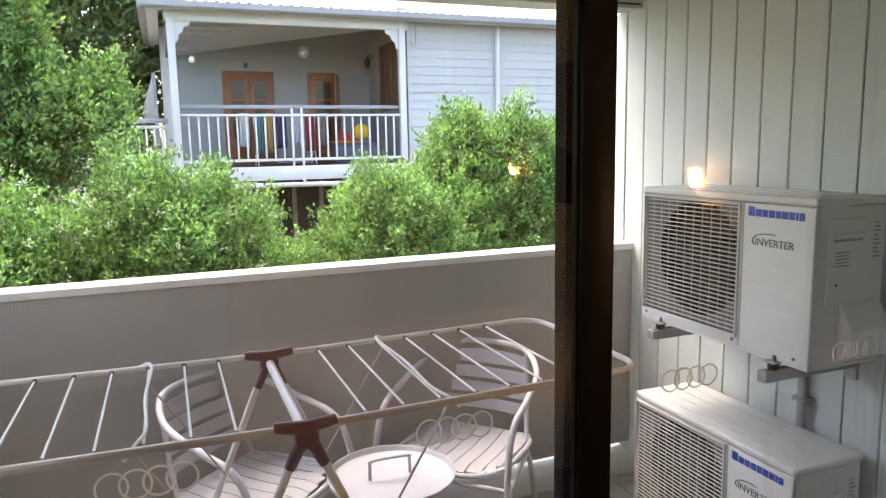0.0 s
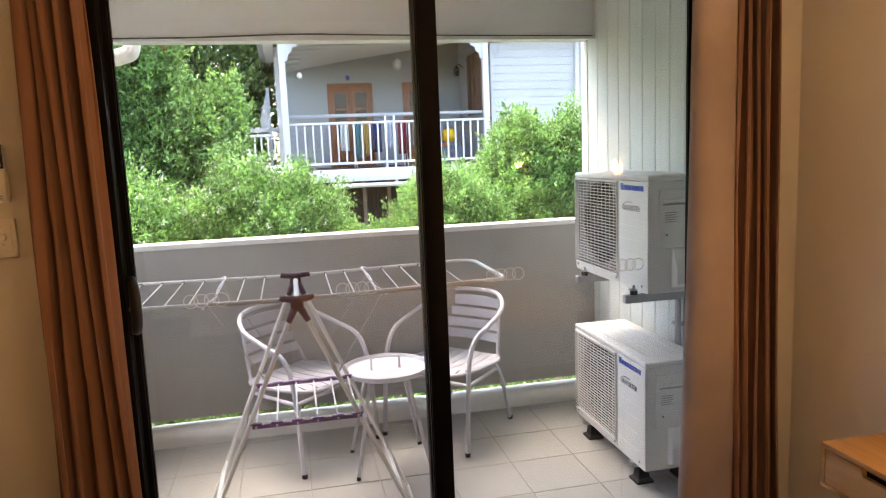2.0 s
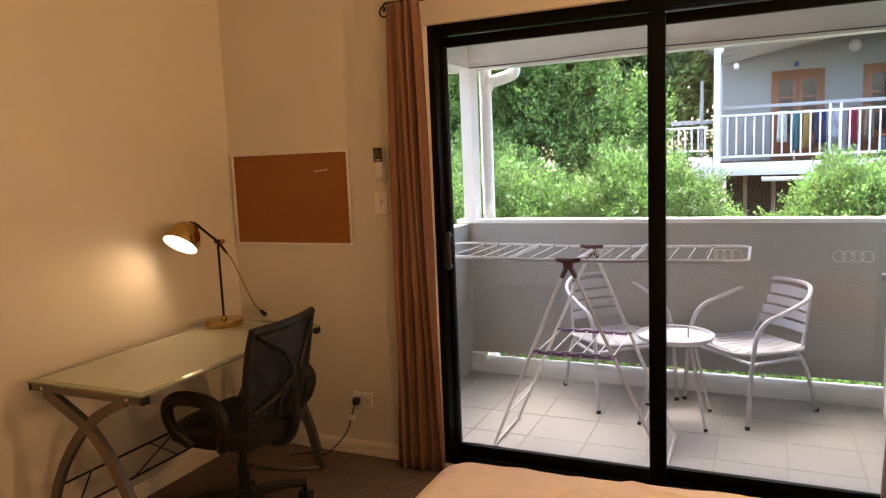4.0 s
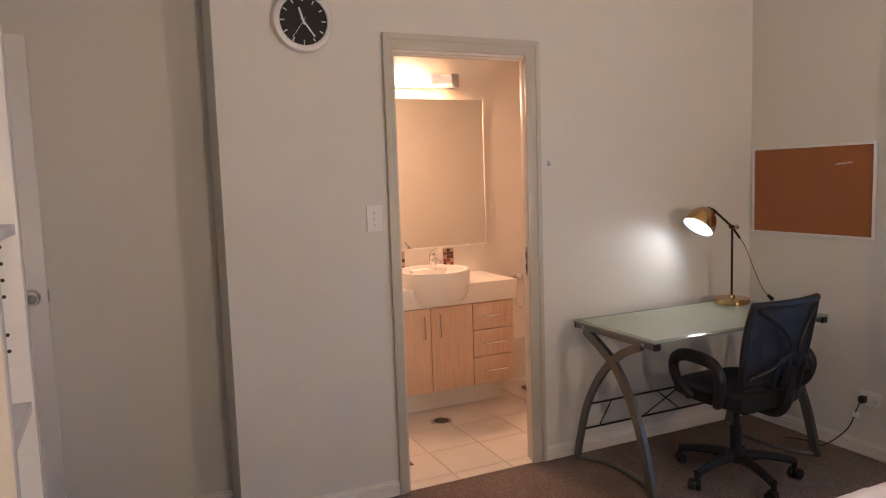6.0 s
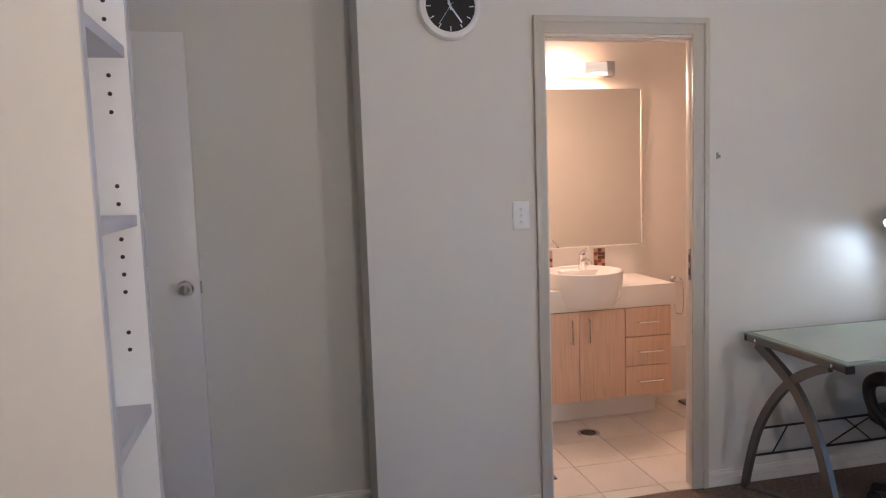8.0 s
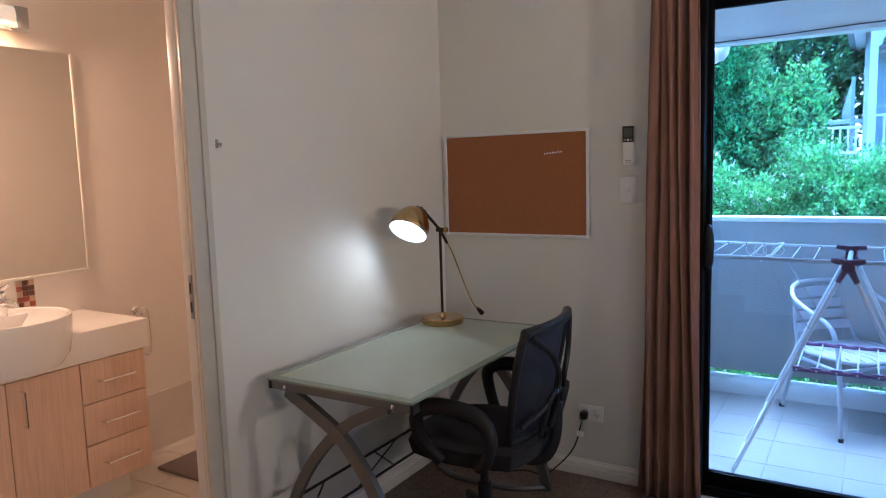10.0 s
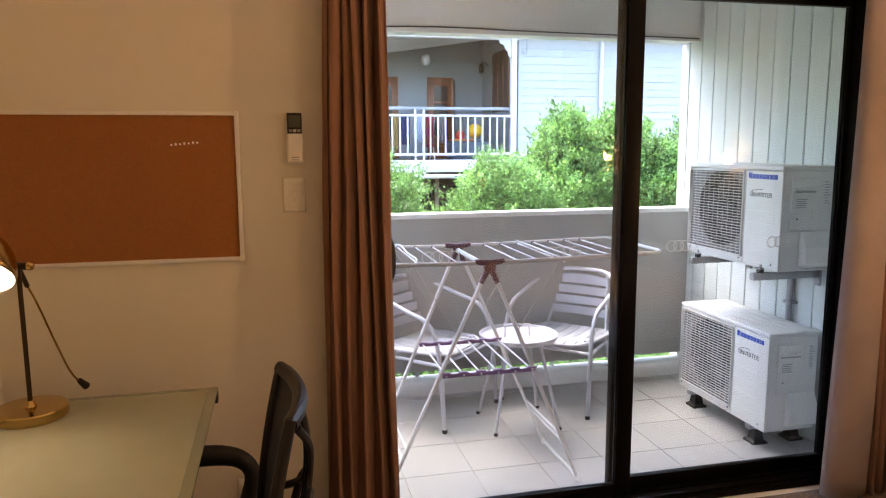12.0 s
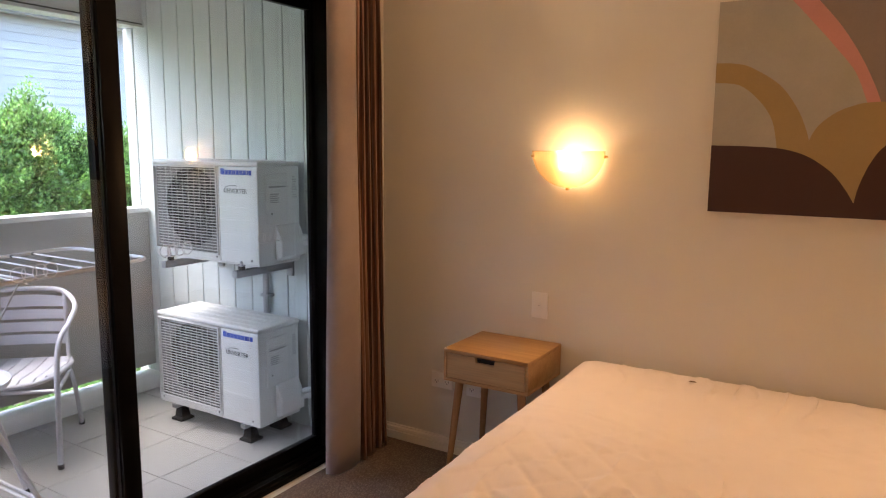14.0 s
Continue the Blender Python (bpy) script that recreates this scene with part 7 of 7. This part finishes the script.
def plant(name, label, category, foot, blobs, seed, twigs, per_twig, size, spread, material, top=None, flowers=0, rust=0, trunk=0.07):
    """A shrub or tree: tapered trunk and limbs, crown of leaf sprays over lumpy masses (x, y, z, rx, ry, rz)."""
    rng = np.random.default_rng(seed)
    th = thing(name, label, category, at(*foot))
    off = np.array(foot)
    B = np.array(blobs, float)
    vol = (B[:, 3] * B[:, 5]) ** 1.0
    pick = rng.choice(len(B), twigs, p=vol / vol.sum())
    u = rng.normal(0, 1, (twigs, 3))
    u[:, 2] = np.abs(u[:, 2]) * np.where(rng.random(twigs) < 0.72, 1, -0.7)
    u /= np.linalg.norm(u, axis=1, keepdims=True)
    lump = 1 + 0.22 * np.sin(u[:, 0] * 5 + pick) * np.sin(u[:, 2] * 6 + 2 * pick) + 0.12 * np.sin(u[:, 1] * 11 + pick)
    rad = (0.42 + 0.62 * rng.random(twigs) ** 0.55) * lump
    P = B[pick, :3] + u * B[pick, 3:] * rad[:, None]
    D = u * 0.8 + np.array([0, 0, 0.45])
    D /= np.linalg.norm(D, axis=1, keepdims=True)
    k = int(twigs * 0.78)
    leaf_cloud("crown", rng, (P[:k], D[:k]), size, spread, per_twig, material, th, off)
    leaf_cloud("new_growth", rng, (P[k:] + D[k:] * spread * 0.7, D[k:]), size * 0.9, spread, per_twig, top or LEAF_B, th, off, 1.0)
    if flowers:
        f = rng.choice(twigs, flowers)
        leaf_cloud("blossom", rng, (P[f] + D[f] * spread, D[f]), size * 0.45, spread * 0.35, 7, PETAL, th, off, 0.3)
    if rust:
        f = rng.choice(twigs, rust)
        leaf_cloud("old_leaves", rng, (P[f] + D[f] * spread, D[f]), size * 0.9, spread * 0.5, 5, RUST, th, off, 0.5)
    bm = bmesh.new()
    top_z = B[:, 2].max()
    lean = B[:, :2].mean(0) - off[:2]
    mid = [(lean[0] * q + 0.06 * math.sin(7 * q + seed), lean[1] * q + 0.05 * math.cos(5 * q), (top_z - off[2]) * q) for q in (0, 0.2, 0.45, 0.7, 0.95)]
    tube(bm, curve(mid, 5), [trunk * (1 - 0.75 * i / 20) for i in range(21)], 9)
    part("trunk", bm, BARK, th)
    for i, b in enumerate(B):
        start = Vector(mid[1 + i % 2])
        end = Vector(b[:3] - off)
        m_ = start.lerp(end, 0.5) + Vector((0, 0, -0.08))
        limb = curve([start, m_, end], 5)
        part("limb", tubem(limb, [trunk * 0.5 * (1 - 0.8 * q / (len(limb) - 1)) for q in range(len(limb))], 7), BARK, th)
    return th


G = -2.5
plant("flowering_shrub", "dense green shrub dotted with small white blossom", "shrub", (2.5, 5.6, G), [(2.62, 5.4, 0.85, 0.50, 0.55, 0.62), (2.95, 5.6, 0.80, 0.42, 0.5, 0.52), (2.25, 5.5, 0.5, 0.5, 0.6, 0.6), (2.7, 5.6, 0.0, 0.8, 0.7, 0.8)], 11, 2900, 12, 0.054, 0.09, LEAF_A, LEAF_A, 300)
plant("flowering_shrub", "spreading green shrub dotted with small white blossom", "shrub", (1.5, 5.3, G), [(1.75, 5.1, 0.72, 0.50, 0.5, 0.62), (1.2, 5.2, 0.75, 0.6, 0.6, 0.62), (0.5, 5.6, 0.85, 0.7, 0.7, 0.7), (1.3, 5.5, 0.1, 0.9, 0.7, 0.8)], 12, 3300, 12, 0.054, 0.09, LEAF_A, LEAF_A, 340, 16)
plant("low_shrub", "low bright green shrub below the veranda", "shrub", (3.6, 6.7, G), [(3.40, 6.5, 0.42, 0.34, 0.5, 0.40), (3.78, 6.7, 0.22, 0.36, 0.5, 0.36), (3.1, 6.5, 0.25, 0.4, 0.5, 0.5), (3.6, 6.7, -0.4, 0.8, 0.7, 0.6)], 13, 1800, 12, 0.058, 0.095, LEAF_A, LEAF_B, 20, 6)
plant("green_shrub", "full green shrub in front of the veranda", "shrub", (4.6, 6.9, G), [(4.60, 6.7, 0.88, 0.38, 0.5, 0.42), (4.32, 6.7, 0.60, 0.30, 0.5, 0.40), (4.98, 6.8, 0.58, 0.42, 0.5, 0.46), (4.6, 6.8, 0.1, 0.9, 0.7, 0.7)], 14, 2600, 12, 0.06, 0.10, LEAF_A, LEAF_B, 0, 8)
plant("young_tree", "tall bright-leaved young tree beside the veranda", "tree", (5.8, 7.8, G), [(5.85, 7.6, 1.32, 0.34, 0.4, 0.58), (6.45, 7.6, 1.25, 0.34, 0.4, 0.58), (5.5, 7.5, 0.95, 0.36, 0.5, 0.5), (6.0, 7.6, 0.7, 0.9, 0.6, 0.7), (5.3, 7.4, 0.5, 0.6, 0.6, 0.6)], 15, 3200, 12, 0.078, 0.115, LEAF_A, LEAF_B)
plant("young_tree", "bright-leaved young tree growing against the house", "tree", (7.3, 8.0, G), [(7.05, 7.8, 0.95, 0.42, 0.5, 0.7), (7.7, 8.0, 0.8, 0.55, 0.6, 0.75), (8.4, 8.2, 0.8, 0.7, 0.6, 0.8), (7.2, 7.8, 0.4, 1.0, 0.7, 0.8)], 16, 2700, 12, 0.078, 0.115, LEAF_A, LEAF_B)
plant("broad_tree", "tall leafy tree between the balcony and the house", "tree", (0.6, 10.8, G), [(0.75, 10.4, 2.7, 0.75, 0.9, 0.95), (0.2, 10.6, 2.9, 1.0, 1.0, 1.1), (1.55, 10.3, 1.7, 0.7, 0.8, 0.7), (0.7, 10.3, 1.7, 1.0, 0.9, 0.9), (-0.6, 10.4, 2.0, 1.0, 0.9, 1.1), (1.95, 10.4, 2.05, 0.32, 0.5, 0.55), (0.3, 10.4, 3.8, 0.85, 0.9, 0.7)], 17, 3700, 12, 0.112, 0.165, LEAF_A, LEAF_B, 0, 26, 0.13)
plant("broad_tree", "leafy tree on the slope, thick with shoots", "tree", (-1.8, 9.6, G), [(-1.4, 9.3, 1.2, 1.0, 0.9, 1.0), (-0.4, 8.9, 0.9, 0.8, 0.8, 0.85), (-2.4, 9.4, 1.9, 1.1, 1.0, 1.2), (-1.3, 9.6, 2.7, 1.0, 0.9, 1.0), (-2.6, 10.0, 3.4, 1.2, 1.0, 1.0), (0.5, 8.6, 0.4, 0.8, 0.8, 0.8)], 18, 4200, 12, 0.098, 0.145, LEAF_A, LEAF_B, 120, 40, 0.13)
plant("slope_shrub", "mixed green shrub on the slope", "shrub", (-0.4, 6.9, G), [(-0.4, 6.8, 0.7, 0.8, 0.7, 0.7), (-1.3, 7.0, 0.9, 0.8, 0.8, 0.8), (0.3, 6.9, 0.4, 0.7, 0.7, 0.7), (-2.3, 7.4, 0.9, 0.9, 0.8, 1.0)], 19, 2600, 12, 0.068, 0.105, LEAF_A, LEAF_A, 160, 30)
plant("dark_tree", "dark green tree high on the hill behind", "tree", (0.5, 19.0, G), [(0.9, 18.5, 4.2, 1.9, 1.3, 1.9), (-1.5, 18.8, 4.0, 2.2, 1.5, 2.3), (1.2, 19.0, 6.2, 1.8, 1.3, 1.5), (-3.8, 18.0, 3.4, 2.3, 1.5, 2.6), (-1.0, 19.0, 6.6, 2.2, 1.5, 1.6), (1.4, 18.0, 2.3, 1.3, 1.2, 1.5)], 20, 4200, 9, 0.24, 0.34, LEAF_D, LEAF_D, 0, 0, 0.25)
plant("dark_tree", "dark green tree on the far slope", "tree", (-6.5, 17.0, G), [(-6.0, 16.5, 3.0, 2.4, 1.6, 2.6), (-8.5, 17.0, 3.6, 2.6, 1.7, 3.0), (-5.0, 16.0, 1.2, 2.0, 1.5, 1.8), (-11.5, 17.5, 3.0, 2.6, 1.8, 3.2), (-7.0, 17.0, 5.6, 2.4, 1.6, 1.8)], 21, 3600, 9, 0.26, 0.36, LEAF_D, LEAF_D, 0, 0, 0.25)
# smooth pale trunk leaning in the thicket
solid("gum_trunk", tubem(curve([(0.1, 12.2, G), (0.25, 12.1, 0.5), (0.22, 12.0, 2.4), (0.0, 12.0, 3.6), (-0.5, 12.1, 5.2)], 8), [0.17 - 0.0025 * i for i in range(33)], 14), surf("pale_gum_bark", (0.45, 0.38, 0.33), 0.8, var=0.2, big=3, fine=20), "smooth pale gum tree trunk among the leaves", "tree trunk")
# ground cover seen through the gap under the parapet
rng = np.random.default_rng(5)
gx = np.stack([rng.uniform(0.0, 8.5, 2600), rng.uniform(3.5, 7.5, 2600), rng.uniform(-1.6, -0.7, 2600)], 1)
gd = np.tile(np.array([[0.0, -0.2, 1.0]]), (2600, 1))
gc = leaf_cloud("ground_cover", rng, (gx, gd), 0.10, 0.16, 8, LEAF_B, None, (0, 0, 0), 0.8)
tagged(gc, "thick green ground cover below the balcony", "ground cover", "", "stuff")


# ---- tiles and boards ----
def tile_mesh(name, w, d, h, bev, material):
    return mesh_of(name, boxm(-w / 2, w / 2, -d / 2, d / 2, -h, 0, bev, 1), material)


def piece(name, me, parent, m):
    ob = new(name, me)
    ob.parent = parent
    ob.matrix_basis = m
    return ob


def tiled(parent, material, x0, x1, y0, y1, ox, oy, size, top, gap=0.004, skip=None):
    """A floor of square tiles whose joints pass through (ox, oy)."""
    cache = {}
    i0, i1 = math.floor((x0 - ox) / size), math.ceil((x1 - ox) / size)
    j0, j1 = math.floor((y0 - oy) / size), math.ceil((y1 - oy) / size)
    for i in range(i0, i1):
        for j in range(j0, j1):
            a, b = max(x0, ox + i * size) + gap / 2, min(x1, ox + (i + 1) * size) - gap / 2
            c, d = max(y0, oy + j * size) + gap / 2, min(y1, oy + (j + 1) * size) - gap / 2
            if b - a < 0.02 or d - c < 0.02:
                continue
            key = (round(b - a, 3), round(d - c, 3))
            if key not in cache:
                cache[key] = tile_mesh("tile", b - a, d - c, 0.012, 0.0015, material)
            dz = random.uniform(-0.0006, 0.0006)
            piece("tile", cache[key], parent, pose((a + b) / 2, (c + d) / 2, top + dz, random.uniform(-0.05, 0.05), random.uniform(-0.05, 0.05), 0))


tiled(balcony_floor, TILE_EXT, PX0, PX1, YOUT + 0.02, 2.985, 2.576, 1.912, 0.335, FB)
tiled(bath_floor, TILE_BATH, BX, XL - 0.004, BYA, BYB, 0.496, -0.417, 0.30, 0.0)
board = mesh_of("board", boxm(0, 0.014, -0.066, 0.066, FB - 0.008, 2.50, 0.003, 1), BOARD, True)
y = 3.122
while y > YOUT:
    piece("board", board, wall_boards, pose(PX1, y - 0.0685, 0))
    y -= 0.1372
setting("trim_balcony_corner", boxm(PX1 - 0.004, PX1 + 0.164, 3.125, 3.213, FB - 0.1, 2.13, 0.003), BOARD, "pale corner board at the balcony opening", "trim")
